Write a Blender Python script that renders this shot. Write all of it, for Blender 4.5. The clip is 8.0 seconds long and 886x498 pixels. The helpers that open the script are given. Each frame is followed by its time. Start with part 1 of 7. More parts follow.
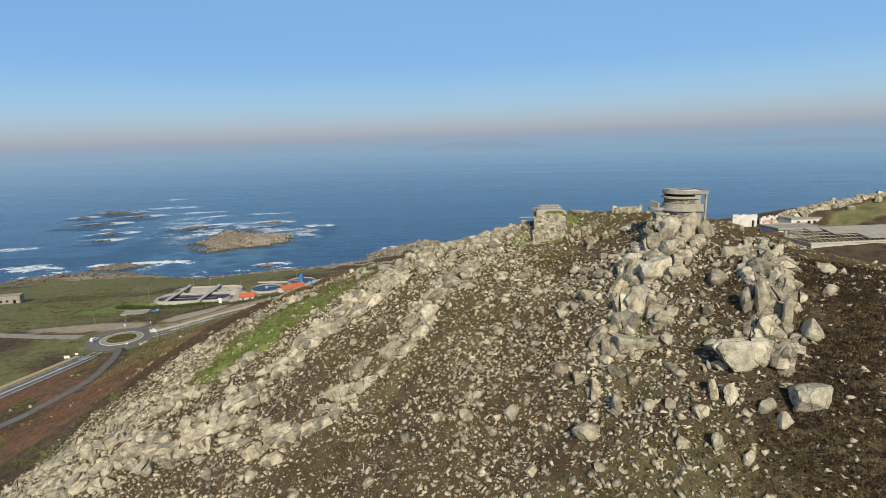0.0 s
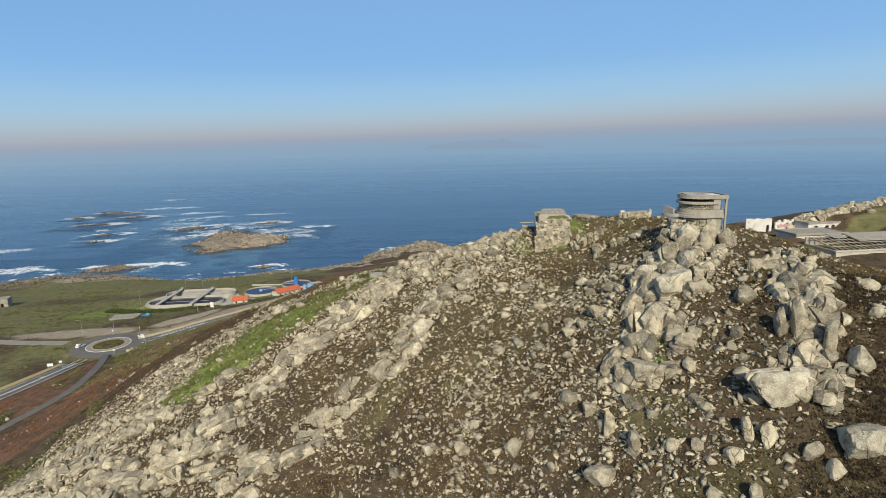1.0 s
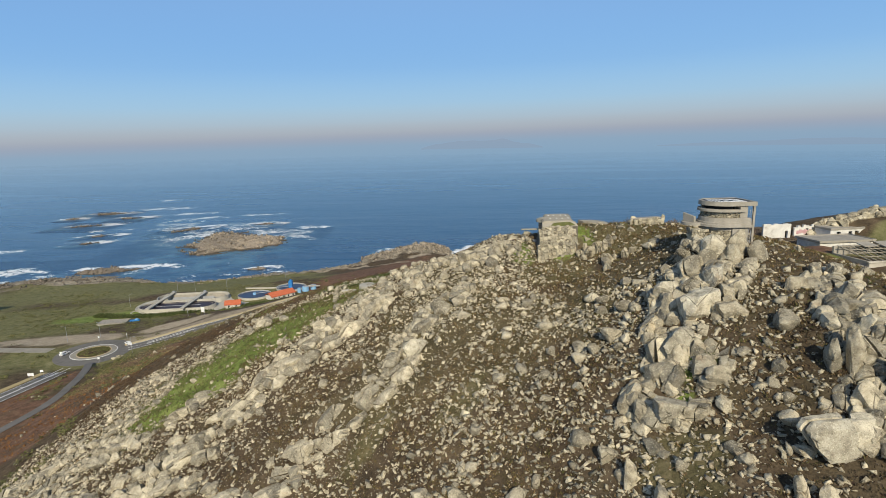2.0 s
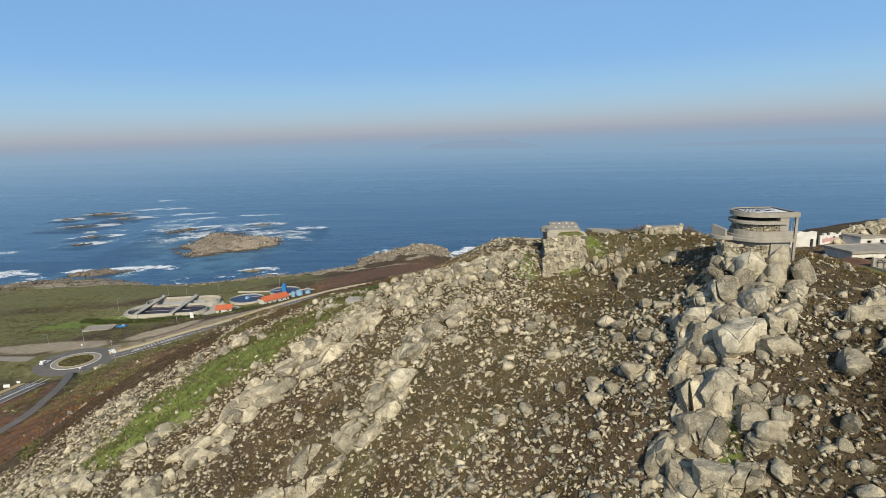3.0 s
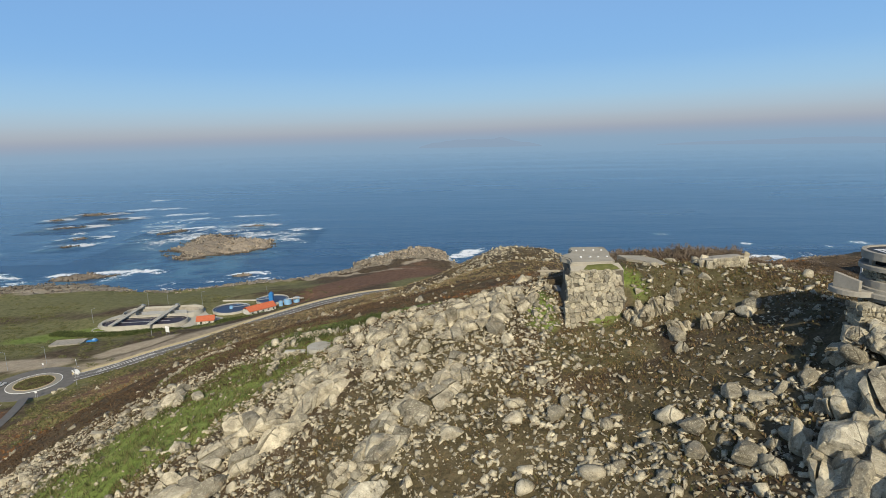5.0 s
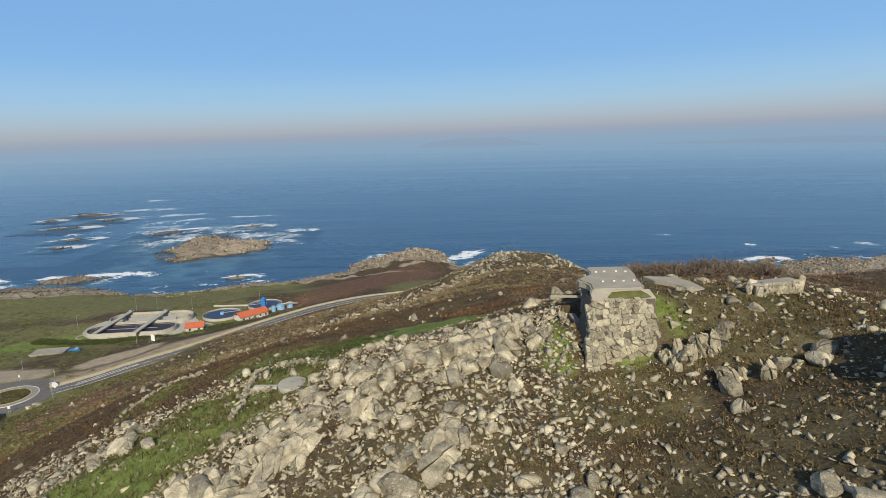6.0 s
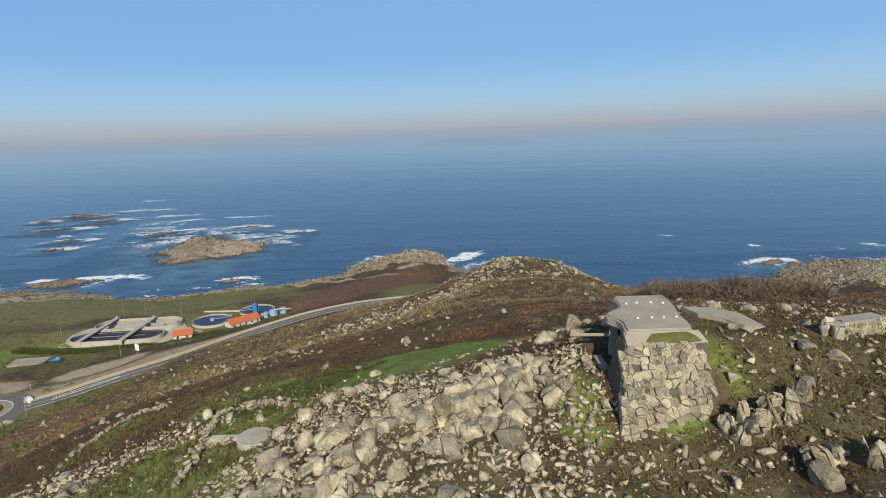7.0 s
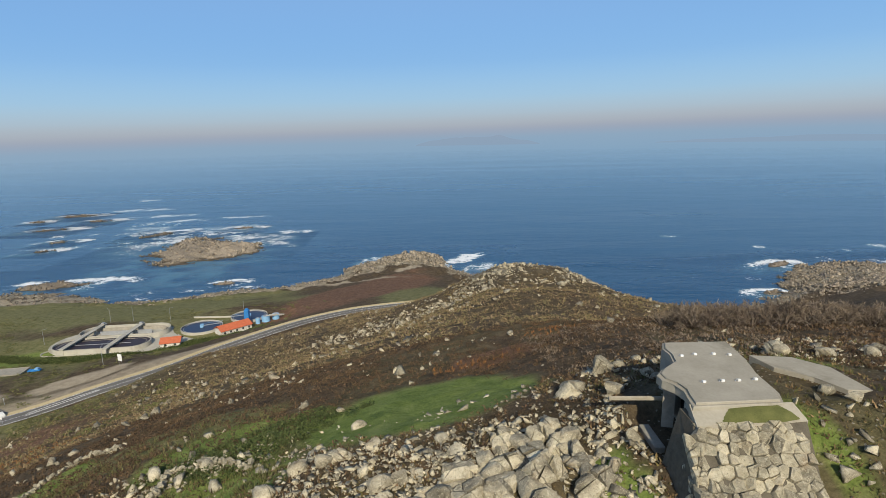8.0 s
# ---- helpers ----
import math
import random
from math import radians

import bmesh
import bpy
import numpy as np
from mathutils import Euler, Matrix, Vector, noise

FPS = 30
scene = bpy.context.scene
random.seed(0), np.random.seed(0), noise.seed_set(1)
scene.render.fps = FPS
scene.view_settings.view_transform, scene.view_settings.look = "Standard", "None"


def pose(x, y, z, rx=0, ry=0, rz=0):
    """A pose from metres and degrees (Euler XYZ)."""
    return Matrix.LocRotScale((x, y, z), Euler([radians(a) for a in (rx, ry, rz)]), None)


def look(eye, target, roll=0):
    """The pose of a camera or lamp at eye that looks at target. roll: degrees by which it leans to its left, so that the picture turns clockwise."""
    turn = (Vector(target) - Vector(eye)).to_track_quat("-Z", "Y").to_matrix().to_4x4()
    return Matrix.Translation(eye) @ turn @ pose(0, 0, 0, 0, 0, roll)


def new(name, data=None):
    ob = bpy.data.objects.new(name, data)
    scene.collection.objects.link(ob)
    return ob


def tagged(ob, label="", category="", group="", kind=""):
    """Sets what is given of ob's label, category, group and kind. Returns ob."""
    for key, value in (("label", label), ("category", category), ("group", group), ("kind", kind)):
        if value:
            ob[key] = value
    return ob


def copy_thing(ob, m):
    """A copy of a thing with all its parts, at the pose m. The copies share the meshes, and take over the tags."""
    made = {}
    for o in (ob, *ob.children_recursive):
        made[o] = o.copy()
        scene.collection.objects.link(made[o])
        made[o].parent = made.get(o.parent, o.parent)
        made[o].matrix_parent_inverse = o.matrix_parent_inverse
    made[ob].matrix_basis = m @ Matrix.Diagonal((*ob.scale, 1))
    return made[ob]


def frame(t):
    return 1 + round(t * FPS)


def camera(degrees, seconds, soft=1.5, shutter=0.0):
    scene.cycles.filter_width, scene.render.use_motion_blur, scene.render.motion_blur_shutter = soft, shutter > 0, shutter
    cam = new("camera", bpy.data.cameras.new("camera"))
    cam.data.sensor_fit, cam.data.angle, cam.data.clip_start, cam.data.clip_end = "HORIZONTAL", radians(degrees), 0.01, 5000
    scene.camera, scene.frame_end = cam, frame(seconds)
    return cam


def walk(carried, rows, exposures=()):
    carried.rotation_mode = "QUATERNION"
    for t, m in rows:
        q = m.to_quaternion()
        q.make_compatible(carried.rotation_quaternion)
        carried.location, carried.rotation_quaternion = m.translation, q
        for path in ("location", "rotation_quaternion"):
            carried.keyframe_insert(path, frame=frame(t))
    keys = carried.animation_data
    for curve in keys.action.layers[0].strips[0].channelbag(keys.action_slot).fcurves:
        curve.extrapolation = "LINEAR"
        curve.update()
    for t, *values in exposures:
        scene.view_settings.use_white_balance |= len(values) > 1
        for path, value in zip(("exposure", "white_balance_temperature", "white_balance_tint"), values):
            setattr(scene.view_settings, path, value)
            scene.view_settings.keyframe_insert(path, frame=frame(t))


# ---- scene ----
cam = camera(78.5, 8.0, soft=0.5)
METRES, EYE, TILT, LEAN, TURN = 85.0, 130.0, -11.4, 1.0, 0.0
ROWS = [
    (0.0, 0.0, 0.0, 0.0, 0.0, 0.0, 0.0),
    (0.5, 0.004, 0.0443, 0.0083, -0.06, 0.0, 0.03),
    (1.0, 0.0083, 0.0924, 0.0179, -0.12, -0.01, 0.03),
    (1.5, 0.0125, 0.1415, 0.0279, -0.17, -0.02, 0.06),
    (3.0, 0.0275, 0.3098, 0.0626, -0.32, -0.06, 0.06),
    (3.5, 0.0331, 0.3717, 0.0759, -0.33, -0.09, 0.05),
    (4.0, 0.0375, 0.4332, 0.09, -0.33, -0.15, 0.08),
    (4.5, 0.0412, 0.4992, 0.104, -0.35, -0.16, 0.05),
    (6.0, 0.052, 0.7012, 0.1467, -0.47, -0.26, 0.1),
    (6.5, 0.0554, 0.7677, 0.1604, -0.52, -0.29, 0.15),
    (7.0, 0.0584, 0.8377, 0.1748, -0.56, -0.33, 0.18),
    (7.5, 0.0601, 0.9056, 0.1884, -0.61, -0.36, 0.17),
    (8.0, 0.0611, 0.977, 0.2025, -0.65, -0.4, 0.16),
]
walk(cam, [(t, pose(0, 0, EYE, TILT, LEAN, TURN) @ pose(METRES * x, METRES * y, METRES * z, 90 + pitch, roll, yaw)) for t, x, y, z, yaw, pitch, roll in ROWS])

# ---- world and sun ----
SUN_TO = Vector((0.05, -0.86, 0.56)).normalized()
world = bpy.data.worlds.new("sky_world")
scene.world = world
world.use_nodes = True
wn, wl = world.node_tree.nodes, world.node_tree.links
wn.clear()
sky = wn.new("ShaderNodeTexSky")
sky.sky_type, sky.sun_disc = "NISHITA", False
sky.sun_elevation = math.asin(SUN_TO.z)
sky.sun_rotation = math.atan2(SUN_TO.x, SUN_TO.y)
sky.air_density, sky.dust_density, sky.ozone_density = 1.0, 0.6, 2.0
sky_gain = wn.new("ShaderNodeMix")
sky_gain.data_type, sky_gain.blend_type = "RGBA", "MULTIPLY"
sky_gain.inputs[0].default_value = 1.0
sky_gain.inputs[7].default_value = (0.13, 0.13, 0.13, 1)
where = wn.new("ShaderNodeTexCoord")
split = wn.new("ShaderNodeSeparateXYZ")
haze = wn.new("ShaderNodeValToRGB")
lift = wn.new("ShaderNodeMapRange")
lift.inputs["From Min"].default_value, lift.inputs["From Max"].default_value = -0.10, 0.40
stops = [(0.0, (0.15, 0.29, 0.45)), (0.10, (0.215, 0.36, 0.52)), (0.185, (0.27, 0.395, 0.525)), (0.212, (0.325, 0.375, 0.475)), (0.235, (0.40, 0.435, 0.485)),
         (0.27, (0.415, 0.51, 0.59)), (0.33, (0.37, 0.585, 0.76)), (0.45, (0.25, 0.49, 0.82)), (0.65, (0.17, 0.38, 0.74)), (1.0, (0.12, 0.28, 0.62))]
ramp = haze.color_ramp
ramp.interpolation = "B_SPLINE"
while len(ramp.elements) < len(stops):
    ramp.elements.new(0.5)
for el, (p, c) in zip(ramp.elements, stops):
    el.position, el.color = p, (*c, 1)
blend = wn.new("ShaderNodeMapRange")
blend.interpolation_type = "SMOOTHSTEP"
blend.inputs["From Min"].default_value, blend.inputs["From Max"].default_value = 0.12, 0.42
blend.inputs["To Min"].default_value, blend.inputs["To Max"].default_value = 1.0, 0.0
mixer = wn.new("ShaderNodeMix")
mixer.data_type = "RGBA"
back = wn.new("ShaderNodeBackground")
out = wn.new("ShaderNodeOutputWorld")
wl.new(where.outputs["Generated"], split.inputs[0])
# The bank of haze rises a little towards the mainland.
bank = wn.new("ShaderNodeMath")
bank.operation = "MULTIPLY_ADD"
bank.inputs[1].default_value = -0.017
wl.new(split.outputs["X"], bank.inputs[0])
wl.new(split.outputs["Z"], bank.inputs[2])
wl.new(bank.outputs[0], lift.inputs["Value"])
wl.new(split.outputs["Z"], blend.inputs["Value"])
wl.new(lift.outputs["Result"], haze.inputs[0])
wl.new(sky.outputs[0], sky_gain.inputs[6])
wl.new(blend.outputs["Result"], mixer.inputs[0])
wl.new(sky_gain.outputs[2], mixer.inputs[6])
wl.new(haze.outputs[0], mixer.inputs[7])
wl.new(mixer.outputs[2], back.inputs["Color"])
wl.new(back.outputs[0], out.inputs[0])
sun = new("sun", bpy.data.lights.new("sun", "SUN"))
sun.data.energy, sun.data.angle, sun.data.color = 4.5, radians(0.6), (1.0, 0.90, 0.70)
sun.matrix_world = look(SUN_TO * 900, (0, 0, 0))
scene.view_settings.exposure = 0.0


# ---- materials ----
class Nodes:
    """A small builder for procedural materials."""

    def __init__(self, name):
        self.mat = bpy.data.materials.new(name)
        self.mat.use_nodes = True
        self.t = self.mat.node_tree
        self.bsdf = self.t.nodes["Principled BSDF"]
        self.geo = None

    def node(self, kind, **sets):
        n = self.t.nodes.new(kind)
        for k, v in sets.items():
            n.inputs[k].default_value = v
        return n

    def link(self, a, b):
        self.t.links.new(a, b)

    def spot(self):
        if not self.geo:
            self.geo = self.node("ShaderNodeNewGeometry")
        return self.geo.outputs["Position"]

    def noise(self, scale, detail=6.0, rough=0.6, warp=0.0, squash=None):
        n = self.node("ShaderNodeTexNoise", Scale=scale, Detail=detail, Roughness=rough, Distortion=warp)
        src = self.spot()
        if squash:
            mp = self.node("ShaderNodeMapping")
            mp.inputs["Scale"].default_value = squash
            mp.inputs["Rotation"].default_value = (0, 0, 0.5)
            self.link(src, mp.inputs["Vector"])
            src = mp.outputs[0]
        self.link(src, n.inputs["Vector"])
        return n.outputs["Fac"]

    def ramp(self, fac, stops, hard=False):
        n = self.node("ShaderNodeValToRGB")
        r = n.color_ramp
        while len(r.elements) < len(stops):
            r.elements.new(0.5)
        for el, (p, c) in zip(r.elements, stops):
            el.position, el.color = p, (*c, 1) if len(c) == 3 else c
        self.link(fac, n.inputs[0])
        return n.outputs[0]

    def step(self, fac, lo, hi):
        n = self.node("ShaderNodeMapRange")
        n.interpolation_type = "SMOOTHSTEP"
        n.inputs["From Min"].default_value, n.inputs["From Max"].default_value = lo, hi
        self.link(fac, n.inputs["Value"])
        return n.outputs["Result"]

    def math(self, op, a, b):
        n = self.t.nodes.new("ShaderNodeMath")
        n.operation = op
        for i, v in enumerate((a, b)):
            if isinstance(v, (int, float)):
                n.inputs[i].default_value = v
            else:
                self.link(v, n.inputs[i])
        return n.outputs[0]

    def mix(self, fac, a, b, how="MIX"):
        n = self.t.nodes.new("ShaderNodeMix")
        n.data_type, n.blend_type = "RGBA", how
        for i, v in ((0, fac), (6, a), (7, b)):
            if isinstance(v, (int, float)):
                n.inputs[i].default_value = v
            elif isinstance(v, tuple):
                n.inputs[i].default_value = (*v, 1)
            else:
                self.link(v, n.inputs[i])
        return n.outputs[2]

    def attr(self, name):
        n = self.t.nodes.new("ShaderNodeAttribute")
        n.attribute_name = name
        return n.outputs["Color"]

    def channels(self, colour):
        n = self.t.nodes.new("ShaderNodeSeparateColor")
        self.link(colour, n.inputs[0])
        return n.outputs

    def chance(self):
        """A random number that differs from object to object and from loose piece to loose piece."""
        ob = self.t.nodes.new("ShaderNodeObjectInfo")
        self.spot()
        return self.math("FRACT", self.math("ADD", ob.outputs["Random"], self.geo.outputs["Random Per Island"]), 0)

    def finish(self, colour, rough=0.9, bump=None, strength=0.4, distance=0.1, metal=0.0, spec=0.3):
        if isinstance(colour, tuple):
            self.bsdf.inputs["Base Color"].default_value = (*colour, 1)
        else:
            self.link(colour, self.bsdf.inputs["Base Color"])
        self.bsdf.inputs["Roughness"].default_value = rough
        self.bsdf.inputs["Metallic"].default_value = metal
        self.bsdf.inputs["Specular IOR Level"].default_value = spec
        if bump is not None:
            b = self.node("ShaderNodeBump", Strength=strength, Distance=distance)
            self.link(bump, b.inputs["Height"])
            self.link(b.outputs[0], self.bsdf.inputs["Normal"])
        return self.mat


def rock_material(name, dark, mid, pale, lichen=0.5, spread=0.35, fissure=0.75, tide=0.0):
    n = Nodes(name)
    tone = n.ramp(n.noise(0.9, 5, 0.6), [(0.3, dark), (0.5, mid), (0.72, pale)])
    own = n.chance()
    tone = n.mix(1.0, tone, n.ramp(own, [(0.0, (1 - spread,) * 3), (1.0, (1 + spread * 0.5, 1 + spread * 0.45, 1 + spread * 0.35))]), "MULTIPLY")
    grain = n.noise(9.0, 8, 0.7)
    tone = n.mix(n.math("MULTIPLY", n.step(n.noise(26.0, 4, 0.7), 0.52, 0.66), 0.22), tone, (0.72, 0.70, 0.63))
    tone = n.mix(n.math("MULTIPLY", n.step(grain, 0.5, 0.68), 0.65), tone, (dark[0] * 0.45, dark[1] * 0.45, dark[2] * 0.42))
    moss = n.step(n.noise(2.3, 6, 0.65), 0.55, 0.68)
    tone = n.mix(n.math("MULTIPLY", moss, lichen), tone, (0.23, 0.22, 0.15))
    rust = n.step(n.noise(0.55, 4, 0.6), 0.6, 0.72)
    tone = n.mix(n.math("MULTIPLY", rust, 0.35), tone, (0.34, 0.24, 0.14))
    # A few straight joints, and the fine salt and pepper of the granite.
    cells = n.node("ShaderNodeTexVoronoi", Scale=fissure)
    cells.feature = "DISTANCE_TO_EDGE"
    shake = n.node("ShaderNodeVectorMath")
    shake.operation = "MULTIPLY"
    shake.inputs[1].default_value = (0.55, 0.55, 0.25)
    n.link(n.spot(), shake.inputs[0])
    n.link(shake.outputs[0], cells.inputs["Vector"])
    crack = n.math("MULTIPLY", n.math("SUBTRACT", 1.0, n.step(cells.outputs["Distance"], 0.004, 0.02)), n.step(n.noise(0.6, 3, 0.5), 0.5, 0.56))
    tone = n.mix(n.math("MULTIPLY", crack, 0.6), tone, (dark[0] * 0.4, dark[1] * 0.38, dark[2] * 0.36))
    lichen_spots = n.step(n.noise(5.5, 3, 0.8), 0.56, 0.62)
    tone = n.mix(n.math("MULTIPLY", lichen_spots, 0.4), tone, (pale[0] * 1.1, pale[1] * 1.12, pale[2] * 1.12))
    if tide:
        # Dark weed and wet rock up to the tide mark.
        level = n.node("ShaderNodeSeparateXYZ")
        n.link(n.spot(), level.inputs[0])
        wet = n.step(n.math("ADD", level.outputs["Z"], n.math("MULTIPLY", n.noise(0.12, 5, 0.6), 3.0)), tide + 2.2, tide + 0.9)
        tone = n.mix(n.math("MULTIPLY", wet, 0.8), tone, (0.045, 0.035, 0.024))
    relief = n.math("ADD", n.noise(3.0, 8, 0.65), n.math("SUBTRACT", n.math("MULTIPLY", grain, 0.5), n.math("MULTIPLY", crack, 0.6)))
    return n.finish(tone, 0.92, relief, 0.9, 0.15, spec=0.15)


def plain_material(name, dark, light, scale=3.0, rough=0.85, strength=0.25, distance=0.02, spec=0.3, metal=0.0, stain=None):
    n = Nodes(name)
    coarse, fine = n.noise(scale, 5, 0.6), n.noise(scale * 9, 6, 0.65)
    tone = n.ramp(n.math("ADD", n.math("MULTIPLY", coarse, 0.65), n.math("MULTIPLY", fine, 0.35)), [(0.32, dark), (0.68, light)])
    if stain:
        tone = n.mix(n.math("MULTIPLY", n.step(n.noise(scale * 0.4, 6, 0.7, 0.6), 0.52, 0.68), 0.6), tone, stain)
    return n.finish(tone, rough, fine, strength, distance, metal, spec)


def leaf_material(name, colours, rough=0.8):
    n = Nodes(name)
    tone = n.ramp(n.chance(), [((i + 0.5) / len(colours), c) for i, c in enumerate(colours)])
    tone = n.mix(0.5, tone, n.ramp(n.noise(0.12, 4), [(0.3, (0.55, 0.5, 0.5)), (0.7, (1.3, 1.25, 1.1))]), "MULTIPLY")
    return n.finish(tone, rough, spec=0.15)


GRANITE = rock_material("granite", (0.19, 0.1655, 0.1165), (0.42, 0.3743, 0.2776), (0.62, 0.5664, 0.4277), 0.42, 0.55)
LICHENED = rock_material("lichened_granite", (0.23, 0.205, 0.148), (0.52, 0.47, 0.358), (0.74, 0.69, 0.54), 0.3, 0.35)
BROKEN_STONE = rock_material("broken_stone", (0.27, 0.2364, 0.1683), (0.5, 0.4482, 0.3322), (0.68, 0.6206, 0.4732), 0.25, 0.6)
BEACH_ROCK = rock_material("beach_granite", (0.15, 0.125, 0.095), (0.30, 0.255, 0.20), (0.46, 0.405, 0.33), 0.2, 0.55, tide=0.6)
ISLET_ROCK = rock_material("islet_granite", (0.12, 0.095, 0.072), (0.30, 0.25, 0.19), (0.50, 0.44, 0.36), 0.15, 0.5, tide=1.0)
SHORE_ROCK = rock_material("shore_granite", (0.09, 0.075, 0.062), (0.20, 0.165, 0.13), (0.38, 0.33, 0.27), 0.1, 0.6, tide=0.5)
MASONRY = rock_material("masonry_stone", (0.22, 0.1921, 0.1365), (0.4, 0.3595, 0.2639), (0.56, 0.5073, 0.3822), 0.5, 0.4)
MORTAR = plain_material("dark_joints", (0.07, 0.06, 0.044), (0.15, 0.13, 0.096), 2.0, 0.95, 0.4, 0.03)
CONCRETE = plain_material("weathered_concrete", (0.25, 0.23, 0.19), (0.38, 0.35, 0.295), 0.8, 0.9, 0.3, 0.02, stain=(0.19, 0.175, 0.14))
PALE_CONCRETE = plain_material("pale_concrete", (0.36, 0.34, 0.285), (0.49, 0.465, 0.395), 0.25, 0.88, 0.2, 0.03, stain=(0.28, 0.26, 0.21))
ROOF_CONCRETE = plain_material("roof_concrete", (0.29, 0.265, 0.21), (0.41, 0.375, 0.305), 0.5, 0.95, 0.3, 0.03, spec=0.1, stain=(0.21, 0.19, 0.14))
ASPHALT = plain_material("asphalt", (0.135, 0.128, 0.118), (0.185, 0.176, 0.163), 0.3, 0.95, 0.2, 0.02, spec=0.1, stain=(0.11, 0.105, 0.098))
OLD_ASPHALT = plain_material("old_asphalt", (0.23, 0.21, 0.175), (0.32, 0.30, 0.245), 0.3, 0.9, 0.2, 0.02)
OCHRE_PAVING = plain_material("ochre_paving", (0.36, 0.28, 0.13), (0.48, 0.38, 0.19), 0.5, 0.9, 0.2, 0.02)
TAN_PAVING = plain_material("tan_paving", (0.45, 0.355, 0.20), (0.58, 0.475, 0.28), 0.4, 0.9, 0.2, 0.02)
WHITE_PAINT = plain_material("white_paint", (0.62, 0.62, 0.60), (0.78, 0.78, 0.75), 1.2, 0.7, 0.1, 0.01, stain=(0.45, 0.44, 0.41))
BLACK_PAINT = plain_material("black_paint", (0.02, 0.02, 0.022), (0.05, 0.05, 0.05), 1.2, 0.6, 0.1, 0.01)
RED_TILE = plain_material("red_roof_tile", (0.42, 0.10, 0.045), (0.58, 0.17, 0.08), 1.0, 0.8, 0.3, 0.03)
BLUE_STEEL = plain_material("blue_painted_steel", (0.02, 0.14, 0.38), (0.04, 0.22, 0.52), 0.8, 0.5, 0.1, 0.01)
LIGHT_BLUE = plain_material("light_blue_steel", (0.16, 0.34, 0.55), (0.28, 0.48, 0.68), 0.8, 0.5, 0.1, 0.01)
GREY_STEEL = plain_material("grey_steel", (0.28, 0.29, 0.30), (0.40, 0.41, 0.42), 0.8, 0.5, 0.1, 0.01, metal=0.3)
BASIN_WATER = plain_material("basin_water", (0.030, 0.024, 0.032), (0.05, 0.042, 0.052), 0.3, 0.45, 0.15, 0.02, spec=0.12)
WHITE_WALL = plain_material("whitewashed_wall", (0.50, 0.48, 0.43), (0.72, 0.70, 0.64), 0.8, 0.9, 0.2, 0.02, stain=(0.26, 0.23, 0.19))
OLD_PLASTER = plain_material("old_plaster", (0.36, 0.33, 0.27), (0.54, 0.50, 0.42), 0.6, 0.92, 0.3, 0.03, stain=(0.20, 0.18, 0.14))
# Near-black stands in for shade in slits, openings and inside floors; also dark glass.
DARK = plain_material("shade_and_glass_black", (0.012, 0.012, 0.012), (0.03, 0.028, 0.025), 1.0, 0.95)
WOOD = plain_material("weathered_wood", (0.24, 0.21, 0.16), (0.38, 0.34, 0.26), 2.0, 0.85, 0.3, 0.01)
GRASS = leaf_material("grass_blades", [(0.07, 0.085, 0.022), (0.10, 0.115, 0.032), (0.15, 0.14, 0.055)])
HEATHER = leaf_material("dry_heather", [(0.125, 0.09, 0.054), (0.225, 0.162, 0.096), (0.165, 0.138, 0.072), (0.31, 0.23, 0.14), (0.16, 0.15, 0.068)])
GORSE = leaf_material("green_gorse", [(0.085, 0.095, 0.036), (0.14, 0.145, 0.055), (0.20, 0.185, 0.085)])
DARK_GORSE = leaf_material("dark_gorse", [(0.045, 0.065, 0.022), (0.075, 0.10, 0.033), (0.11, 0.13, 0.05)])
FERN = leaf_material("rusty_fern", [(0.25, 0.12, 0.045), (0.32, 0.165, 0.06), (0.18, 0.09, 0.04)])
DARK_BRUSH = leaf_material("dark_brush", [(0.035, 0.024, 0.018), (0.06, 0.04, 0.03), (0.045, 0.04, 0.022)])
SLOPE_HEATH = leaf_material("slope_heath", [(0.085, 0.055, 0.033), (0.19, 0.125, 0.07), (0.15, 0.125, 0.05), (0.105, 0.10, 0.038), (0.25, 0.175, 0.095)])
DARK_HEATH = leaf_material("scorched_heather", [(0.055, 0.037, 0.025), (0.11, 0.072, 0.043), (0.082, 0.062, 0.033), (0.16, 0.105, 0.063)])
TWIG = leaf_material("bare_twigs", [(0.17, 0.135, 0.10), (0.25, 0.205, 0.16), (0.13, 0.098, 0.075)])


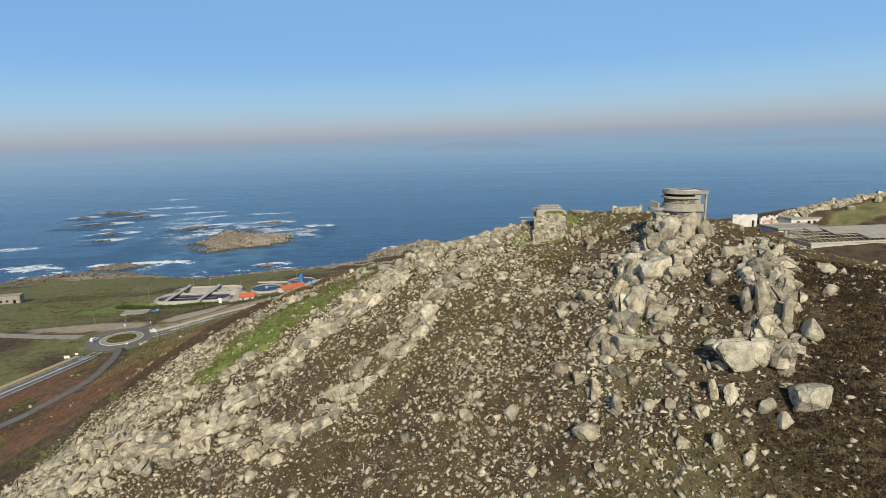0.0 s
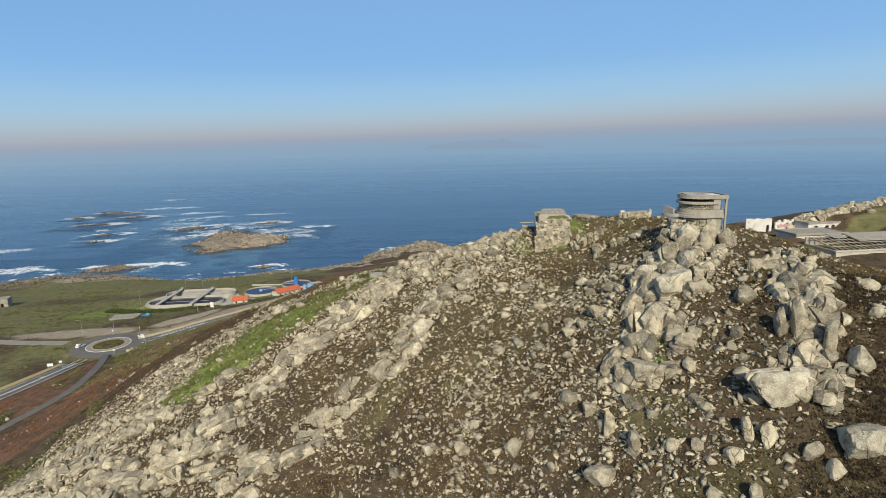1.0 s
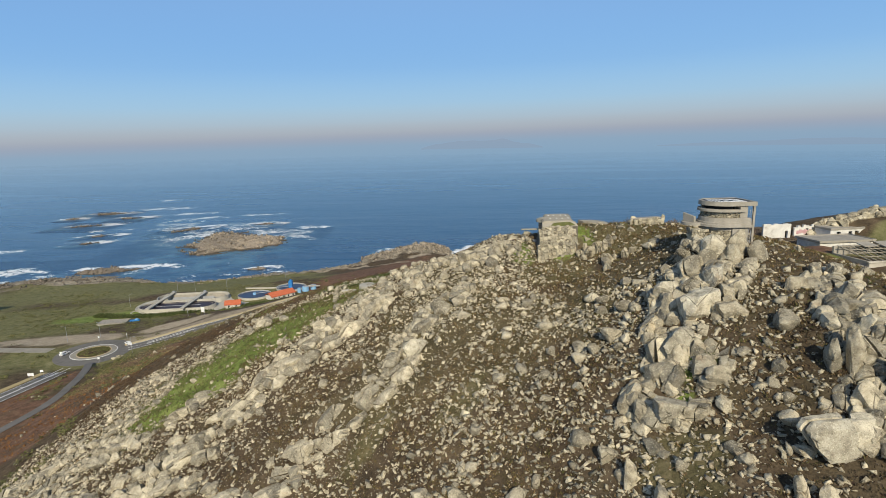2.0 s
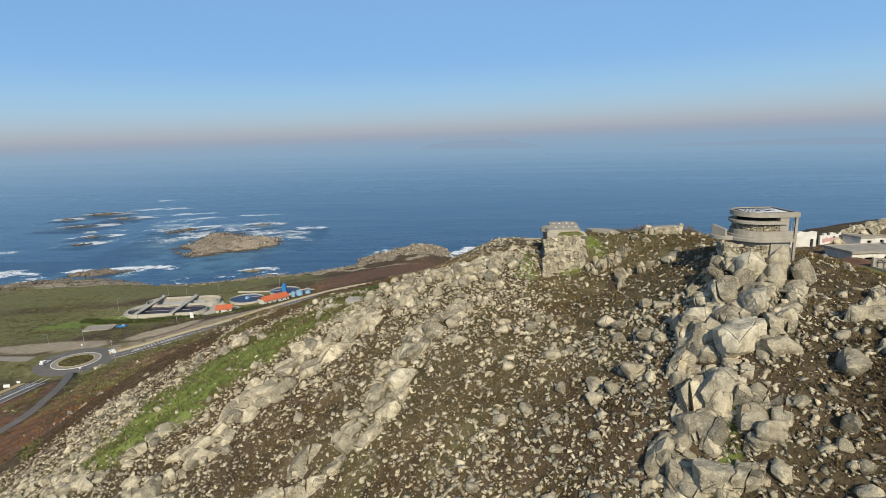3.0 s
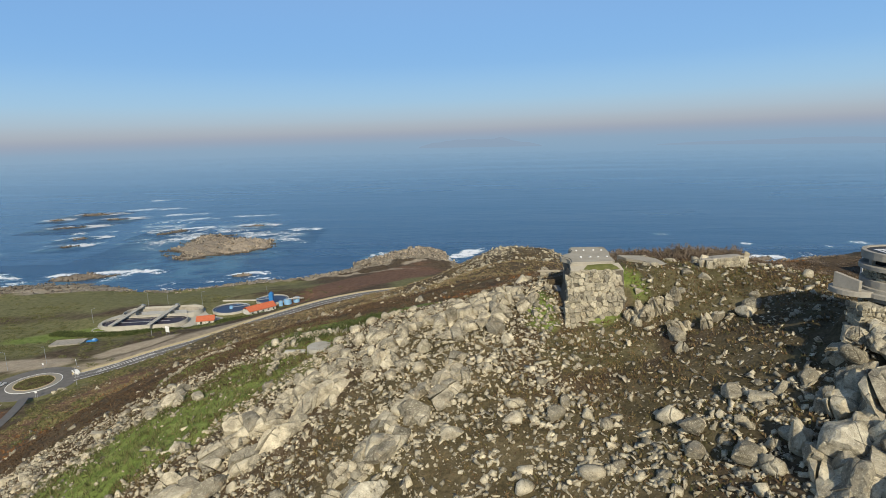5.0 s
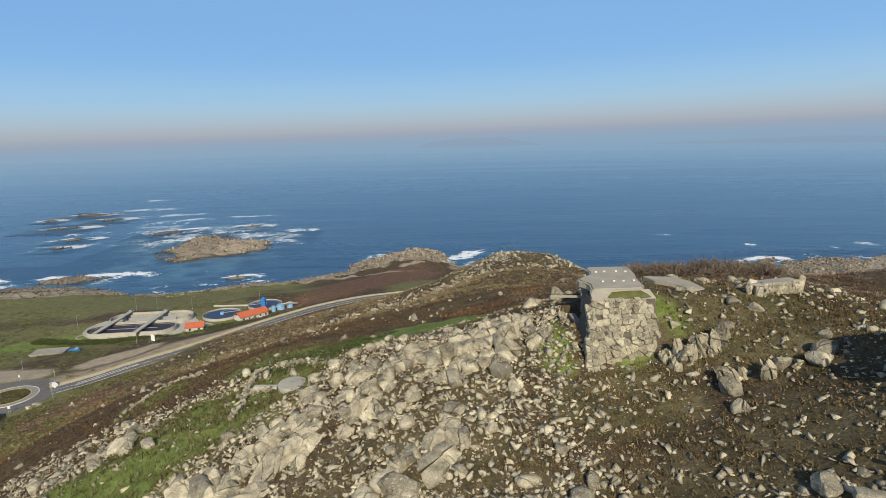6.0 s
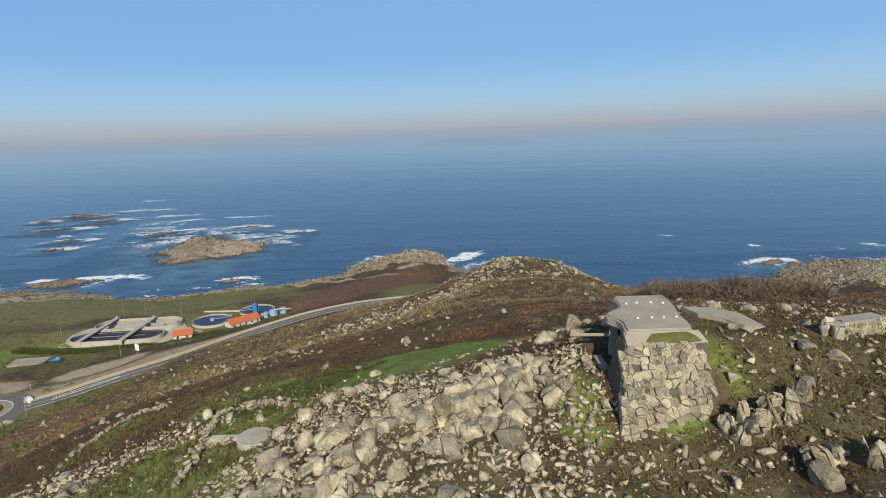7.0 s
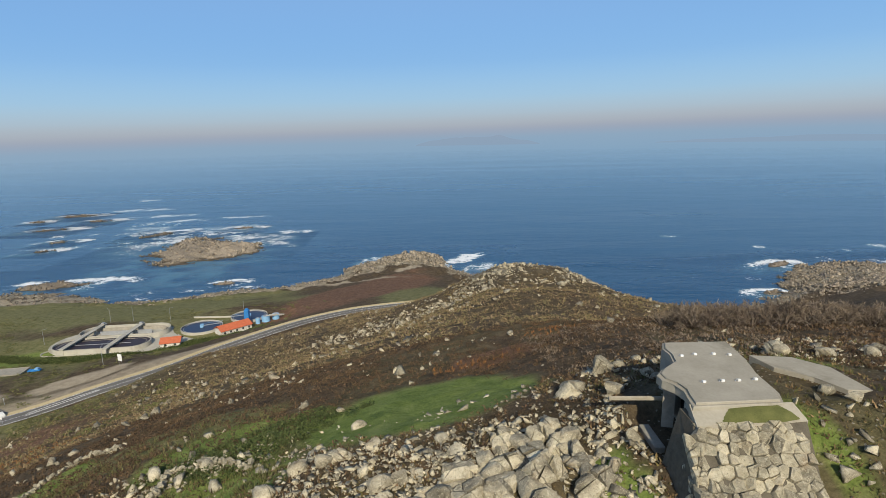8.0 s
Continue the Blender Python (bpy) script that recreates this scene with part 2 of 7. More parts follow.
def ground_material():
    n = Nodes("hill_ground")
    masks = n.channels(n.attr("cover"))
    extra = n.channels(n.attr("cover_stone"))
    more = n.channels(n.attr("cover_more"))
    mid, fine = n.noise(0.35, 7, 0.65), n.noise(3.2, 8, 0.7)
    both = n.math("ADD", n.math("MULTIPLY", mid, 0.55), n.math("MULTIPLY", fine, 0.45))
    soil = n.ramp(both, [(0.36, (0.032, 0.023, 0.015)), (0.5, (0.092, 0.067, 0.042)), (0.64, (0.165, 0.124, 0.077))])
    soil = n.mix(n.math("MULTIPLY", n.step(n.noise(0.16, 5, 0.7), 0.52, 0.7), 0.5), soil, (0.060, 0.054, 0.025))
    green = n.ramp(both, [(0.36, (0.085, 0.085, 0.035)), (0.5, (0.165, 0.16, 0.068)), (0.64, (0.25, 0.225, 0.115))])
    lush = n.ramp(both, [(0.36, (0.085, 0.125, 0.025)), (0.5, (0.175, 0.225, 0.055)), (0.64, (0.27, 0.30, 0.095))])
    rust = n.ramp(both, [(0.36, (0.09, 0.052, 0.032)), (0.5, (0.16, 0.092, 0.058)), (0.64, (0.25, 0.15, 0.092))])
    bare = n.ramp(both, [(0.36, (0.27, 0.22, 0.155)), (0.64, (0.47, 0.395, 0.285))])
    stone = n.ramp(both, [(0.38, (0.12, 0.103, 0.076)), (0.5, (0.29, 0.255, 0.19)), (0.62, (0.46, 0.41, 0.32))])
    tone = n.mix(masks[0], soil, green)
    tone = n.mix(more[0], tone, lush)
    tone = n.mix(masks[1], tone, rust)
    tone = n.mix(masks[2], tone, bare)
    tone = n.mix(extra[0], tone, stone)
    tone = n.mix(n.math("MULTIPLY", extra[1], 0.8), tone, n.ramp(both, [(0.36, (0.04, 0.031, 0.02)), (0.64, (0.145, 0.113, 0.068))]))
    # Small chips of stone in the soil.
    chips = n.node("ShaderNodeTexVoronoi", Scale=2.9, Randomness=1.0)
    n.link(n.spot(), chips.inputs["Vector"])
    lot = n.channels(chips.outputs["Color"])
    own = n.math("MULTIPLY", n.step(lot[0], 0.62, 0.66), n.math("SUBTRACT", 1.0, n.step(n.math("ADD", chips.outputs["Distance"], n.math("MULTIPLY", fine, 0.3)), 0.36, 0.44)))
    own = n.math("MULTIPLY", own, more[1])
    tone = n.mix(own, tone, n.ramp(lot[1], [(0.0, (0.20, 0.175, 0.13)), (1.0, (0.47, 0.425, 0.34))]))
    relief = n.math("ADD", n.math("ADD", n.noise(0.9, 8, 0.7), n.math("MULTIPLY", fine, 0.4)), n.math("MULTIPLY", own, 0.35))
    return n.finish(tone, 0.95, relief, 0.9, 0.35, spec=0.12)


def sea_material():
    n = Nodes("sea_water")
    masks = n.channels(n.attr("foam_haze"))
    swell = n.noise(0.02, 4, 0.55, 0.3, (0.35, 1.0, 1.0))
    chop = n.noise(0.16, 6, 0.65, 0.4, (0.45, 1.0, 1.0))
    drift = n.noise(0.0035, 4, 0.55, 0.5, (0.22, 1.0, 1.0))
    deep = n.ramp(drift, [(0.3, (0.010, 0.050, 0.115)), (0.7, (0.024, 0.088, 0.170))])
    deep = n.mix(n.math("MULTIPLY", masks[1], 0.75), deep, (0.10, 0.22, 0.28))
    lace = n.noise(0.14, 10, 0.78, 1.2, (0.8, 1.0, 1.0))
    white = n.step(n.math("ADD", n.math("MULTIPLY", masks[0], 0.93), n.math("MULTIPLY", n.math("SUBTRACT", lace, 0.5), 2.8)), 0.44, 0.66)
    tone = n.mix(white, deep, (0.80, 0.82, 0.83))
    n.finish(tone, 0.32, n.math("ADD", n.math("MULTIPLY", swell, 5.0), chop), 0.6, 1.0, spec=0.5)
    n.bsdf.inputs["IOR"].default_value = 1.33
    rough = n.math("ADD", n.math("MULTIPLY", white, 0.6), n.math("ADD", n.math("MULTIPLY", drift, 0.25), 0.16))
    n.link(rough, n.bsdf.inputs["Roughness"])
    # Distance haze is imitated: the third mask fades the water to clear.
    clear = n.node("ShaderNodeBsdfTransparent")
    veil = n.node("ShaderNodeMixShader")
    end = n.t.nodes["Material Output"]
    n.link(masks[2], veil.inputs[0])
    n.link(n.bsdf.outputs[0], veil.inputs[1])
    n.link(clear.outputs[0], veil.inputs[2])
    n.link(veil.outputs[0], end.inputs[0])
    return n.mat


GROUND = ground_material()
SEA = sea_material()


# ---- mesh helpers ----
def raw_mesh(name, verts, faces, flat=True):
    """A mesh from numpy arrays: verts (n, 3); faces (m, 3) or (m, 4)."""
    me = bpy.data.meshes.new(name)
    k = faces.shape[1]
    me.vertices.add(len(verts))
    me.vertices.foreach_set("co", np.ascontiguousarray(verts, np.float32).ravel())
    me.loops.add(faces.size)
    me.loops.foreach_set("vertex_index", np.ascontiguousarray(faces, np.int32).ravel())
    me.polygons.add(len(faces))
    me.polygons.foreach_set("loop_start", np.arange(0, faces.size, k, dtype=np.int32))
    me.update(calc_edges=True)
    if not flat:
        me.shade_smooth()
    return me


def from_bm(name, bm, material, smooth=False):
    me = bpy.data.meshes.new(name)
    bmesh.ops.recalc_face_normals(bm, faces=bm.faces)
    bm.to_mesh(me)
    bm.free()
    me.materials.append(material)
    if smooth:
        me.shade_smooth()
    return me


def part(name, bm, material, parent, label="", smooth=False):
    """Links a bmesh as one mesh object under a thing or a part."""
    ob = new(name, from_bm(name, bm, material, smooth))
    ob.parent = parent
    if label:
        ob["label"] = label
    return ob


def thing(name, place, label, category, group="", kind="", turn=0.0):
    ob = new(name)
    ob.matrix_world = pose(*place, 0, 0, turn)
    return tagged(ob, label, category, group, kind)


def box(x0, x1, y0, y1, z0, z1, bevel=0.03, bm=None):
    bm = bm or bmesh.new()
    made = bmesh.ops.create_cube(bm, size=1.0, matrix=Matrix.LocRotScale(((x0 + x1) / 2, (y0 + y1) / 2, (z0 + z1) / 2), None, (x1 - x0, y1 - y0, z1 - z0)))
    if bevel:
        edges = list({e for v in made["verts"] for e in v.link_edges})
        bmesh.ops.bevel(bm, geom=edges, offset=bevel, segments=1, affect="EDGES")
    return bm


def prism(outline, z0, z1, bevel=0.0, bm=None):
    """An upright slab over a plan outline of (x, y)."""
    bm = bm or bmesh.new()
    low = [bm.verts.new((x, y, z0)) for x, y in outline]
    high = [bm.verts.new((x, y, z1)) for x, y in outline]
    k = len(outline)
    top = bm.faces.new(high)
    bm.faces.new(low[::-1])
    for i in range(k):
        bm.faces.new((low[i], low[(i + 1) % k], high[(i + 1) % k], high[i]))
    if bevel:
        bmesh.ops.bevel(bm, geom=list(top.edges), offset=bevel, segments=1, affect="EDGES")
    return bm


def ring_wall(inner, outer, z0, z1, bm=None):
    """A closed wall between two plan outlines with as many points each."""
    bm = bm or bmesh.new()
    k = len(inner)
    loops = [[bm.verts.new((x, y, z)) for x, y in line] for line, z in ((outer, z0), (outer, z1), (inner, z1), (inner, z0))]
    for i in range(k):
        j = (i + 1) % k
        for a, b in zip(loops, loops[1:] + loops[:1]):
            bm.faces.new((a[i], a[j], b[j], b[i]))
    return bm


def rod(a, b, r, sides=8, bm=None, r2=None):
    bm = bm or bmesh.new()
    a, b = Vector(a), Vector(b)
    m = Matrix.Translation((a + b) / 2) @ (b - a).to_track_quat("Z", "Y").to_matrix().to_4x4()
    bmesh.ops.create_cone(bm, cap_ends=True, segments=sides, radius1=r, radius2=r if r2 is None else r2, depth=(b - a).length, matrix=m)
    return bm


def circle(cx, cy, r, k=40, ry=None, start=0.0):
    ry = r if ry is None else ry
    return [(cx + r * math.cos(start + math.tau * i / k), cy + ry * math.sin(start + math.tau * i / k)) for i in range(k)]


def stadium(cx, cy, half, r, turn, k=14):
    """A racetrack outline: two half circles of radius r, their centres 2 * half apart."""
    pts = [(half + r * math.cos(a), r * math.sin(a)) for a in np.linspace(-math.pi / 2, math.pi / 2, k)]
    pts += [(-half + r * math.cos(a), r * math.sin(a)) for a in np.linspace(math.pi / 2, 1.5 * math.pi, k)]
    c, s = math.cos(turn), math.sin(turn)
    return [(cx + c * x - s * y, cy + s * x + c * y) for x, y in pts]


# ---- lie of the land ----
def grain2(x, y, seed):
    """Smooth value noise on a unit lattice, 0 to 1."""
    xi, yi = np.floor(x).astype(np.int64), np.floor(y).astype(np.int64)
    fx, fy = x - xi, y - yi
    fx, fy = fx * fx * (3 - 2 * fx), fy * fy * (3 - 2 * fy)

    def h(a, b):
        v = (a * 374761393 + b * 668265263 + seed * 2147483647) & 0xFFFFFFFF
        v = ((v ^ (v >> 13)) * 1274126177) & 0xFFFFFFFF
        return ((v ^ (v >> 16)) & 0xFFFF) / 65535.0

    return (h(xi, yi) * (1 - fx) + h(xi + 1, yi) * fx) * (1 - fy) + (h(xi, yi + 1) * (1 - fx) + h(xi + 1, yi + 1) * fx) * fy


def fbm(x, y, size, octaves=4, seed=1):
    total, gain, norm = np.zeros_like(x), 1.0, 0.0
    for k in range(octaves):
        f = 2.0 ** k / size
        total += gain * grain2(x * f + 17.3 * k, y * f - 9.1 * k, seed + k)
        norm += gain
        gain *= 0.5
    return total / norm


def ease(v, lo, hi):
    u = np.clip((v - lo) / (hi - lo), 0, 1)
    return u * u * (3 - 2 * u)


# Break lines of the land: x, y, height above the sea.
LAND = {
    "summit": [(20,10,83),(27,40,97),(34,50,104.5),(38,62,111.5),(38,76,114.4),(35,80,114.6),(38,83,115.8),(40,88,116.2),(40,104,114.2),(36,113,113.6),(29,119,113),(24,124,112)],
    "upper_face": [(24,45,99),(25,62,104.8),(25,72,108.5),(21,84,106.6),(22,91,107.6),(19,98,106.8),(17,108,109.2),(11,114,109.3),(1,112,106.6),(-7,119,104.6),(-13,122,101.3),(-24,133,97.3),(-46,133,88.5),(-70,150,77)],
    "lower_face": [(14.5,55,97.2),(10,57.7,94.4),(2.5,60.7,92),(-5.5,71,91.2),(-14,75,86.8),(-20,76.5,87.8),(-30,80,85.3),(-43,81.7,81),(-57,86,77.5),(-93,122,59),(-120,160,50)],
    "ledge": [(-1.4,90.6,101.8),(-10,105,101.6),(-18,104,99),(-20,98,96),(-33,96,90.8),(-47,107,87.5)],
    "foot": [(-5,20,72),(-40,30,62),(-80,50,54),(-130,100,48),(-175,160,43)],
    "saddle": [(27.8,117,114.5),(28.6,112,112.6),(25,106.3,109.2),(19,106.8,108.6),(31,120.5,113.6),(31,147,106.3),(13,140,103.8),(4,160,97.4),(-10,151,97),(-20,177,89.3),(-12.5,220,77.5),(-18.6,246,69),(-20,260,67)],
    "knoll": [(26,180,97.5),(28,220,91),(40,273,84.3),(48,270,83.6),(22,270,79.5),(30,290,80),(5,264,73),(58,240,82),(46,203,91),(30,330,52),(72,290,60)],
    "east": [(66,93,109.2),(69,129,107.6),(72,103,109.3),(86,106,109),(95,124,107.4),(93,137,111),(112,138,113.5),(60,152,106),(70,174,98.5),(120,160,104),(46,128,111.5)],
    "road": [(-160,180,43),(-157,212,41.5),(-157,230,39),(-140,258,39),(-122,276,40),(-93,315,40),(-62,350,40.5),(-34,364,41),(6,374,41),(50,385,38)],
    "plain": [(-182,263,38),(-130,303,37.5),(-130,325,33),(-127,352,28.5),(-100,385,28.5),(-115,405,27),(-193,335,28),(-193,394,26),(-160,360,28),(-265,372,24),(-300,300,34),(-240,230,40),(-205,250,38.3)],
    "coast_field": [(-60,400,34),(-70,470,20),(-30,480,22),(20,450,24),(-20,560,12),(-150,500,9),(-270,470,12),(-360,450,12),(-60,330,43),(-95,285,46)],
    "shore": [(-500,440,0),(-435,512,0),(-376,545,0),(-316,538,0),(-263,515,0),(-218,516,0),(-174,545,0),(-134,551,0),(-91,587,0),(-60,640,0),(-31,673,0),(-5,675,0),(8,640,0),(20,600,0),(45,572,0),(70,540,0),(110,420,0),(170,400,0),(240,470,0),(291,517,0),(336,575,0),(374,597,0),(433,590,0),(600,560,0)],
    "headland": [(-35,640,7),(-8,640,8),(-70,600,5),(10,575,8),(340,530,7),(380,560,8),(420,540,9),(330,470,16),(230,350,45)],
    "seabed": [(-600,560,-8),(-440,600,-8),(-320,620,-8),(-180,640,-8),(-90,720,-8),(30,740,-8),(80,640,-8),(150,560,-8),(260,600,-8),(350,680,-8),(600,640,-8),(900,600,-8)],
    "far_sea": [(-1400,500,-12),(-1400,1500,-12),(-400,1500,-12),(400,1500,-12),(1400,1500,-12),(1400,700,-12)],
    "hinterland": [(100,60,106),(130,90,108),(40,-40,80),(-60,-60,60),(150,-100,95),(-250,-100,50),(-300,150,42),(-420,300,25),(-650,250,3),(-700,-200,20),(300,100,105),(400,300,60),(0,-400,60),(600,0,120),(700,-400,120),(-700,-500,20)],
}
SPOTS = np.array([p for line in LAND.values() for p in line], float)


def reach(x, y):
    return np.sqrt((x[:, None] - SPOTS[:, 0]) ** 2 + (y[:, None] - SPOTS[:, 1]) ** 2 + 100.0)


_n = len(SPOTS)
_m = np.zeros((_n + 1, _n + 1))
_m[:_n, :_n] = reach(SPOTS[:, 0], SPOTS[:, 1]) - np.eye(_n) * 0.15
_m[:_n, _n] = _m[_n, :_n] = 1
WEIGHTS = np.linalg.solve(_m, np.append(SPOTS[:, 2], 0))

MAIN_ROAD = [(-168, 150, 44), (-161, 180, 43), (-157, 205, 41.5), (-157, 225, 39.2), (-144.5, 252.5, 38.62), (-134, 261, 39.1), (-121, 274, 40), (-106, 291, 40),
             (-90, 314, 40), (-72, 335, 40.3), (-56, 349, 40.6), (-33, 361, 41), (6, 371, 41), (50, 376, 40)]
SIDE_TRACK = [(-150, 120, 46.5), (-137, 152, 46.4), (-133, 165, 46.5), (-131, 185, 46), (-136, 206, 44.5), (-143, 222, 42), (-150, 234, 39.5)]
BEACH_LANE = [(-166, 251, 38.5), (-178, 252, 38.3), (-205, 254, 38.3), (-235, 262, 37.5), (-270, 290, 34)]
HEAD_ROAD = [(330, 440, 12), (372, 490, 10), (398, 535, 9), (440, 575, 8)]
CIRCUS = (-157.0, 248.5, 38.5)


def along(x, y, line):
    """Distance to a line over the plan, and the line's height there."""
    best, level = np.full(x.shape, 1e9), np.zeros(x.shape)
    for (ax, ay, az), (bx, by, bz) in zip(line, line[1:]):
        dx, dy = bx - ax, by - ay
        u = np.clip(((x - ax) * dx + (y - ay) * dy) / (dx * dx + dy * dy), 0, 1)
        d = np.hypot(x - ax - u * dx, y - ay - u * dy)
        closer = d < best
        best, level = np.where(closer, d, best), np.where(closer, az + u * (bz - az), level)
    return best, level


def ground(x, y, rough=True):
    """Height of the ground at plan places x, y (arrays)."""
    x, y = np.atleast_1d(np.asarray(x, float)), np.atleast_1d(np.asarray(y, float))
    z = np.empty(x.shape)
    for i in range(0, len(x), 20000):
        z[i:i + 20000] = reach(x[i:i + 20000], y[i:i + 20000]) @ WEIGHTS[:_n] + WEIGHTS[_n]
    if rough:
        hill = ease(z, 55, 80) * ease(z, 0, 20)
        z = z + hill * (1.6 * (fbm(x, y, 14, 4, 3) - 0.5) + 0.9 * (fbm(x, y, 3.2, 3, 11) - 0.5))
        coast = ease(z, -4, 1) * (1 - ease(z, 8, 16))
        ridge = 1 - np.abs(2 * fbm(x, y, 16, 4, 21) - 1)
        z = z + coast * (8.0 * (ridge - 0.72) + 2.0 * (fbm(x, y, 5, 3, 31) - 0.5))
        plain = ease(z, 4, 12) * (1 - ease(z, 50, 70))
        z = z + plain * (1.4 * (fbm(x, y, 22, 4, 41) - 0.5))
    z = z - 1.4 * np.exp(-((x - 62) / 11) ** 2 - ((y - 99) / 13) ** 2)
    z = z - 7.5 * np.exp(-((x - 72) / 32) ** 2 - ((y - 190) / 24) ** 2)
    for cx, cy, rx, ry, level in PADS:
        d = np.hypot((x - cx) / rx, (y - cy) / ry)
        k = 1 - ease(d, 1.0, 1.35)
        z = z * (1 - k) + level * k
    for line, width in ((MAIN_ROAD, 6.0), (SIDE_TRACK, 2.6), (BEACH_LANE, 3.0), (HEAD_ROAD, 6.0)):
        d, level = along(x, y, line)
        k = 1 - ease(d, width, width + 9)
        z = z * (1 - k) + (level - 0.12) * k
    d = np.hypot(x - CIRCUS[0], y - CIRCUS[1])
    k = 1 - ease(d, 19, 28)
    return z * (1 - k) + (CIRCUS[2] - 0.12) * k


# Levelled places: centre, half sizes, height.
PADS = [(-160, 360, 46, 26, 28.0), (-112, 384, 28, 26, 28.3), (19.5, 117, 1.8, 3.0, 110.6), (39, 88.8, 3.2, 3.0, 116.4), (36, 84.6, 3.2, 1.6, 115.9), (30.6, 119.8, 2.8, 3.4, 113.6), (80, 126, 14, 9, 107.2)]


def ground_at(x, y, rough=True):
    return float(ground([x], [y], rough)[0])


def spaced(knots):
    """Places along an axis whose spacing changes from knot to knot."""
    out = [knots[0][0]]
    for (a, sa), (b, sb) in zip(knots, knots[1:]):
        p = a
        while p < b - 0.3 * sb:
            u = (p - a) / (b - a)
            p += sa + (sb - sa) * u
            out.append(min(p, b))
    return np.unique(np.array(out))


def sheet(xs, ys):
    gx, gy = np.meshgrid(xs, ys)
    nx, ny = len(xs), len(ys)
    idx = np.arange(nx * ny).reshape(ny, nx)
    faces = np.stack([idx[:-1, :-1], idx[:-1, 1:], idx[1:, 1:], idx[1:, :-1]], -1).reshape(-1, 4)
    return gx.ravel(), gy.ravel(), faces


def blob(x, y, cx, cy, rx, ry, turn=0.0, ragged=0.35, size=9.0, seed=5):
    """A ragged patch over the plan: 1 inside, 0 outside."""
    c, s = math.cos(turn), math.sin(turn)
    u, v = (c * (x - cx) + s * (y - cy)) / rx, (-s * (x - cx) + c * (y - cy)) / ry
    return 1 - ease(np.hypot(u, v) + ragged * 2 * (fbm(x, y, size, 4, seed) - 0.5), 0.88, 1.12)


def cover(x, y, z):
    """Shares of grass, rusty fern, bare earth, bedrock and scorched brush at plan places."""
    patchy = fbm(x, y, 18, 5, 51)
    low = (1 - ease(z, 40, 52)) * ease(z, 4, 9)
    grass = low * ease(fbm(x, y, 60, 4, 61), 0.38, 0.55) * (x < 20) * (1 - ease(y, 440, 470) * ease(x, -120, -90))
    grass = np.maximum(grass, 0.22 * ease(patchy, 0.58, 0.72) * ease(z, 75, 90) * (1 - ease(x - (y - 46) * 0.35, 20, 32)))
    for g in GRASS_PATCHES:
        grass = np.maximum(grass, blob(x, y, *g))
    for g in MOSS_PATCHES:
        grass = np.maximum(grass, 0.42 * blob(x, y, *g))
    rust = np.zeros_like(x)
    for g in FERN_PATCHES:
        rust = np.maximum(rust, blob(x, y, *g))
    bare = np.zeros_like(x)
    for g in BARE_PATCHES:
        bare = np.maximum(bare, blob(x, y, *g))
    d_road = along(x, y, MAIN_ROAD)[0]
    north = ease((y - 262) - 0.9 * (x + 133), 4, 10) * (1 - ease(x, -100, -80)) * ease(x, -215, -190)
    bare = np.maximum(bare, 0.8 * (1 - ease(d_road + 7 * (fbm(x, y, 16, 4, 55) - 0.5), 11, 17)) * north)
    stone = ease(z, -3, 1) * (1 - ease(z + 5 * (fbm(x, y, 12, 3, 71) - 0.5), 5.0, 8.0))
    stone = np.maximum(stone, 0.75 * blob(x, y, 42, 273, 30, 16, 0, 0.5, 8, 7) * ease(fbm(x, y, 4, 3, 75), 0.4, 0.6))
    for g in HEADLANDS:
        stone = np.maximum(stone, blob(x, y, *g))
    stone = stone * (0.55 + 0.45 * ease(fbm(x, y, 7, 4, 77), 0.35, 0.6))
    scorched = ease(z, 44, 54) * ease(y, 135, 150) * ease(fbm(x, y, 25, 4, 91), 0.36, 0.55)
    scorched = np.maximum(scorched, 0.95 * ease(x - (y - 46) * 0.35, 22, 32) * ease(z, 80, 90) * (1 - ease(y, 84, 96)))
    for g in LUSH_PATCHES:
        scorched = scorched * (1 - blob(x, y, *g))
    return grass, rust, bare, stone, scorched


LUSH_PATCHES = [(-15, 139, 12, 6, 0.3, 0.4, 6), (3.0, 137.0, 12.6, 10.6, 0.1, 0.14, 6), (-30.5, 113.6, 27, 9.6, 0.69, 0.25, 7), (86, 112, 12, 4, 0.1, 0.4, 7), (26.4, 67.2, 1.7, 1.5, 0, 0.3, 2), (24.2, 64.2, 1.0, 0.8, 0, 0.3, 2), (22, 110.5, 2.0, 3.5, 0, 0.4, 3), (62, 104, 8, 4, 0.2, 0.5, 5), (26.7, 112.8, 1.1, 3.6, 0.2, 0.4, 3), (30.5, 124, 5, 2.0, -0.3, 0.3, 4), (62, 150, 9, 4, 0.3, 0.3, 6), (-45, 146, 6, 5, 0, 0.3, 5), (15.8, 112, 1.8, 4, 0, 0.5, 3), (-200, 325, 26, 14, 0.5, 0.4, 12)]
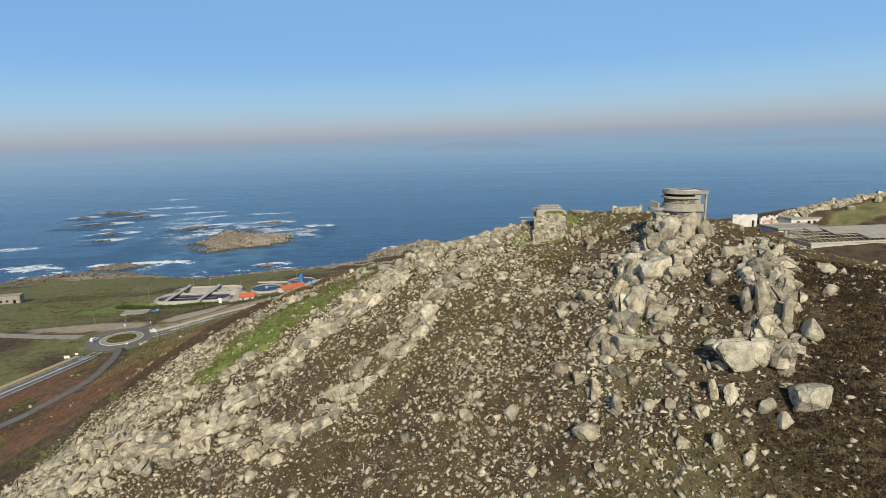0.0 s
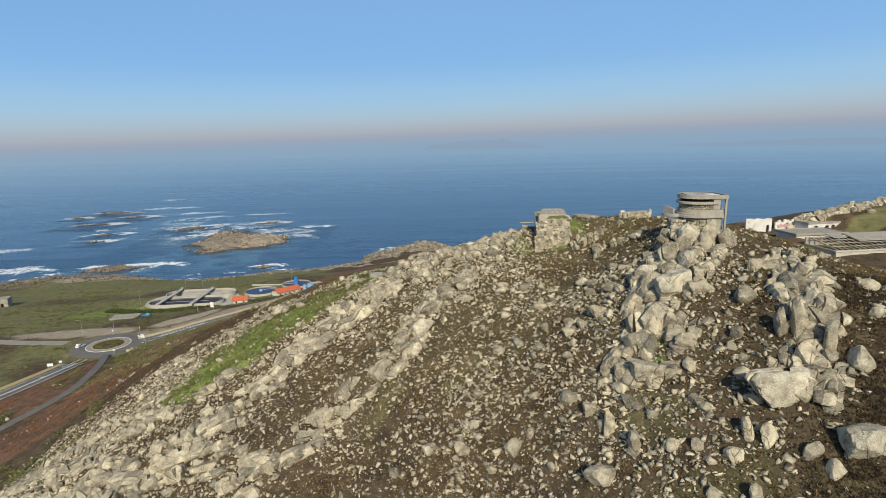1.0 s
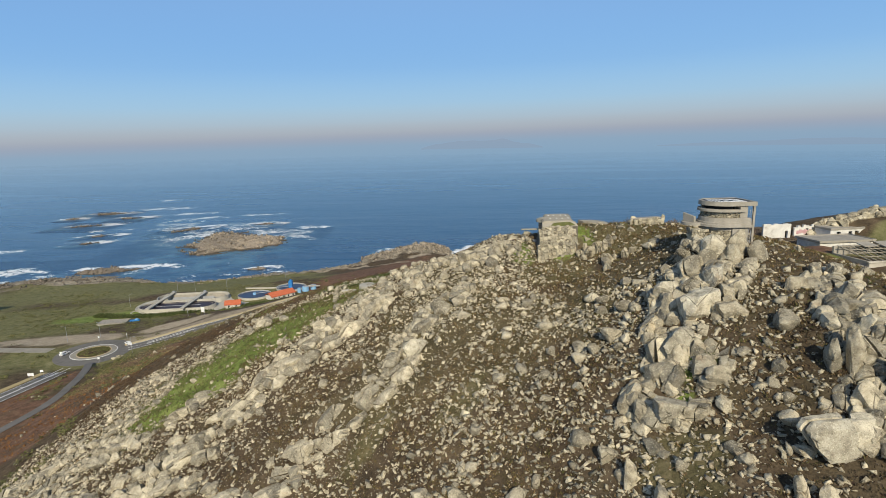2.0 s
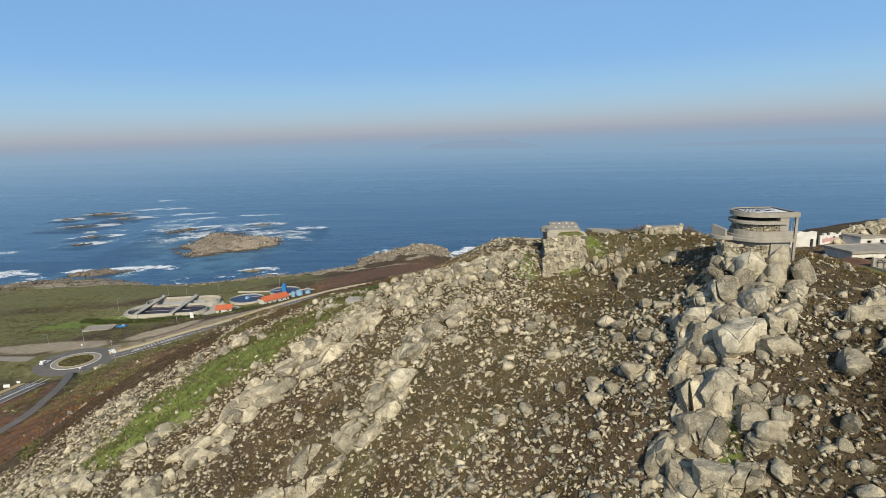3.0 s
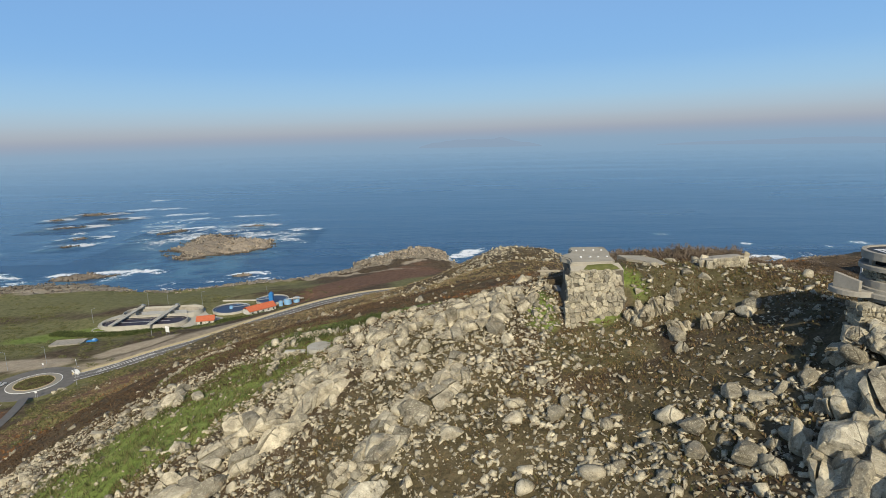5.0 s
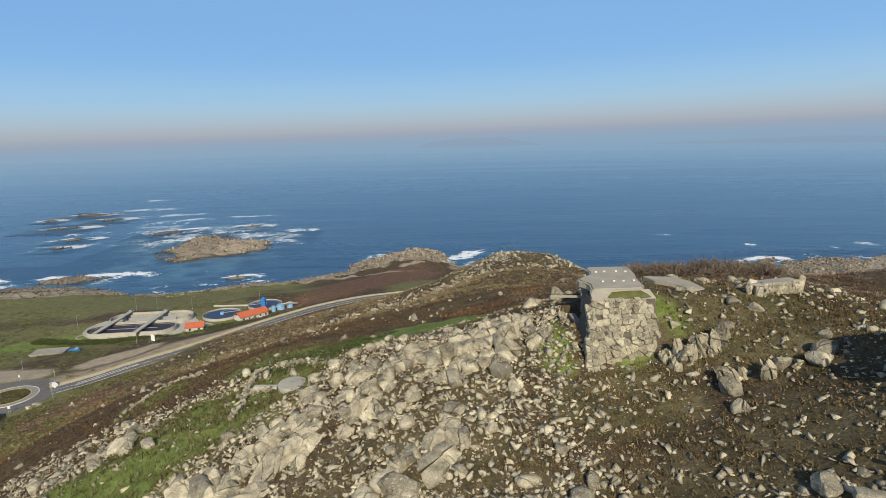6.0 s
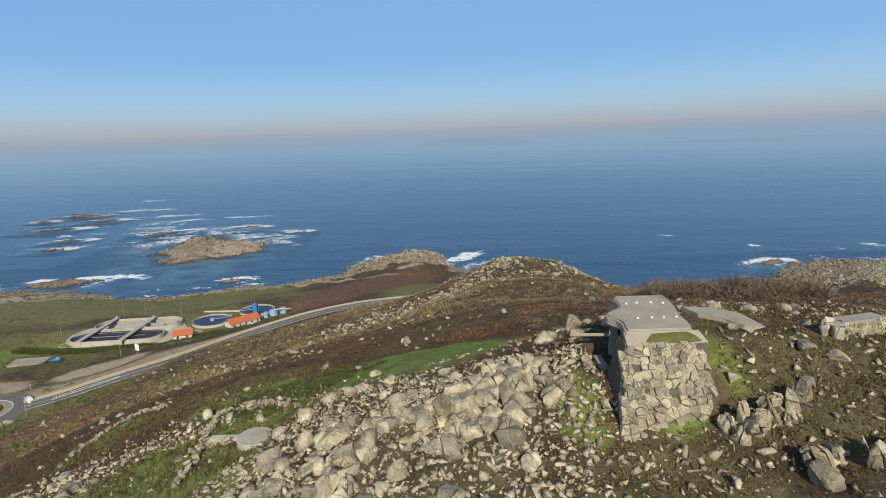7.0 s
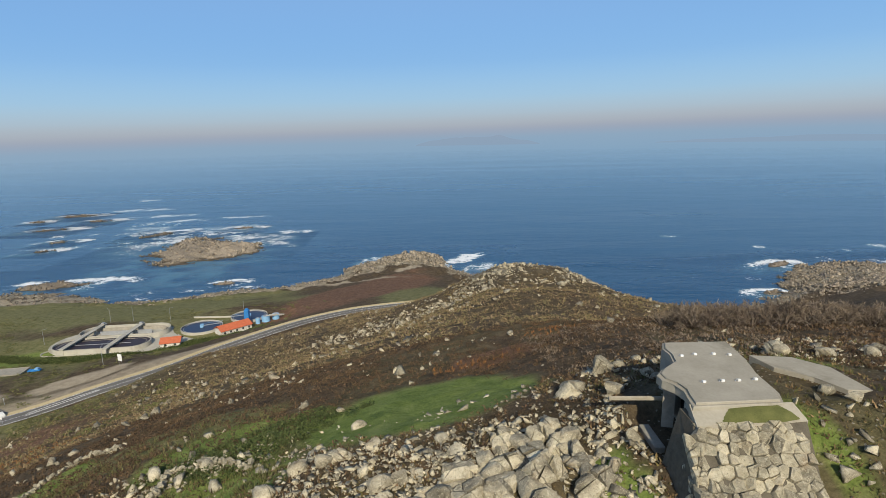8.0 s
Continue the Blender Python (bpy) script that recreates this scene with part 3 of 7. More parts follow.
# Patches over the plan: centre, half sizes, turn, raggedness, grain, seed.
HEADLANDS = [(-34, 628, 52, 40, 0.4, 0.4, 14, 9), (380, 545, 95, 60, 0.5, 0.4, 14, 9), (-350, 560, 60, 20, 0.1, 0.4, 12, 9), (-430, 500, 60, 30, 0.4, 0.4, 12, 9)]
MOSS_PATCHES = [(18, 45.5, 11, 4.5, 0.2, 0.9, 4), (6, 48, 8, 3.5, 0.0, 0.9, 4), (31, 43, 7, 4, 0.3, 0.9, 4), (22, 58, 3, 4, 0.3, 0.8, 4), (4, 79, 5, 2.5, 0.6, 0.8, 4), (-8, 80, 4, 2, 0.6, 0.8, 4), (19, 103, 7, 5, 0.2, 0.7, 4), (33, 110, 7, 7, 0.2, 0.7, 4)]
GRASS_PATCHES = [(104, 131, 12, 4, 0.1, 0.4, 8), (3.0, 137.0, 13.4, 11.2, 0.1, 0.2, 6), (-45, 112, 22, 5.0, 0.5, 0.3, 7), (-19, 112, 12, 3.2, 0.5, 0.4, 6), (22, 113, 2.5, 3, 0, 0.4, 3), (-30, 146, 14, 5, 0.2, 0.4, 5),
                 (80, 113, 18, 8, 0.1, 0.5, 8), (70, 178, 14, 5, 0.2, 0.3, 6), (30, 127, 6, 4, 0.3, 0.4, 4), (-240, 310, 90, 50, 0.3, 0.35, 30), (-230, 430, 120, 45, 0, 0.3, 30)]
FERN_PATCHES = [(-112, 150, 16, 44, -0.55, 0.4, 12), (66, 152, 9, 5, 0.2, 0.5, 5), (-44, 460, 100, 34, 1.2, 0.22, 20), (-110, 195, 22, 40, -0.5, 0.45, 14), (12, 157, 7, 4.0, 0.3, 0.5, 5), (70, 112, 10, 3.5, 0.2, 0.5, 6), (75, 168, 16, 5, 0.2, 0.5, 6), (-150, 190, 10, 30, -0.2, 0.4, 9)]
BARE_PATCHES = [(-90, 545, 60, 6, 0.75, 0.3, 9), (-185, 268, 30, 9, 0.1, 0.35, 9), (-140, 287, 18, 7, 0.75, 0.3, 8), (-150, 520, 130, 6, 0.05, 0.3, 10), (-240, 525, 60, 5, 0, 0.3, 8), (-22, 570, 16, 7, 0.9, 0.5, 10), (-330, 500, 60, 12, -0.1, 0.4, 14)]

xs = spaced([(-800, 60), (-500, 18), (-230, 4), (-75, 1.2), (-55, 0.75), (55, 0.75), (80, 1.2), (140, 4), (480, 12), (900, 60)])
ys = spaced([(-900, 80), (-60, 20), (30, 1.0), (50, 0.7), (130, 0.7), (190, 1.8), (330, 3.2), (480, 4.5), (690, 5)])
gx, gy, gf = sheet(xs, ys)
gz = ground(gx, gy)
land = raw_mesh("ground", np.stack([gx, gy, gz], -1), gf, flat=False)
land.materials.append(GROUND)
g_, r_, b_, s_, c_ = cover(gx, gy, gz)
lush_ = np.zeros_like(gx)
for g in LUSH_PATCHES:
    lush_ = np.maximum(lush_, blob(gx, gy, *g))
chip_ = ease(gz, 58, 72) * (1 - 0.8 * ease(gx - (gy - 46) * 0.35, 22, 34)) * (1 - ease(gy, 126, 140)) * (1 - 0.8 * np.maximum(g_, lush_))
for label, cols in (("cover", (g_, r_, b_)), ("cover_stone", (s_, c_, np.zeros_like(s_))), ("cover_more", (lush_, chip_, np.zeros_like(s_)))):
    layer = land.color_attributes.new(label, "FLOAT_COLOR", "POINT")
    layer.data.foreach_set("color", np.stack([*cols, np.ones_like(g_)], -1).astype(np.float32).ravel())
tagged(new("ground", land), "rocky coastal hillside with dry brown heath, grass and bare earth", "ground", kind="structure")

# ---- sea ----
REEFS = [(-292, 730, 54, 98, 0.25, 4.6), (-244, 726, 46, 62, -0.30, 4.4), (-392, 840, 36, 12, 0.9, 1.3), (-500, 799, 24, 8, 0.6, 0.6), (-585, 900, 40, 10, 0.5, 0.4),
         (-640, 1055, 40, 16, 0.4, 1.2), (-560, 990, 30, 12, 0.2, 0.8), (-480, 738, 22, 7, 0.5, 0.9), (-664, 990, 20, 8, 0.2, 0.9), (-191, 571, 14, 5, 0.3, 1.6), (-285, 890, 26, 10, 0.2, 1.2),
         (-350, 572, 40, 13, 0.3, 2.4), (340, 600, 26, 8, 0.5, 2.0), (275, 507, 12, 4, 0.1, 1.4)]


def foam_haze_shares(x, y, depth):
    """White water, milky shallows and the veil of haze at plan places on the sea."""
    white, milk = np.zeros_like(x), np.zeros_like(x)
    torn = fbm(x * 0.75, y, 15, 4, 101)
    for cx, cy, rx, ry, turn, top in REEFS:
        c, s = math.cos(turn), math.sin(turn)
        u, v = (c * (x - cx) + s * (y - cy)), (-s * (x - cx) + c * (y - cy))
        d = np.hypot(u / (rx * 1.2 + 5), v / (ry * 1.25 + 6)) + 0.9 * (fbm(x * 0.6, y, 30, 4, 103) - 0.5)
        seaward = 0.15 + 0.85 * ease((y - cy) / (ry + 20), -0.9, 0.6)
        white = np.maximum(white, (0.92 if top < 4 else 0.6) * (1 - ease(np.abs(d - 0.95), 0.05, 0.6)) * seaward * ease(torn, 0.28, 0.5))
        milk = np.maximum(milk, (1 - ease(d, 0.9, 1.8)) * ease(torn, 0.3, 0.7))
    edge = 1 - ease(np.abs(depth + 2.2), 0.5, 3.2)
    open_coast = ease(fbm(x, y, 60, 3, 111), 0.38, 0.6)
    white = np.maximum(white, 0.6 * edge * open_coast * ease(torn, 0.34, 0.6))
    for cx, cy, rx, ry, turn, power in SURF:
        b = blob(x, y, cx, cy, rx * 0.62, ry * 2.1, turn, 0.8, 14, 6) * ease(torn, 0.24, 0.5)
        white, milk = np.maximum(white, 0.88 * power * b), np.maximum(milk, b)
    # Imitated haze: water grows more see-through with distance from the origin.
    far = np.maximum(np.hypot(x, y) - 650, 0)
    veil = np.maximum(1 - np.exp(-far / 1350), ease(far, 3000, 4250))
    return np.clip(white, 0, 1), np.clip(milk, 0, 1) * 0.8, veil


SURF = [(-560, 1130, 90, 8, 0.15, 0.8), (-470, 1040, 80, 7, 0.2, 0.8), (-420, 980, 60, 7, 0.25, 0.8), (-330, 1010, 70, 6, 0.1, 0.75), (-520, 850, 50, 7, 0.4, 0.8), (-340, 800, 30, 8, 0.6, 0.8), (-200, 850, 40, 6, 0.1, 0.8), (-560, 690, 70, 7, 0.3, 0.7), (-60, 600, 40, 6, 0.5, 0.6), (300, 760, 26, 4, 0.1, 0.7),
        (-665, 1000, 48, 8, 0.4, 0.75), (-600, 890, 40, 6, 0.5, 0.6), (-485, 748, 60, 8, 0.5, 0.65), (-400, 775, 45, 6, 0.6, 0.55), (-440, 930, 55, 26, 0.3, 0.62), (-420, 860, 50, 9, 0.7, 0.65),
        (-640, 1300, 40, 8, 0.2, 0.8), (-300, 890, 60, 12, 0.3, 0.6), (-205, 800, 30, 7, 0.2, 0.5), (-455, 575, 50, 9, 0.1, 0.75), (-405, 535, 45, 9, 0.5, 0.8), (25, 645, 20, 26, -0.5, 0.9), (45, 605, 26, 14, -0.2, 0.7),
        (368, 683, 12, 4, 0, 0.9), (450, 660, 10, 3, 0, 0.7), (500, 677, 24, 5, 0.2, 0.7), (-60, 655, 45, 9, 0.7, 0.6), (-320, 585, 30, 10, 0, 0.6)]

sx = spaced([(-4950, 300), (-900, 40), (-760, 7), (560, 7), (800, 40), (4950, 300)])
sy = spaced([(-4950, 400), (300, 40), (420, 6), (900, 7), (1150, 9), (1400, 30), (4950, 250)])
wx, wy, wf = sheet(sx, sy)
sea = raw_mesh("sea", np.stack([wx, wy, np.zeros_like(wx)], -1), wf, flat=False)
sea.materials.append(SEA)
layer = sea.color_attributes.new("foam_haze", "FLOAT_COLOR", "POINT")
layer.data.foreach_set("color", np.stack([*foam_haze_shares(wx, wy, ground(wx, wy, False)), np.ones_like(wx)], -1).astype(np.float32).ravel())
tagged(new("water", sea), "deep blue ocean with white surf round the reefs", "sea", kind="structure")


def reef_height(x, y, cx, cy, rx, ry, turn, top, seed):
    """Height of a rough sea rock at plan places."""
    c, s = math.cos(turn), math.sin(turn)
    u, v = (c * (x - cx) + s * (y - cy)) / rx, (-s * (x - cx) + c * (y - cy)) / ry
    d = np.hypot(u, v) + 0.6 * (fbm(x, y, 22, 4, seed) - 0.5)
    ridge = 1 - np.abs(2 * fbm(x, y, 17, 5, seed + 3) - 1)
    rise = 1 - ease(d, 0.15, 1.1)
    return (top + 2.2) * rise - 2.0 + (ridge - 0.7) * min(top, 6.0) * (0.4 + 1.4 * rise) + 2.4 * rise * (fbm(x, y, 4, 3, seed + 9) - 0.5)


def reef(cx, cy, rx, ry, turn, top, seed):
    """A low, rough rock in the sea."""
    size = max(rx, ry)
    k = int(np.clip(size * 1.5, 24, 110))
    x, y, f = sheet(np.linspace(-1.3, 1.3, k) * size, np.linspace(-1.3, 1.3, k) * size)
    z = np.maximum(reef_height(cx + x, cy + y, cx, cy, rx, ry, turn, top, seed), -2.5)
    f = f[(z[f] > -2.4).any(axis=1)]
    me = raw_mesh("sea_rock", np.stack([x, y, z], -1), f)
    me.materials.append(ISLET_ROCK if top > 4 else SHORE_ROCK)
    ob = new("sea_rock", me)
    ob.location = (cx, cy, 0)
    return tagged(ob, "low brown rock reef standing in the surf" if top < 4 else "bare brown granite islet in the sea", "rock", "sea rocks")


for i, r in enumerate(REEFS):
    reef(*r, 200 + 7 * i)


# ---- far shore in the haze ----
# Haze is put into the material: a thin grey-blue glow, mostly see-through.
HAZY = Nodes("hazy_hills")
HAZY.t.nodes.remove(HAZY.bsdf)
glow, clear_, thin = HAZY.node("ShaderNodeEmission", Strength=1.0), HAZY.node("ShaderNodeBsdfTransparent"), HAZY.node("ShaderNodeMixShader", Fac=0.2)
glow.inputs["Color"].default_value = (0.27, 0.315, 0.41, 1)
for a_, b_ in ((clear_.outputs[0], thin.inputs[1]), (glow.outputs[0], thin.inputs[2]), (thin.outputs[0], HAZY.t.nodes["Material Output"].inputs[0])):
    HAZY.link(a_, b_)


def far_hills(a, b, high, seed, label):
    """A long low ridge near the horizon, between two plan places."""
    u = np.linspace(0, 1, 90)
    x_, y_ = a[0] + (b[0] - a[0]) * u, a[1] + (b[1] - a[1]) * u
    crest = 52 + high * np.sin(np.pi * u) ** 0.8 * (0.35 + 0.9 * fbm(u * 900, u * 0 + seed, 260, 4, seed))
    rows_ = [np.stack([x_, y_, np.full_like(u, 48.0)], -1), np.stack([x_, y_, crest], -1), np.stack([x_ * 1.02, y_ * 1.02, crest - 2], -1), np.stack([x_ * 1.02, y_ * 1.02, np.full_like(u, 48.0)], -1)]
    k = np.arange(89)
    faces = np.concatenate([np.stack([k + 90 * r_, k + 1 + 90 * r_, k + 91 + 90 * r_, k + 90 + 90 * r_], -1) for r_ in range(3)])
    me = raw_mesh("backdrop", np.concatenate(rows_), faces)
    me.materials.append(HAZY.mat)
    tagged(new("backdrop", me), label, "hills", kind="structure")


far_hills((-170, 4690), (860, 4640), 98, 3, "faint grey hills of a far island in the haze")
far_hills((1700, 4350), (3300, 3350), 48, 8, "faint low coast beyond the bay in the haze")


# ---- roads ----
def smooth_line(line, step=4.0):
    """A denser line through the given points (Catmull-Rom)."""
    p = [Vector(v) for v in (line[0], *line, line[-1])]
    out_ = []
    for a, b, c, d in zip(p, p[1:], p[2:], p[3:]):
        k = max(2, int((c - b).length / step))
        for i in range(k):
            t = i / k
            out_.append(0.5 * (2 * b + (c - a) * t + (2 * a - 5 * b + 4 * c - d) * t * t + (3 * b - a - 3 * c + d) * t ** 3))
    return out_ + [p[-1]]


def ribbon(line, left, right, lift_by, thick=0.1):
    """A strip along a line between two offsets (to the left positive)."""
    bm, pts, rows = bmesh.new(), smooth_line(line), []
    for i, p in enumerate(pts):
        d = (pts[min(i + 1, len(pts) - 1)] - pts[max(i - 1, 0)])
        side = Vector((-d.y, d.x, 0)).normalized()
        a, b = p + side * left, p + side * right
        rows.append([bm.verts.new((q.x, q.y, q.z + h)) for q, h in ((a, lift_by), (b, lift_by), (b, lift_by - thick), (a, lift_by - thick))])
    for r, s in zip(rows, rows[1:]):
        for i in range(4):
            bm.faces.new((r[i], r[(i + 1) % 4], s[(i + 1) % 4], s[i]))
    bm.faces.new(rows[0][::-1]), bm.faces.new(rows[-1])
    return bm


road = tagged(new("road"), "grey two-lane coast road with white edge lines", "road", kind="structure")
part("carriageway", ribbon(MAIN_ROAD[4:], 3.6, -3.6, 0.02), ASPHALT, road)
part("carriageway", ribbon(MAIN_ROAD[:4], 3.6, -3.6, 0.02), ASPHALT, road)
for off in (3.2, -3.2):
    part("edge_line", ribbon(MAIN_ROAD[4:], off + 0.12, off - 0.12, 0.03, 0.02), WHITE_PAINT, road)
    part("edge_line", ribbon(MAIN_ROAD[:4], off + 0.12, off - 0.12, 0.03, 0.02), WHITE_PAINT, road)
part("centre_line", ribbon(MAIN_ROAD[4:], 0.08, -0.08, 0.03, 0.02), WHITE_PAINT, road)
part("centre_line", ribbon(MAIN_ROAD[:4], 0.3, -0.3, 0.03, 0.02), WHITE_PAINT, road)
verge = tagged(new("pavement"), "ochre paved footway along the coast road", "pavement", kind="structure")
part("footway", ribbon(MAIN_ROAD[4:], 6.0, 3.75, 0.12, 0.25), TAN_PAVING, verge)
part("footway", ribbon(MAIN_ROAD[:4], 7.0, 4.2, 0.12, 0.25), OCHRE_PAVING, verge, "yellow ochre footway")
track = tagged(new("road"), "narrow old asphalt lane at the hill's foot", "road", kind="structure")
part("carriageway", ribbon(SIDE_TRACK, 1.5, -1.5, 0.02), ASPHALT, track)
lane = tagged(new("road"), "pale lane that leaves the roundabout", "road", kind="structure")
part("carriageway", ribbon(BEACH_LANE, 2.6, -2.6, 0.015), OLD_ASPHALT, lane)
head = tagged(new("road"), "paved car park road on the headland", "road", kind="structure")
part("carriageway", ribbon(HEAD_ROAD, 5.0, -5.0, 0.02), OLD_ASPHALT, head)

cx, cy, cz = CIRCUS
circus = tagged(new("roundabout"), "roundabout with a planted island and a white kerb", "roundabout", kind="structure")
part("carriageway", prism(circle(cx, cy, 15.5, 56), cz - 0.12, cz + 0.005), ASPHALT, circus)
part("kerb", ring_wall(circle(cx, cy, 9.05, 48), circle(cx, cy, 9.3, 48), cz - 0.1, cz + 0.16), WHITE_PAINT, circus, "white kerb")
part("apron", ring_wall(circle(cx, cy, 6.9, 48), circle(cx, cy, 9.05, 48), cz - 0.1, cz + 0.12), OLD_ASPHALT, circus)
part("inner_kerb", ring_wall(circle(cx, cy, 6.6, 48), circle(cx, cy, 6.9, 48), cz - 0.1, cz + 0.26), TAN_PAVING, circus)
mound = bmesh.new()
bmesh.ops.create_icosphere(mound, subdivisions=4, radius=6.6, matrix=pose(cx, cy, cz) @ Matrix.Diagonal((1, 1, 0.05, 1)))
part("island", mound, GROUND, circus)

# ---- rocks ----
def hull_points(rng, count, power=0.62, size=(1.0, 0.8, 0.68)):
    pts = rng.normal(size=(count, 3))
    pts /= np.linalg.norm(pts, axis=1, keepdims=True)
    pts = np.sign(pts) * np.abs(pts) ** power
    return pts * rng.uniform(0.72, 1.0, (count, 1)) * np.array(size)


def rock_bm(seed, count, bevel, fractal=0.0, power=0.62):
    rng = np.random.default_rng(seed)
    bm = bmesh.new()
    for p in hull_points(rng, count, power, size=(1.0, rng.uniform(0.6, 0.95), rng.uniform(0.5, 0.85))):
        bm.verts.new(p)
    made = bmesh.ops.convex_hull(bm, input=list(bm.verts))
    bmesh.ops.delete(bm, geom=[v for v in bm.verts if not v.link_faces], context="VERTS")
    bmesh.ops.dissolve_limit(bm, angle_limit=0.3, verts=list(bm.verts), edges=list(bm.edges))
    if bevel:
        bmesh.ops.bevel(bm, geom=list(bm.edges), offset=bevel, segments=1, affect="EDGES")
    bmesh.ops.triangulate(bm, faces=list(bm.faces))
    if fractal:
        bmesh.ops.subdivide_edges(bm, edges=list(bm.edges), cuts=1, use_grid_fill=True, fractal=fractal, along_normal=0.6, seed=seed)
        bmesh.ops.triangulate(bm, faces=list(bm.faces))
    bmesh.ops.recalc_face_normals(bm, faces=list(bm.faces))
    return bm


def rock_mesh(seed, count, bevel, fractal=0.0, material=GRANITE):
    return from_bm("boulder", rock_bm(seed, count, bevel, fractal), material)


def as_arrays(bm):
    bm.verts.ensure_lookup_table()
    v = np.array([tuple(q.co) for q in bm.verts])
    f = np.array([[q.index for q in face.verts] for face in bm.faces])
    bm.free()
    return v, f


def turns(rng, k, tilt=0.5):
    """Random turns as rotation matrices: any heading, a limited tilt."""
    a, b, c = rng.uniform(0, math.tau, k), rng.normal(0, tilt, k), rng.normal(0, tilt, k)
    ca, sa, cb, sb, cc, sc = np.cos(a), np.sin(a), np.cos(b), np.sin(b), np.cos(c), np.sin(c)
    zero, one = np.zeros(k), np.ones(k)
    rz = np.stack([ca, -sa, zero, sa, ca, zero, zero, zero, one], -1).reshape(k, 3, 3)
    rx = np.stack([one, zero, zero, zero, cb, -sb, zero, sb, cb], -1).reshape(k, 3, 3)
    ry = np.stack([cc, zero, sc, zero, one, zero, -sc, zero, cc], -1).reshape(k, 3, 3)
    return rz @ rx @ ry


def scatter(name, shapes, places, scales, rng, material, tilt=0.5):
    """Many small copies of some shapes, joined into one mesh."""
    verts, faces, base = [], [], 0
    pick = rng.integers(0, len(shapes), len(places))
    for i, (v, f) in enumerate(shapes):
        sel = np.nonzero(pick == i)[0]
        if not len(sel):
            continue
        rot = turns(rng, len(sel), tilt)
        w = np.einsum("kij,kvj->kvi", rot, v[None] * scales[sel][:, None, :]) + places[sel][:, None, :]
        verts.append(w.reshape(-1, 3))
        faces.append((f[None] + (np.arange(len(sel)) * len(v))[:, None, None] + base).reshape(-1, f.shape[1]))
        base += len(sel) * len(v)
    me = raw_mesh(name, np.concatenate(verts), np.concatenate(faces))
    me.materials.append(material)
    return new(name, me)


def crag_bm(seed, level, round_by=30.0, odd=5, slant=0.2):
    """A block of granite broken along joint planes, with worn edges and a rough skin; about 0.7 in half size."""
    rng = np.random.default_rng(seed)
    bm = bmesh.new()
    bmesh.ops.create_icosphere(bm, subdivisions=level, radius=1.0)
    # Two or three joint sets make blocks; a few odd cuts break their corners.
    sets = [(1, 0, 0), (-1, 0, 0), (0, 1, 0), (0, -1, 0), (0, 0, 1), (0, 0, -1)]
    planes = np.array(sets, float) + rng.normal(0, slant, (6, 3))
    planes = np.concatenate([planes, rng.normal(size=(odd, 3))])
    planes /= np.linalg.norm(planes, axis=1, keepdims=True)
    reach_ = np.concatenate([rng.uniform(0.6, 0.8, 6), rng.uniform(0.62, 0.9, odd)])
    off = Vector(rng.uniform(-50, 50, 3))
    for v in bm.verts:
        d = v.co.normalized()
        dots = planes @ np.array(d)
        lims = np.where(dots > 0.05, reach_ / np.maximum(dots, 0.05), 9.0)
        r = -math.log(np.exp(-round_by * np.minimum(lims, 1.25)).sum()) / round_by
        p = d * r
        r += 0.045 * noise.noise(p * 2.1 + off) + 0.03 * noise.noise(p * 5.0 + off) + 0.018 * noise.noise(p * 11.0 + off)
        v.co = d * r
    return bm


def split_bm(bm, seed, cuts, gap=0.03):
    """The block cut through by joints, its pieces a little apart and out of true."""
    rng = np.random.default_rng(seed)
    pieces = [bm]
    for k in range(cuts):
        n_ = Vector(rng.normal(0, 0.25, 3))
        n_[(0, 1, 0, 2)[k % 4]] += 1.0
        n_.normalize()
        at = n_ * rng.uniform(-0.28, 0.28)
        made = []
        for piece in pieces:
            for side in (1, -1):
                half = piece.copy()
                bmesh.ops.bisect_plane(half, geom=[*half.verts, *half.edges, *half.faces], plane_co=at, plane_no=n_ * side, clear_inner=True)
                if len(half.verts) < 8:
                    half.free()
                    continue
                bmesh.ops.holes_fill(half, edges=[e for e in half.edges if e.is_boundary], sides=0)
                turn_ = Matrix.Translation(n_ * side * gap + Vector(rng.normal(0, 0.03, 3))) @ Euler(rng.normal(0, 0.06, 3)).to_matrix().to_4x4()
                bmesh.ops.transform(half, matrix=turn_, verts=half.verts)
                made.append(half)
            piece.free()
        pieces = made
    whole = bmesh.new()
    for piece in pieces:
        me = bpy.data.meshes.new("piece")
        piece.to_mesh(me)
        piece.free()
        whole.from_mesh(me)
        bpy.data.meshes.remove(me)
    return whole


BOULDERS = [from_bm("boulder", crag_bm(320 + i, 3, 75, 8, 0.35), GRANITE) for i in range(12)]
LOW_BLOCKS = [as_arrays(crag_bm(320 + i, 2, 90, 8, 0.35)) for i in range(12)]
CRAGS = [from_bm("boulder", split_bm(crag_bm(300 + i, 4, 55, 6, 0.3), 300 + i, i % 3, 0.02), LICHENED) for i in range(8)]
SLABS = [from_bm("slab", split_bm(crag_bm(340 + i, 3, 90, 6, 0.26), 340 + i, 2 + i % 2, 0.035), GRANITE) for i in range(12)]
SMALL_SLABS = [from_bm("slab", split_bm(crag_bm(360 + i, 3, 90, 6, 0.3), 360 + i, 1 + i % 2, 0.03), GRANITE) for i in range(12)]
SHORE_BOULDERS = [as_arrays(rock_bm(400 + i, 10, 0.0)) for i in range(6)]
PEBBLES = [as_arrays(rock_bm(500 + i, 8, 0.0, 0.0, 0.5)) for i in range(12)]
COBBLES = [as_arrays(rock_bm(600 + i, 10, 0.0, 0.0, 0.5)) for i in range(10)]
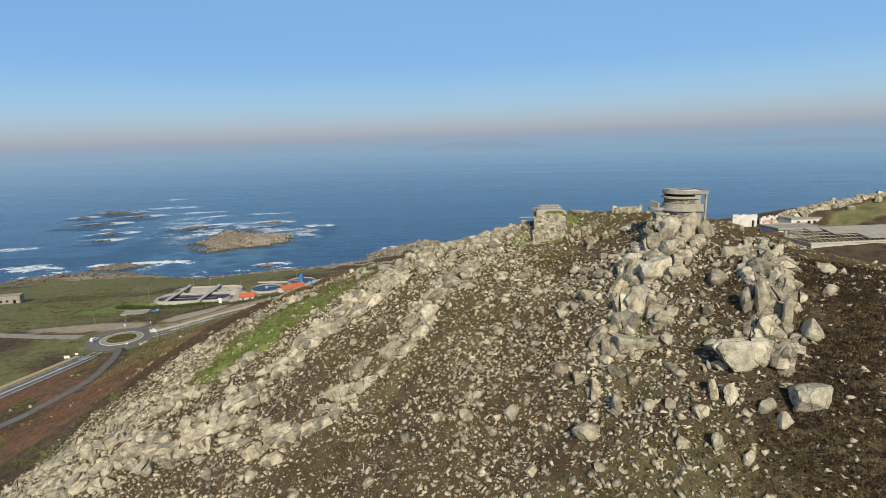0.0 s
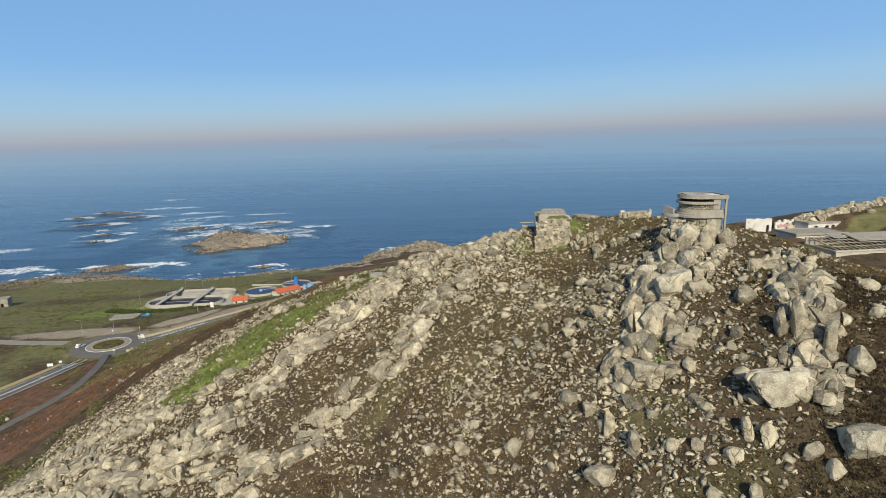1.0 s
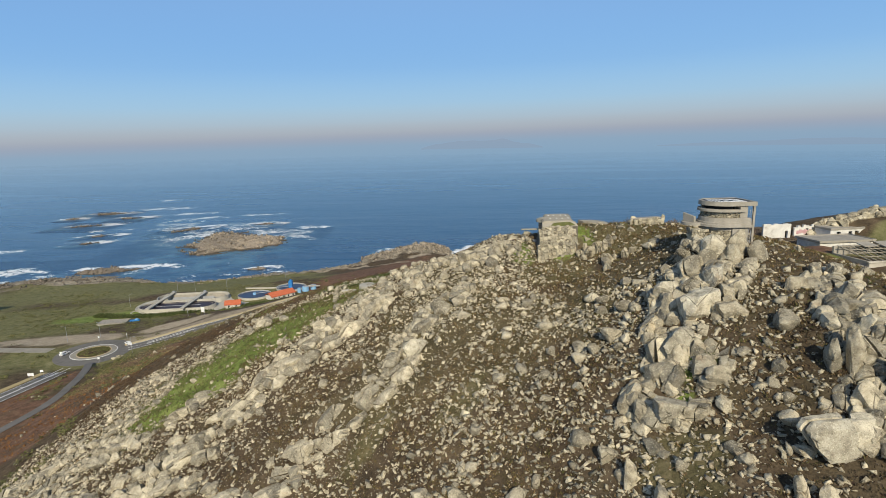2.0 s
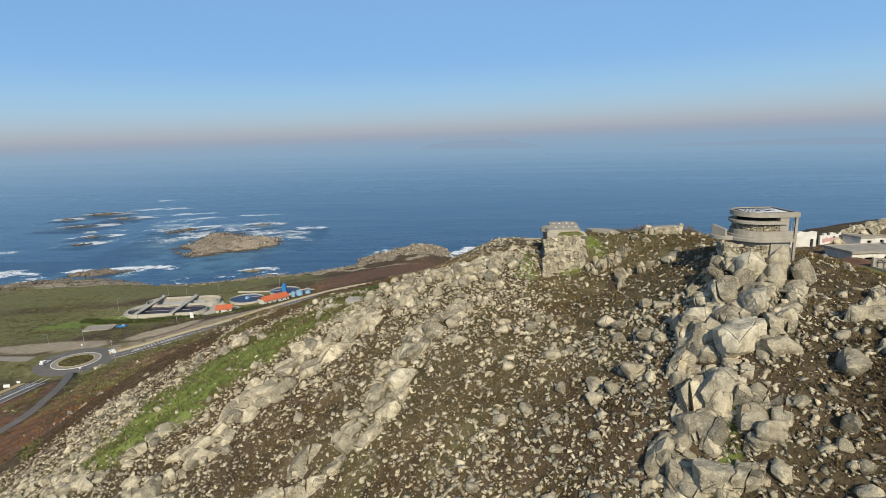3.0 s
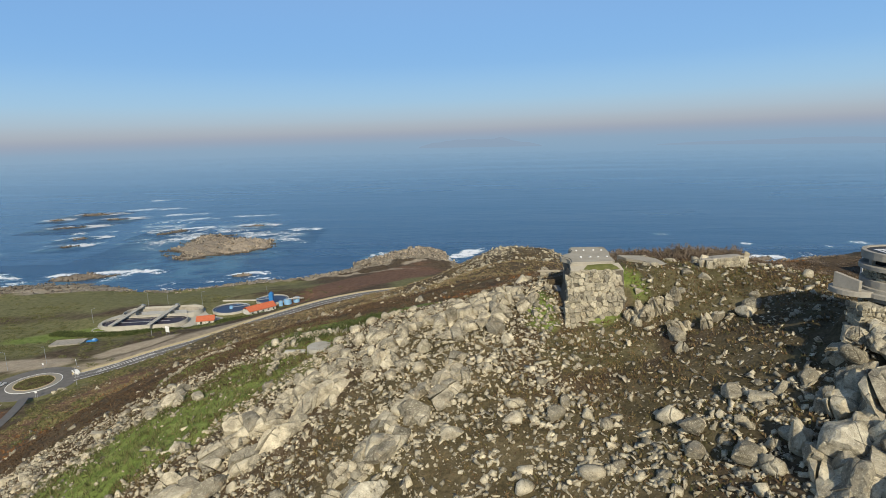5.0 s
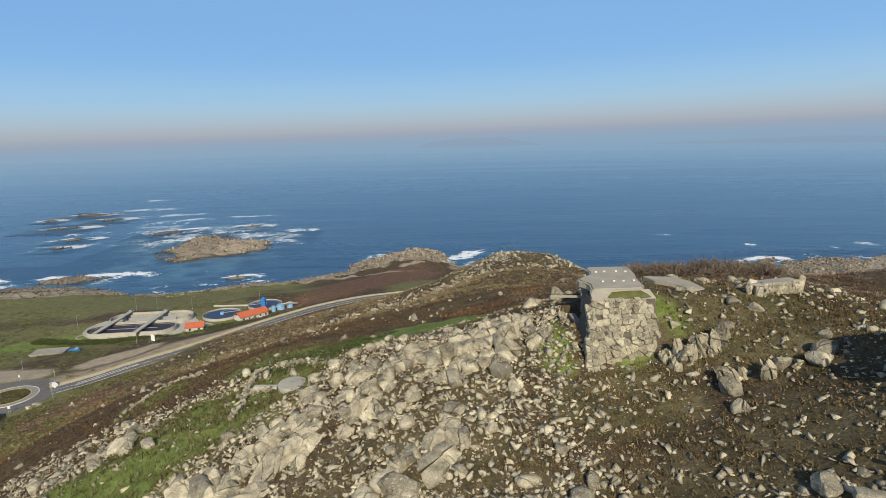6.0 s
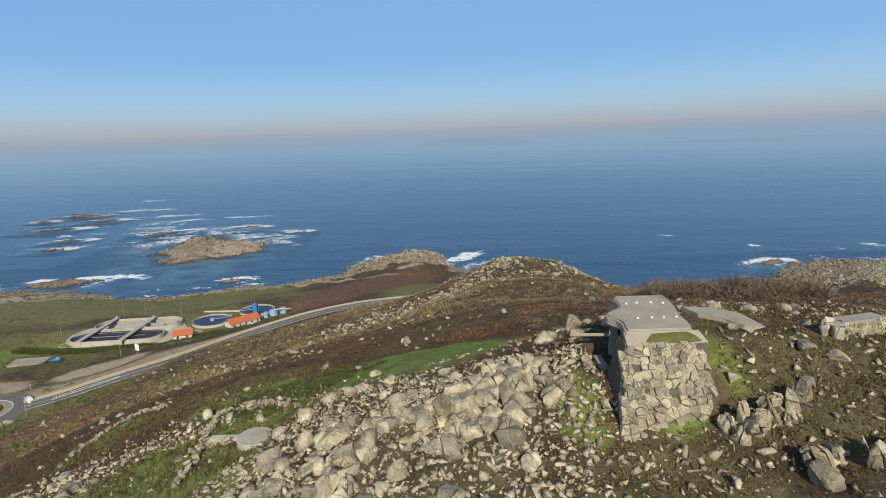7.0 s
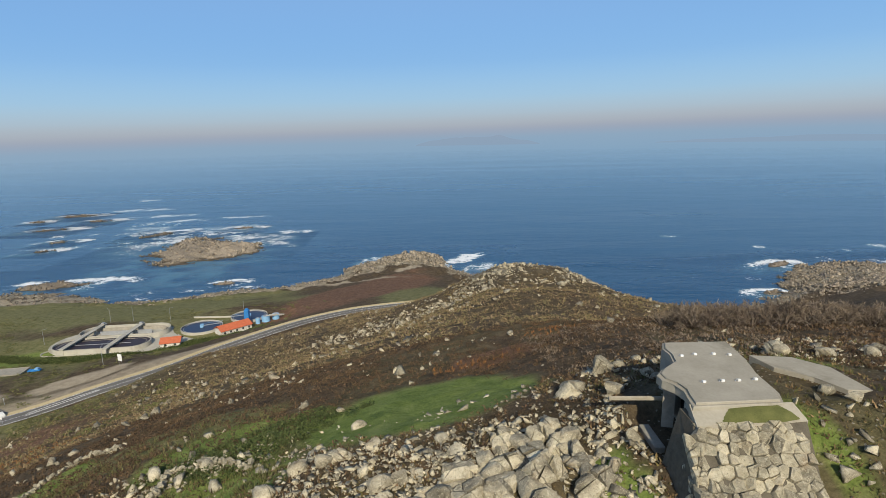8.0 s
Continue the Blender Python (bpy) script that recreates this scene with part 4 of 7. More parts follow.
rocks_rng = np.random.default_rng(7)


def boulder(x, y, w, h, turn=None, deep=None, label="pale weathered granite boulder on the hillside", sink=0.25, lean=9.0):
    w, h, deep = w * 0.86, h * 0.78, (w * 0.62 if deep is None else deep * 0.8)
    kind_ = int(rocks_rng.integers(len(BOULDERS)))
    turn = rocks_rng.uniform(0, 360) if turn is None else turn
    m = pose(x, y, ground_at(x, y) + h * (0.5 - sink), rocks_rng.normal(0, lean), rocks_rng.normal(0, lean), turn) @ Matrix.Diagonal((w * 0.70, deep * 0.70, h * 0.70, 1))
    if len(PLACED) >= 290:
        LOOSE.append((kind_, m))
        return None
    ob = new("boulder", CRAGS[kind_ % 8] if w > 2.8 else BOULDERS[kind_])
    ob.matrix_world = m
    PLACED.append(ob)
    return tagged(ob, label, "boulder", "hillside boulders")


PLACED, LOOSE = [], []


def join_loose():
    """The boulders past the counted ones, as one mesh."""
    verts, faces, base = [], [], 0
    for kind_, m in LOOSE:
        v, f = LOW_BLOCKS[kind_]
        mm = np.array(m)
        verts.append(v @ mm[:3, :3].T + mm[:3, 3])
        faces.append(f + base)
        base += len(v)
    me = raw_mesh("sunken_blocks", np.concatenate(verts), np.concatenate(faces))
    me.materials.append(GRANITE)
    tagged(new("sunken_blocks", me), "half sunken granite blocks and slabs of the slope", "rock", kind="stuff")


# Great blocks of the crest: x, y, width, height, heading, depth.
for x, y, w, h, a, d in [(29, 73.2, 5.2, 4.2, 20, 4.2), (28.9, 79.2, 4.4, 2.7, 35, 2.4), (32.6, 77.2, 4.9, 3.6, 55, 2.5), (36.2, 80.4, 2.7, 4.1, 70, 2.2), (38.4, 82.4, 1.9, 3.1, 60, 1.9), (33.4, 73.4, 1.9, 3, 80, 1.8),
                         (27, 81.2, 2.1, 2.7, 70, 1.6), (25.4, 69.4, 3.4, 3, 15, 2.7), (26.6, 65.9, 3.1, 1.9, 10, 2.2), (22.6, 67.6, 1.9, 2.8, 75, 1.8), (21.6, 67, 1.9, 1.6, 30, 1.6), (24.2, 66.2, 2.1, 2.4, 60, 1.8),
                         (31, 70.6, 2.7, 2.2, 30, 2.1), (26.2, 74.6, 1.8, 1.6, 40, 1.5), (23, 63.2, 5.2, 3.3, 6, 2.5), (25, 68.2, 2.5, 2.7, 50, 1.9), (27.4, 64.4, 2.8, 2.1, 30, 1.9), (27, 76.2, 2.7, 3, 60, 1.9),
                         (31.6, 82.6, 1.9, 1.8, 20, 1.6), (33.4, 83.6, 1.8, 1.9, 40, 1.5), (35, 84, 1.6, 1.6, 60, 1.5), (29.6, 83, 1.6, 1.5, 80, 1.5), (30.6, 86.2, 1.3, 1.4, 10, 1.2), (39.6, 84.6, 1.6, 1.8, 40, 1.5), (41.4, 83.6, 1.8, 1.3, 40, 1.5)]:
    boulder(x, y, w, h, a, d, "great pale granite block of the hill's crest", 0.3, 8)
for x, y, w, h, a, d in [(35.4, 82.6, 3.4, 4.4, 60, 2.8), (37.4, 82.2, 2.6, 5.0, 70, 2.4), (33.4, 81.4, 2.8, 3.2, 40, 2.4), (39.2, 80.6, 2.6, 3.0, 50, 2.2)]:
    boulder(x, y, w, h, a, d, "tall pale granite block below the observation post", 0.2, 8)
boulder(35.4, 87.0, 2.0, 1.7, 10, 1.7, "smooth pale round boulder below the terrace", 0.2)
boulder(32.6, 54.9, 6.2, 4.0, 6, 3.0, "broad flat-faced granite slab leaning on the slope", 0.3, 6)
boulder(35.2, 48.9, 4.6, 3.4, 20, 3.4, "rounded grey boulder beside dark brush", 0.25)
for x, y, w, h, a, d in [(36.5, 60.2, 2.2, 5.4, 60, 1.6), (35.0, 60.8, 2.0, 3.6, 65, 1.5), (37.8, 57.4, 1.8, 3.8, 75, 1.4)]:
    boulder(x, y, w, h, a, d, "upright pointed granite fin", 0.22, 12)
for x, y, w, h in [(39.1, 55, 3.6, 3.0), (35.6, 57.2, 3.4, 3.2), (34.4, 66.3, 3.8, 2.6), (38.5, 71.7, 3.2, 2.4), (15.5, 54.3, 3.8, 3.0), (17.6, 59.4, 2.2, 3.8), (18.9, 56, 2.2, 3.8), (23, 48.6, 1.7, 1.7), (25.9, 47.4, 1.9, 2.2), (27.8, 45.4, 1.9, 1.5), (32.2, 47.5, 2.3, 1.9),
                   (27.8, 52.6, 2.0, 3.4), (29, 51.2, 1.9, 2.8), (26, 51, 2.2, 2.2), (31.2, 49.1, 2.0, 2.2), (23.6, 53.1, 1.6, 1.7), (21.7, 54.2, 2.0, 1.7), (47.1, 65.7, 2.8, 2.2), (49.6, 65.8, 2.0, 1.4), (43.6, 59.5, 1.8, 2.0), (31.6, 62.5, 2.2, 2.2)]:
    boulder(x, y, 0.76 * w, 0.85 * h, sink=0.3)
for x, y, w, h in [(21.2, 77, 2.6, 1.9), (24.4, 82.4, 2.6, 2.0), (23, 87.2, 2.4, 1.4), (26.5, 88.4, 2.0, 1.2), (27.5, 101.3, 2.2, 1.9), (33.1, 79.1, 2.0, 1.8), (-3.0, 89.6, 3.4, 2.8), (-2.4, 94.4, 3.2, 2.4), (1.4, 97.4, 3.1, 2.2), (-9.4, 84.8, 3.1, 2.4), (2.4, 65.8, 2.1, 1.9), (-19.9, 97, 3.1, 2.4),
                   (-34.4, 88, 3.1, 2.6), (-43.8, 83.6, 3.0, 2.6), (-53, 84.4, 3.0, 2.4), (-17.7, 104.6, 3.0, 2.4)]:
    boulder(x, y, w, h)
for x, y, w, h in [(36.5, 103.6, 1.7, 1.2), (10.1, 109.2, 3.8, 2.6), (1.5, 108, 2.6, 2.4), (5.5, 109, 2.9, 1.9),
                   (11, 106.4, 2.0, 1.7), (-0.9, 112, 2.8, 2.4), (6.1, 100.9, 2.3, 2.3), (1.0, 117.6, 3.1, 1.8), (16.2, 126.9, 3.0, 2.1), (20.2, 131.5, 3.0, 2.3), (13.7, 117.8, 2.6, 2.2), (13.8, 115.8, 1.4, 2.2), (15.6, 114.2, 1.4, 1.5), (10.7, 118.6, 2.9, 1.7), (11, 116.6, 1.9, 1.4),
                   (5.1, 122.5, 1.9, 1.3), (7.9, 117.2, 1.9, 1.9), (-0.4, 124.6, 2.0, 1.6), (10.6, 114.2, 3.2, 2.2), (17.3, 116, 1.3, 1.5), (-6.8, 114.6, 2.6, 2.0), (3.5, 112.7, 2.8, 2.2), (-8.4, 110.3, 2.5, 1.8), (-2.9, 116, 2.4, 1.9), (8.9, 112.2, 2.4, 1.8)]:
    boulder(x, y, 0.74 * w, 0.78 * h)
for x, y, w, h in [(30.1, 117, 1.2, 0.9), (30.6, 115.2, 1.0, 0.8), (34.4, 110.4, 1.4, 0.9), (31, 108.5, 1.3, 0.9), (33, 112, 1.6, 1.0), (90, 137, 2.2, 2.8), (94, 137.5, 2.4, 1.8), (98, 138, 2.6, 2.0), (102, 138.5, 2.8, 2.2), (106.5, 138, 2.9, 2.4), (112, 139, 3.0, 2.5), (101, 134, 2.4, 1.5), (108, 134.5, 2.6, 1.6)]:
    boulder(x, y, w, h, label="pale loose boulder in short brush")

# Ribs of bedrock: plan line, half width, and the usual length, breadth and height of their slabs.
RIBS = [([(-44, 84), (-30, 90.5), (-24, 98), (-16.6, 103.4), (-9, 108.5)], 3.3, 2.7, 1.7, 1.5), ([(-18, 80), (-11.3, 85), (-6.5, 87.5), (-2.9, 92), (1.7, 98.5), (6, 104)], 2.3, 2.7, 1.7, 1.6),
        ([(21, 63), (25, 69), (28, 74), (32, 79), (36, 84)], 4.2, 2.0, 1.6, 1.9), ([(-66, 100), (-52, 101), (-43, 108), (-38.7, 114), (-34, 122)], 1.6, 2.4, 1.4, 1.2), ([(33, 54), (38, 60), (41, 68), (44, 75)], 2.6, 1.9, 1.5, 1.6),
        ([(-70, 84), (-56, 85), (-44, 82), (-32, 82)], 3.6, 2.7, 1.7, 1.4), ([(-10, 108.5), (-4, 112), (3, 114), (8, 115), (13, 117)], 4.0, 1.6, 1.3, 1.2), ([(-30, 74), (-22, 77), (-15, 80)], 2.4, 2.4, 1.6, 1.3), ([(-62, 92), (-48, 96), (-38, 99)], 2.8, 2.5, 1.6, 1.3),
        ([(84, 137), (96, 137), (106, 138), (118, 139)], 2.2, 1.7, 1.3, 1.5), ([(-92, 105), (-80, 103), (-66, 100)], 3.0, 2.4, 1.5, 1.2), ([(-86, 92), (-72, 90), (-62, 90)], 3.2, 2.5, 1.6, 1.3)]


def granite_rib(line, wide, long, across, high, seed, pack=1.0):
    """Bedrock that stands out of the slope: slabs that lie close along one strike, with open joints between them."""
    rng = np.random.default_rng(seed)
    pts = [Vector((*p, 0)) for p in line]
    base = pts[0].copy()
    base.z = ground_at(base.x, base.y)
    rib = thing("granite_rib", base, "rib of pale fissured granite slabs that breaks through the slope", "rock", "granite ribs")
    places = []
    for a, b in zip(pts, pts[1:]):
        run = (b - a).length
        ahead = (b - a).normalized()
        side = Vector((-ahead.y, ahead.x, 0))
        rows_ = np.arange(-wide, wide + 0.01, across * 0.9 / pack)
        for k, v in enumerate(rows_):
            s_ = rng.uniform(0, long * 0.6)
            while s_ < run:
                size = 0.38 + 1.05 * rng.uniform() ** 1.7
                edge = abs(v) / wide
                if rng.uniform() > 0.55 * edge * edge + 0.06:
                    q = a + ahead * s_ + side * (v + rng.normal(0, across * 0.38))
                    places.append((q, ahead, size, edge))
                s_ += long * (0.26 + 0.8 * size) / pack
    xy = np.array([(q.x, q.y) for q, _, _, _ in places])
    z = ground(xy[:, 0], xy[:, 1], False)
    keep = blob(xy[:, 0], xy[:, 1], -30.5, 113.6, 24, 7.8, 0.69, 0.25, 7) < 0.5
    swell_ = fbm(xy[:, 0], xy[:, 1], 7.0, 3, seed)
    for i, (q, ahead, size, edge) in enumerate(places):
        if not keep[i]:
            continue
        slope = math.atan2(ground_at(q.x + ahead.x, q.y + ahead.y, False) - z[i], 1.0)
        heading = math.atan2(ahead.y, ahead.x) + rng.normal(0, 0.16)
        h = high * (0.5 + 0.5 * size) * rng.uniform(0.7, 1.25)
        up_ = h * (0.10 + 0.5 * (swell_[i] - 0.5) - 0.16 * edge + rng.uniform(-0.22, 0.24))
        ob = new("slab", (SLABS if size > 0.85 else SMALL_SLABS)[int(rng.integers(12))])
        ob.parent = rib
        ob.matrix_local = Matrix.Translation((q.x - base.x, q.y - base.y, z[i] + up_ - base.z)) @ Matrix.Rotation(heading, 4, "Z") @ Matrix.Rotation(-0.8 * slope + rng.normal(0, 0.12), 4, "Y") @ Matrix.Rotation(rng.normal(0.2, 0.42), 4, "X") @ Matrix.Diagonal((long * size * 0.78, across * (0.35 + 0.4 * size) * rng.uniform(0.75, 1.2), h * 0.66, 1))
    return rib


for i, r in enumerate(RIBS):
    granite_rib(*r, 900 + 11 * i, 1.35 if i in (2, 4) else 0.92 if i == 6 else 1.1)
# Jagged clusters of upright slabs in the heath south of the bunker.
granite_rib([(24.8, 106.5), (27.4, 107.2), (30.0, 107.0)], 0.9, 0.95, 0.75, 3.1, 1203, 1.35)
granite_rib([(28.6, 102.7), (30.2, 101.9), (31.6, 101.3)], 0.6, 1.0, 0.75, 3.1, 1205, 1.2)
granite_rib([(25.6, 98.9), (26.8, 98.3), (28.0, 97.8)], 0.5, 1.0, 0.7, 2.0, 1207, 1.2)


def strewn(count, x0, x1, y0, y1, keep, rng):
    """Random plan places, kept with the chance that keep(x, y, z) gives."""
    x, y = rng.uniform(x0, x1, count), rng.uniform(y0, y1, count)
    z = ground(x, y)
    ok = rng.uniform(size=count) < keep(x, y, z)
    d = np.hypot(x - 38, y - 88.8)
    ok &= (d > 4.2) & ~((np.abs(x - 22.3) < 4) & (y > 108) & (y < 123))
    return x[ok], y[ok], z[ok]


def rib_share(x, y):
    best = np.full(x.shape, 1e9)
    for line, wide, *_ in RIBS:
        best = np.minimum(best, along(x, y, [(*p, 0) for p in line])[0] / (wide * 2.2))
    return 1 - ease(best, 0.4, 1.3)


def swale(x, y):
    """The green hollow between the ribs of the west slope, and other turf with few stones."""
    g = np.maximum(blob(x, y, -30.5, 113.6, 26, 9.0, 0.69, 0.25, 7), blob(x, y, 3.0, 137.0, 13.8, 11.6, 0.1, 0.2, 6))
    g = np.maximum(g, 0.9 * blob(x, y, 40, 110, 15.5, 19, 0.1, 0.3, 8))
    g = np.maximum(g, 0.92 * ease(y + 0.4 * np.clip(x, -14, 30), 124, 130))
    g = np.maximum(g, 0.65 * blob(x, y, 32, 98, 8, 11, 0.0, 0.4, 6))
    g = np.maximum(g, 0.7 * blob(x, y, 21, 103, 7, 8, 0.0, 0.4, 6))
    return np.maximum(g, blob(x, y, 60, 112, 16, 12, 0.3, 0.4, 8))


def scree(x, y, z):
    lumps = ease(fbm(x, y, 7, 4, 141), 0.30, 0.62)
    return np.clip((0.42 + 0.58 * lumps + 0.4 * rib_share(x, y)) * (1 - 0.9 * swale(x, y)) * (1 - 0.8 * ease(x - (y - 46) * 0.35, 20, 32)) * (1 - 0.4 * (1 - ease(x, -8, 8)) * (1 - ease(y, 80, 95))) * ease(z, 52, 62), 0, 1) * (1 - blob(x, y, 31, 120, 6.0, 5.0, 0, 0.2, 3))


x, y, z = strewn(98000, -95, 66, 40, 136, scree, rocks_rng)
r = 0.11 + 0.32 * rocks_rng.uniform(size=len(x)) ** 1.9
tagged(scatter("loose_stones", PEBBLES, np.stack([x, y, z + r * 0.2], -1), r[:, None] * rocks_rng.uniform(0.5, 1.6, (len(x), 3)) * np.array([1.1, 1.0, 0.8]), rocks_rng, BROKEN_STONE), "pale loose granite stones strewn over the slope", "stones", kind="stuff")
x, y, z = strewn(9500, -100, 68, 36, 137, scree, rocks_rng)
r = 0.28 + 0.40 * rocks_rng.uniform(size=len(x)) ** 2.4
tagged(scatter("rubble", COBBLES, np.stack([x, y, z + r * 0.12], -1), r[:, None] * rocks_rng.uniform(0.55, 1.5, (len(x), 3)), rocks_rng, BROKEN_STONE), "angular granite rubble on the hillside", "stones", kind="stuff")
x, y, z = strewn(900, -75, 70, 40, 134, lambda x, y, z: scree(x, y, z) * 0.6, rocks_rng)
for px, py in zip(x[:360], y[:360]):
    w = float(rocks_rng.uniform(1.1, 2.3))
    boulder(px, py, w, w * float(rocks_rng.uniform(0.5, 0.9)), label="medium granite boulder half sunk in the slope")
join_loose()


def far_stones(x, y, z):
    strike = ease(1 - np.abs(2 * fbm(x * 0.7 + y * 0.3, y * 0.5 - x * 0.5, 14, 4, 151) - 1), 0.82, 0.95)
    near_top = blob(x, y, 42, 273, 34, 22, 0, 0.5, 8, 7)
    flank = blob(x, y, 0, 260, 36, 12, 0.25, 0.5, 8, 7)
    return np.clip(0.03 + 0.26 * strike + near_top + 0.7 * flank, 0, 1) * ease(z, 43, 48) * ease(along(x, y, MAIN_ROAD)[0], 7, 10) * (1 - blob(x, y, 3.0, 137.0, 12.6, 10.6, 0.1, 0.14, 6)) * (1 - 0.85 * ease(x, 14, 24) * (1 - ease(y, 160, 180)))


x, y, z = strewn(10500, -150, 75, 132, 345, far_stones, rocks_rng)
r = 0.16 + 0.62 * rocks_rng.uniform(size=len(x)) ** 3
tagged(scatter("slope_stones", PEBBLES, np.stack([x, y, z + r * 0.2], -1), r[:, None] * rocks_rng.uniform(0.7, 1.5, (len(x), 3)), rocks_rng, GRANITE), "granite stones in the scorched heath", "stones", kind="stuff")


def slope_ribs(x, y, z):
    strike = ease(1 - np.abs(2 * fbm(x * 0.7 + y * 0.3, y * 0.5 - x * 0.5, 14, 4, 151) - 1), 0.88, 0.97)
    near_top = blob(x, y, 42, 273, 34, 22, 0, 0.5, 8, 7) * ease(fbm(x, y, 7, 3, 153), 0.38, 0.55)
    flank = blob(x, y, 0, 260, 40, 10, 0.25, 0.5, 8, 7)
    near_rib = blob(x, y, -30, 190, 34, 4, 0.55, 0.5, 7, 8)
    return np.clip(0.10 * strike + near_top + 0.7 * flank + 0.35 * near_rib, 0, 1) * (1 - 0.85 * ease(x, 14, 24) * (1 - ease(y, 160, 180))) * ease(z, 45, 50) * ease(along(x, y, MAIN_ROAD)[0], 9, 12) * (1 - blob(x, y, 3.0, 137.0, 13.2, 11.0, 0.1, 0.14, 6))


x, y, z = strewn(14000, -110, 80, 150, 310, slope_ribs, rocks_rng)
r = 0.3 + 0.95 * rocks_rng.uniform(size=len(x)) ** 2.6
tagged(scatter("slope_rocks", PEBBLES, np.stack([x, y, z + r * 0.2], -1), r[:, None] * rocks_rng.uniform(0.7, 1.4, (len(x), 3)), rocks_rng, GRANITE), "pale granite blocks in streaks across the heath", "rock", kind="stuff")


def shore_band(x, y, z):
    smooth = ground(x, y, False)
    heads = np.zeros_like(x)
    for g in HEADLANDS:
        heads = np.maximum(heads, 0.7 * blob(x, y, *g))
    return np.maximum(heads * ease(smooth, -1, 0.5), ease(smooth, -1.5, 0.5) * (1 - ease(smooth, 3.5, 10.0)) * (0.35 + 0.65 * ease(fbm(x, y, 18, 4, 211), 0.4, 0.6)))


x, y, z = strewn(90000, -520, 470, 400, 690, shore_band, rocks_rng)
r = 0.35 + 1.25 * rocks_rng.uniform(size=len(x)) ** 2.5
west = x < -275
dark_x, dark_y, dark_z, dark_r = x[west], y[west], z[west], r[west]
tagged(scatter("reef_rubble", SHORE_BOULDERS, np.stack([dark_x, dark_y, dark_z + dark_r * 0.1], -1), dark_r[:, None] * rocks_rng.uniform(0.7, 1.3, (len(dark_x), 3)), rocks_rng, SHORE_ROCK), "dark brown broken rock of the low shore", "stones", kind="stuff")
x, y, z, r = x[~west], y[~west], z[~west], r[~west]
tagged(scatter("shore_boulders", SHORE_BOULDERS, np.stack([x, y, z + r * 0.2], -1), r[:, None] * rocks_rng.uniform(0.7, 1.3, (len(x), 3)), rocks_rng, BEACH_ROCK), "pale brown granite boulders along the shore", "stones", kind="stuff")


x, y, z = strewn(9000, 290, 480, 460, 640, lambda x, y, z: ease(z, -0.5, 0.5) * ease(along(x, y, HEAD_ROAD)[0], 6, 9) * (0.3 + 0.7 * ease(fbm(x, y, 20, 4, 213), 0.4, 0.58)), rocks_rng)
r = 0.6 + 1.6 * rocks_rng.uniform(size=len(x)) ** 2.2
tagged(scatter("headland_boulders", SHORE_BOULDERS, np.stack([x, y, z + r * 0.15], -1), r[:, None] * rocks_rng.uniform(0.7, 1.3, (len(x), 3)), rocks_rng, ISLET_ROCK), "pale granite boulders on the low headland", "stones", kind="stuff")
x, y, z = strewn(5000, -110, 60, 540, 690, lambda x, y, z: blob(x, y, -34, 632, 58, 36, 0.4, 0.5, 14, 9) * ease(z, -1, 1), rocks_rng)
r = 0.7 + 2.6 * rocks_rng.uniform(size=len(x)) ** 2.4
tagged(scatter("cape_rocks", SHORE_BOULDERS, np.stack([x, y, z + r * 0.2], -1), r[:, None] * rocks_rng.uniform(0.7, 1.4, (len(x), 3)), rocks_rng, BEACH_ROCK), "brown weathered rocks of the low cape", "stones", kind="stuff")
reef_x, reef_y, reef_z = [], [], []
for i, (cx_, cy_, rx_, ry_, turn_, top_) in enumerate(REEFS):
    k_ = int(0.22 * rx_ * ry_) + 20
    a_, q_ = rocks_rng.uniform(0, math.tau, k_), np.sqrt(rocks_rng.uniform(0, 1.1, k_))
    u_, v_ = q_ * rx_ * np.cos(a_), q_ * ry_ * np.sin(a_)
    x, y = cx_ + u_ * math.cos(turn_) - v_ * math.sin(turn_), cy_ + u_ * math.sin(turn_) + v_ * math.cos(turn_)
    z = reef_height(x, y, cx_, cy_, rx_, ry_, turn_, top_, 200 + 7 * i)
    reef_x.append(x[z > -0.8]), reef_y.append(y[z > -0.8]), reef_z.append(z[z > -0.8])
x, y, z = (np.concatenate(v[:2]) for v in (reef_x, reef_y, reef_z))
r = 0.6 + 2.4 * rocks_rng.uniform(size=len(x)) ** 2.6
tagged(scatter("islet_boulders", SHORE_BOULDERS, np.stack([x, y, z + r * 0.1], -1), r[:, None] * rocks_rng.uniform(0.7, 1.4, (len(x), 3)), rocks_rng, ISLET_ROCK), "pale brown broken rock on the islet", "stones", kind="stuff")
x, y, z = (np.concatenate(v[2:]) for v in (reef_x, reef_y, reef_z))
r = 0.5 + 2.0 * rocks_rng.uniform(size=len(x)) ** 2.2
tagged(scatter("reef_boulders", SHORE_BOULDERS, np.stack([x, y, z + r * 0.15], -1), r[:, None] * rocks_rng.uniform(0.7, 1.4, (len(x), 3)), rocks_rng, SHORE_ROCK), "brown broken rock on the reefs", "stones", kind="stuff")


# ---- masonry ----
STONES = [from_bm("stone", rock_bm(700 + i, 20, 0.0, 0.0, 0.45), MASONRY) for i in range(12)]


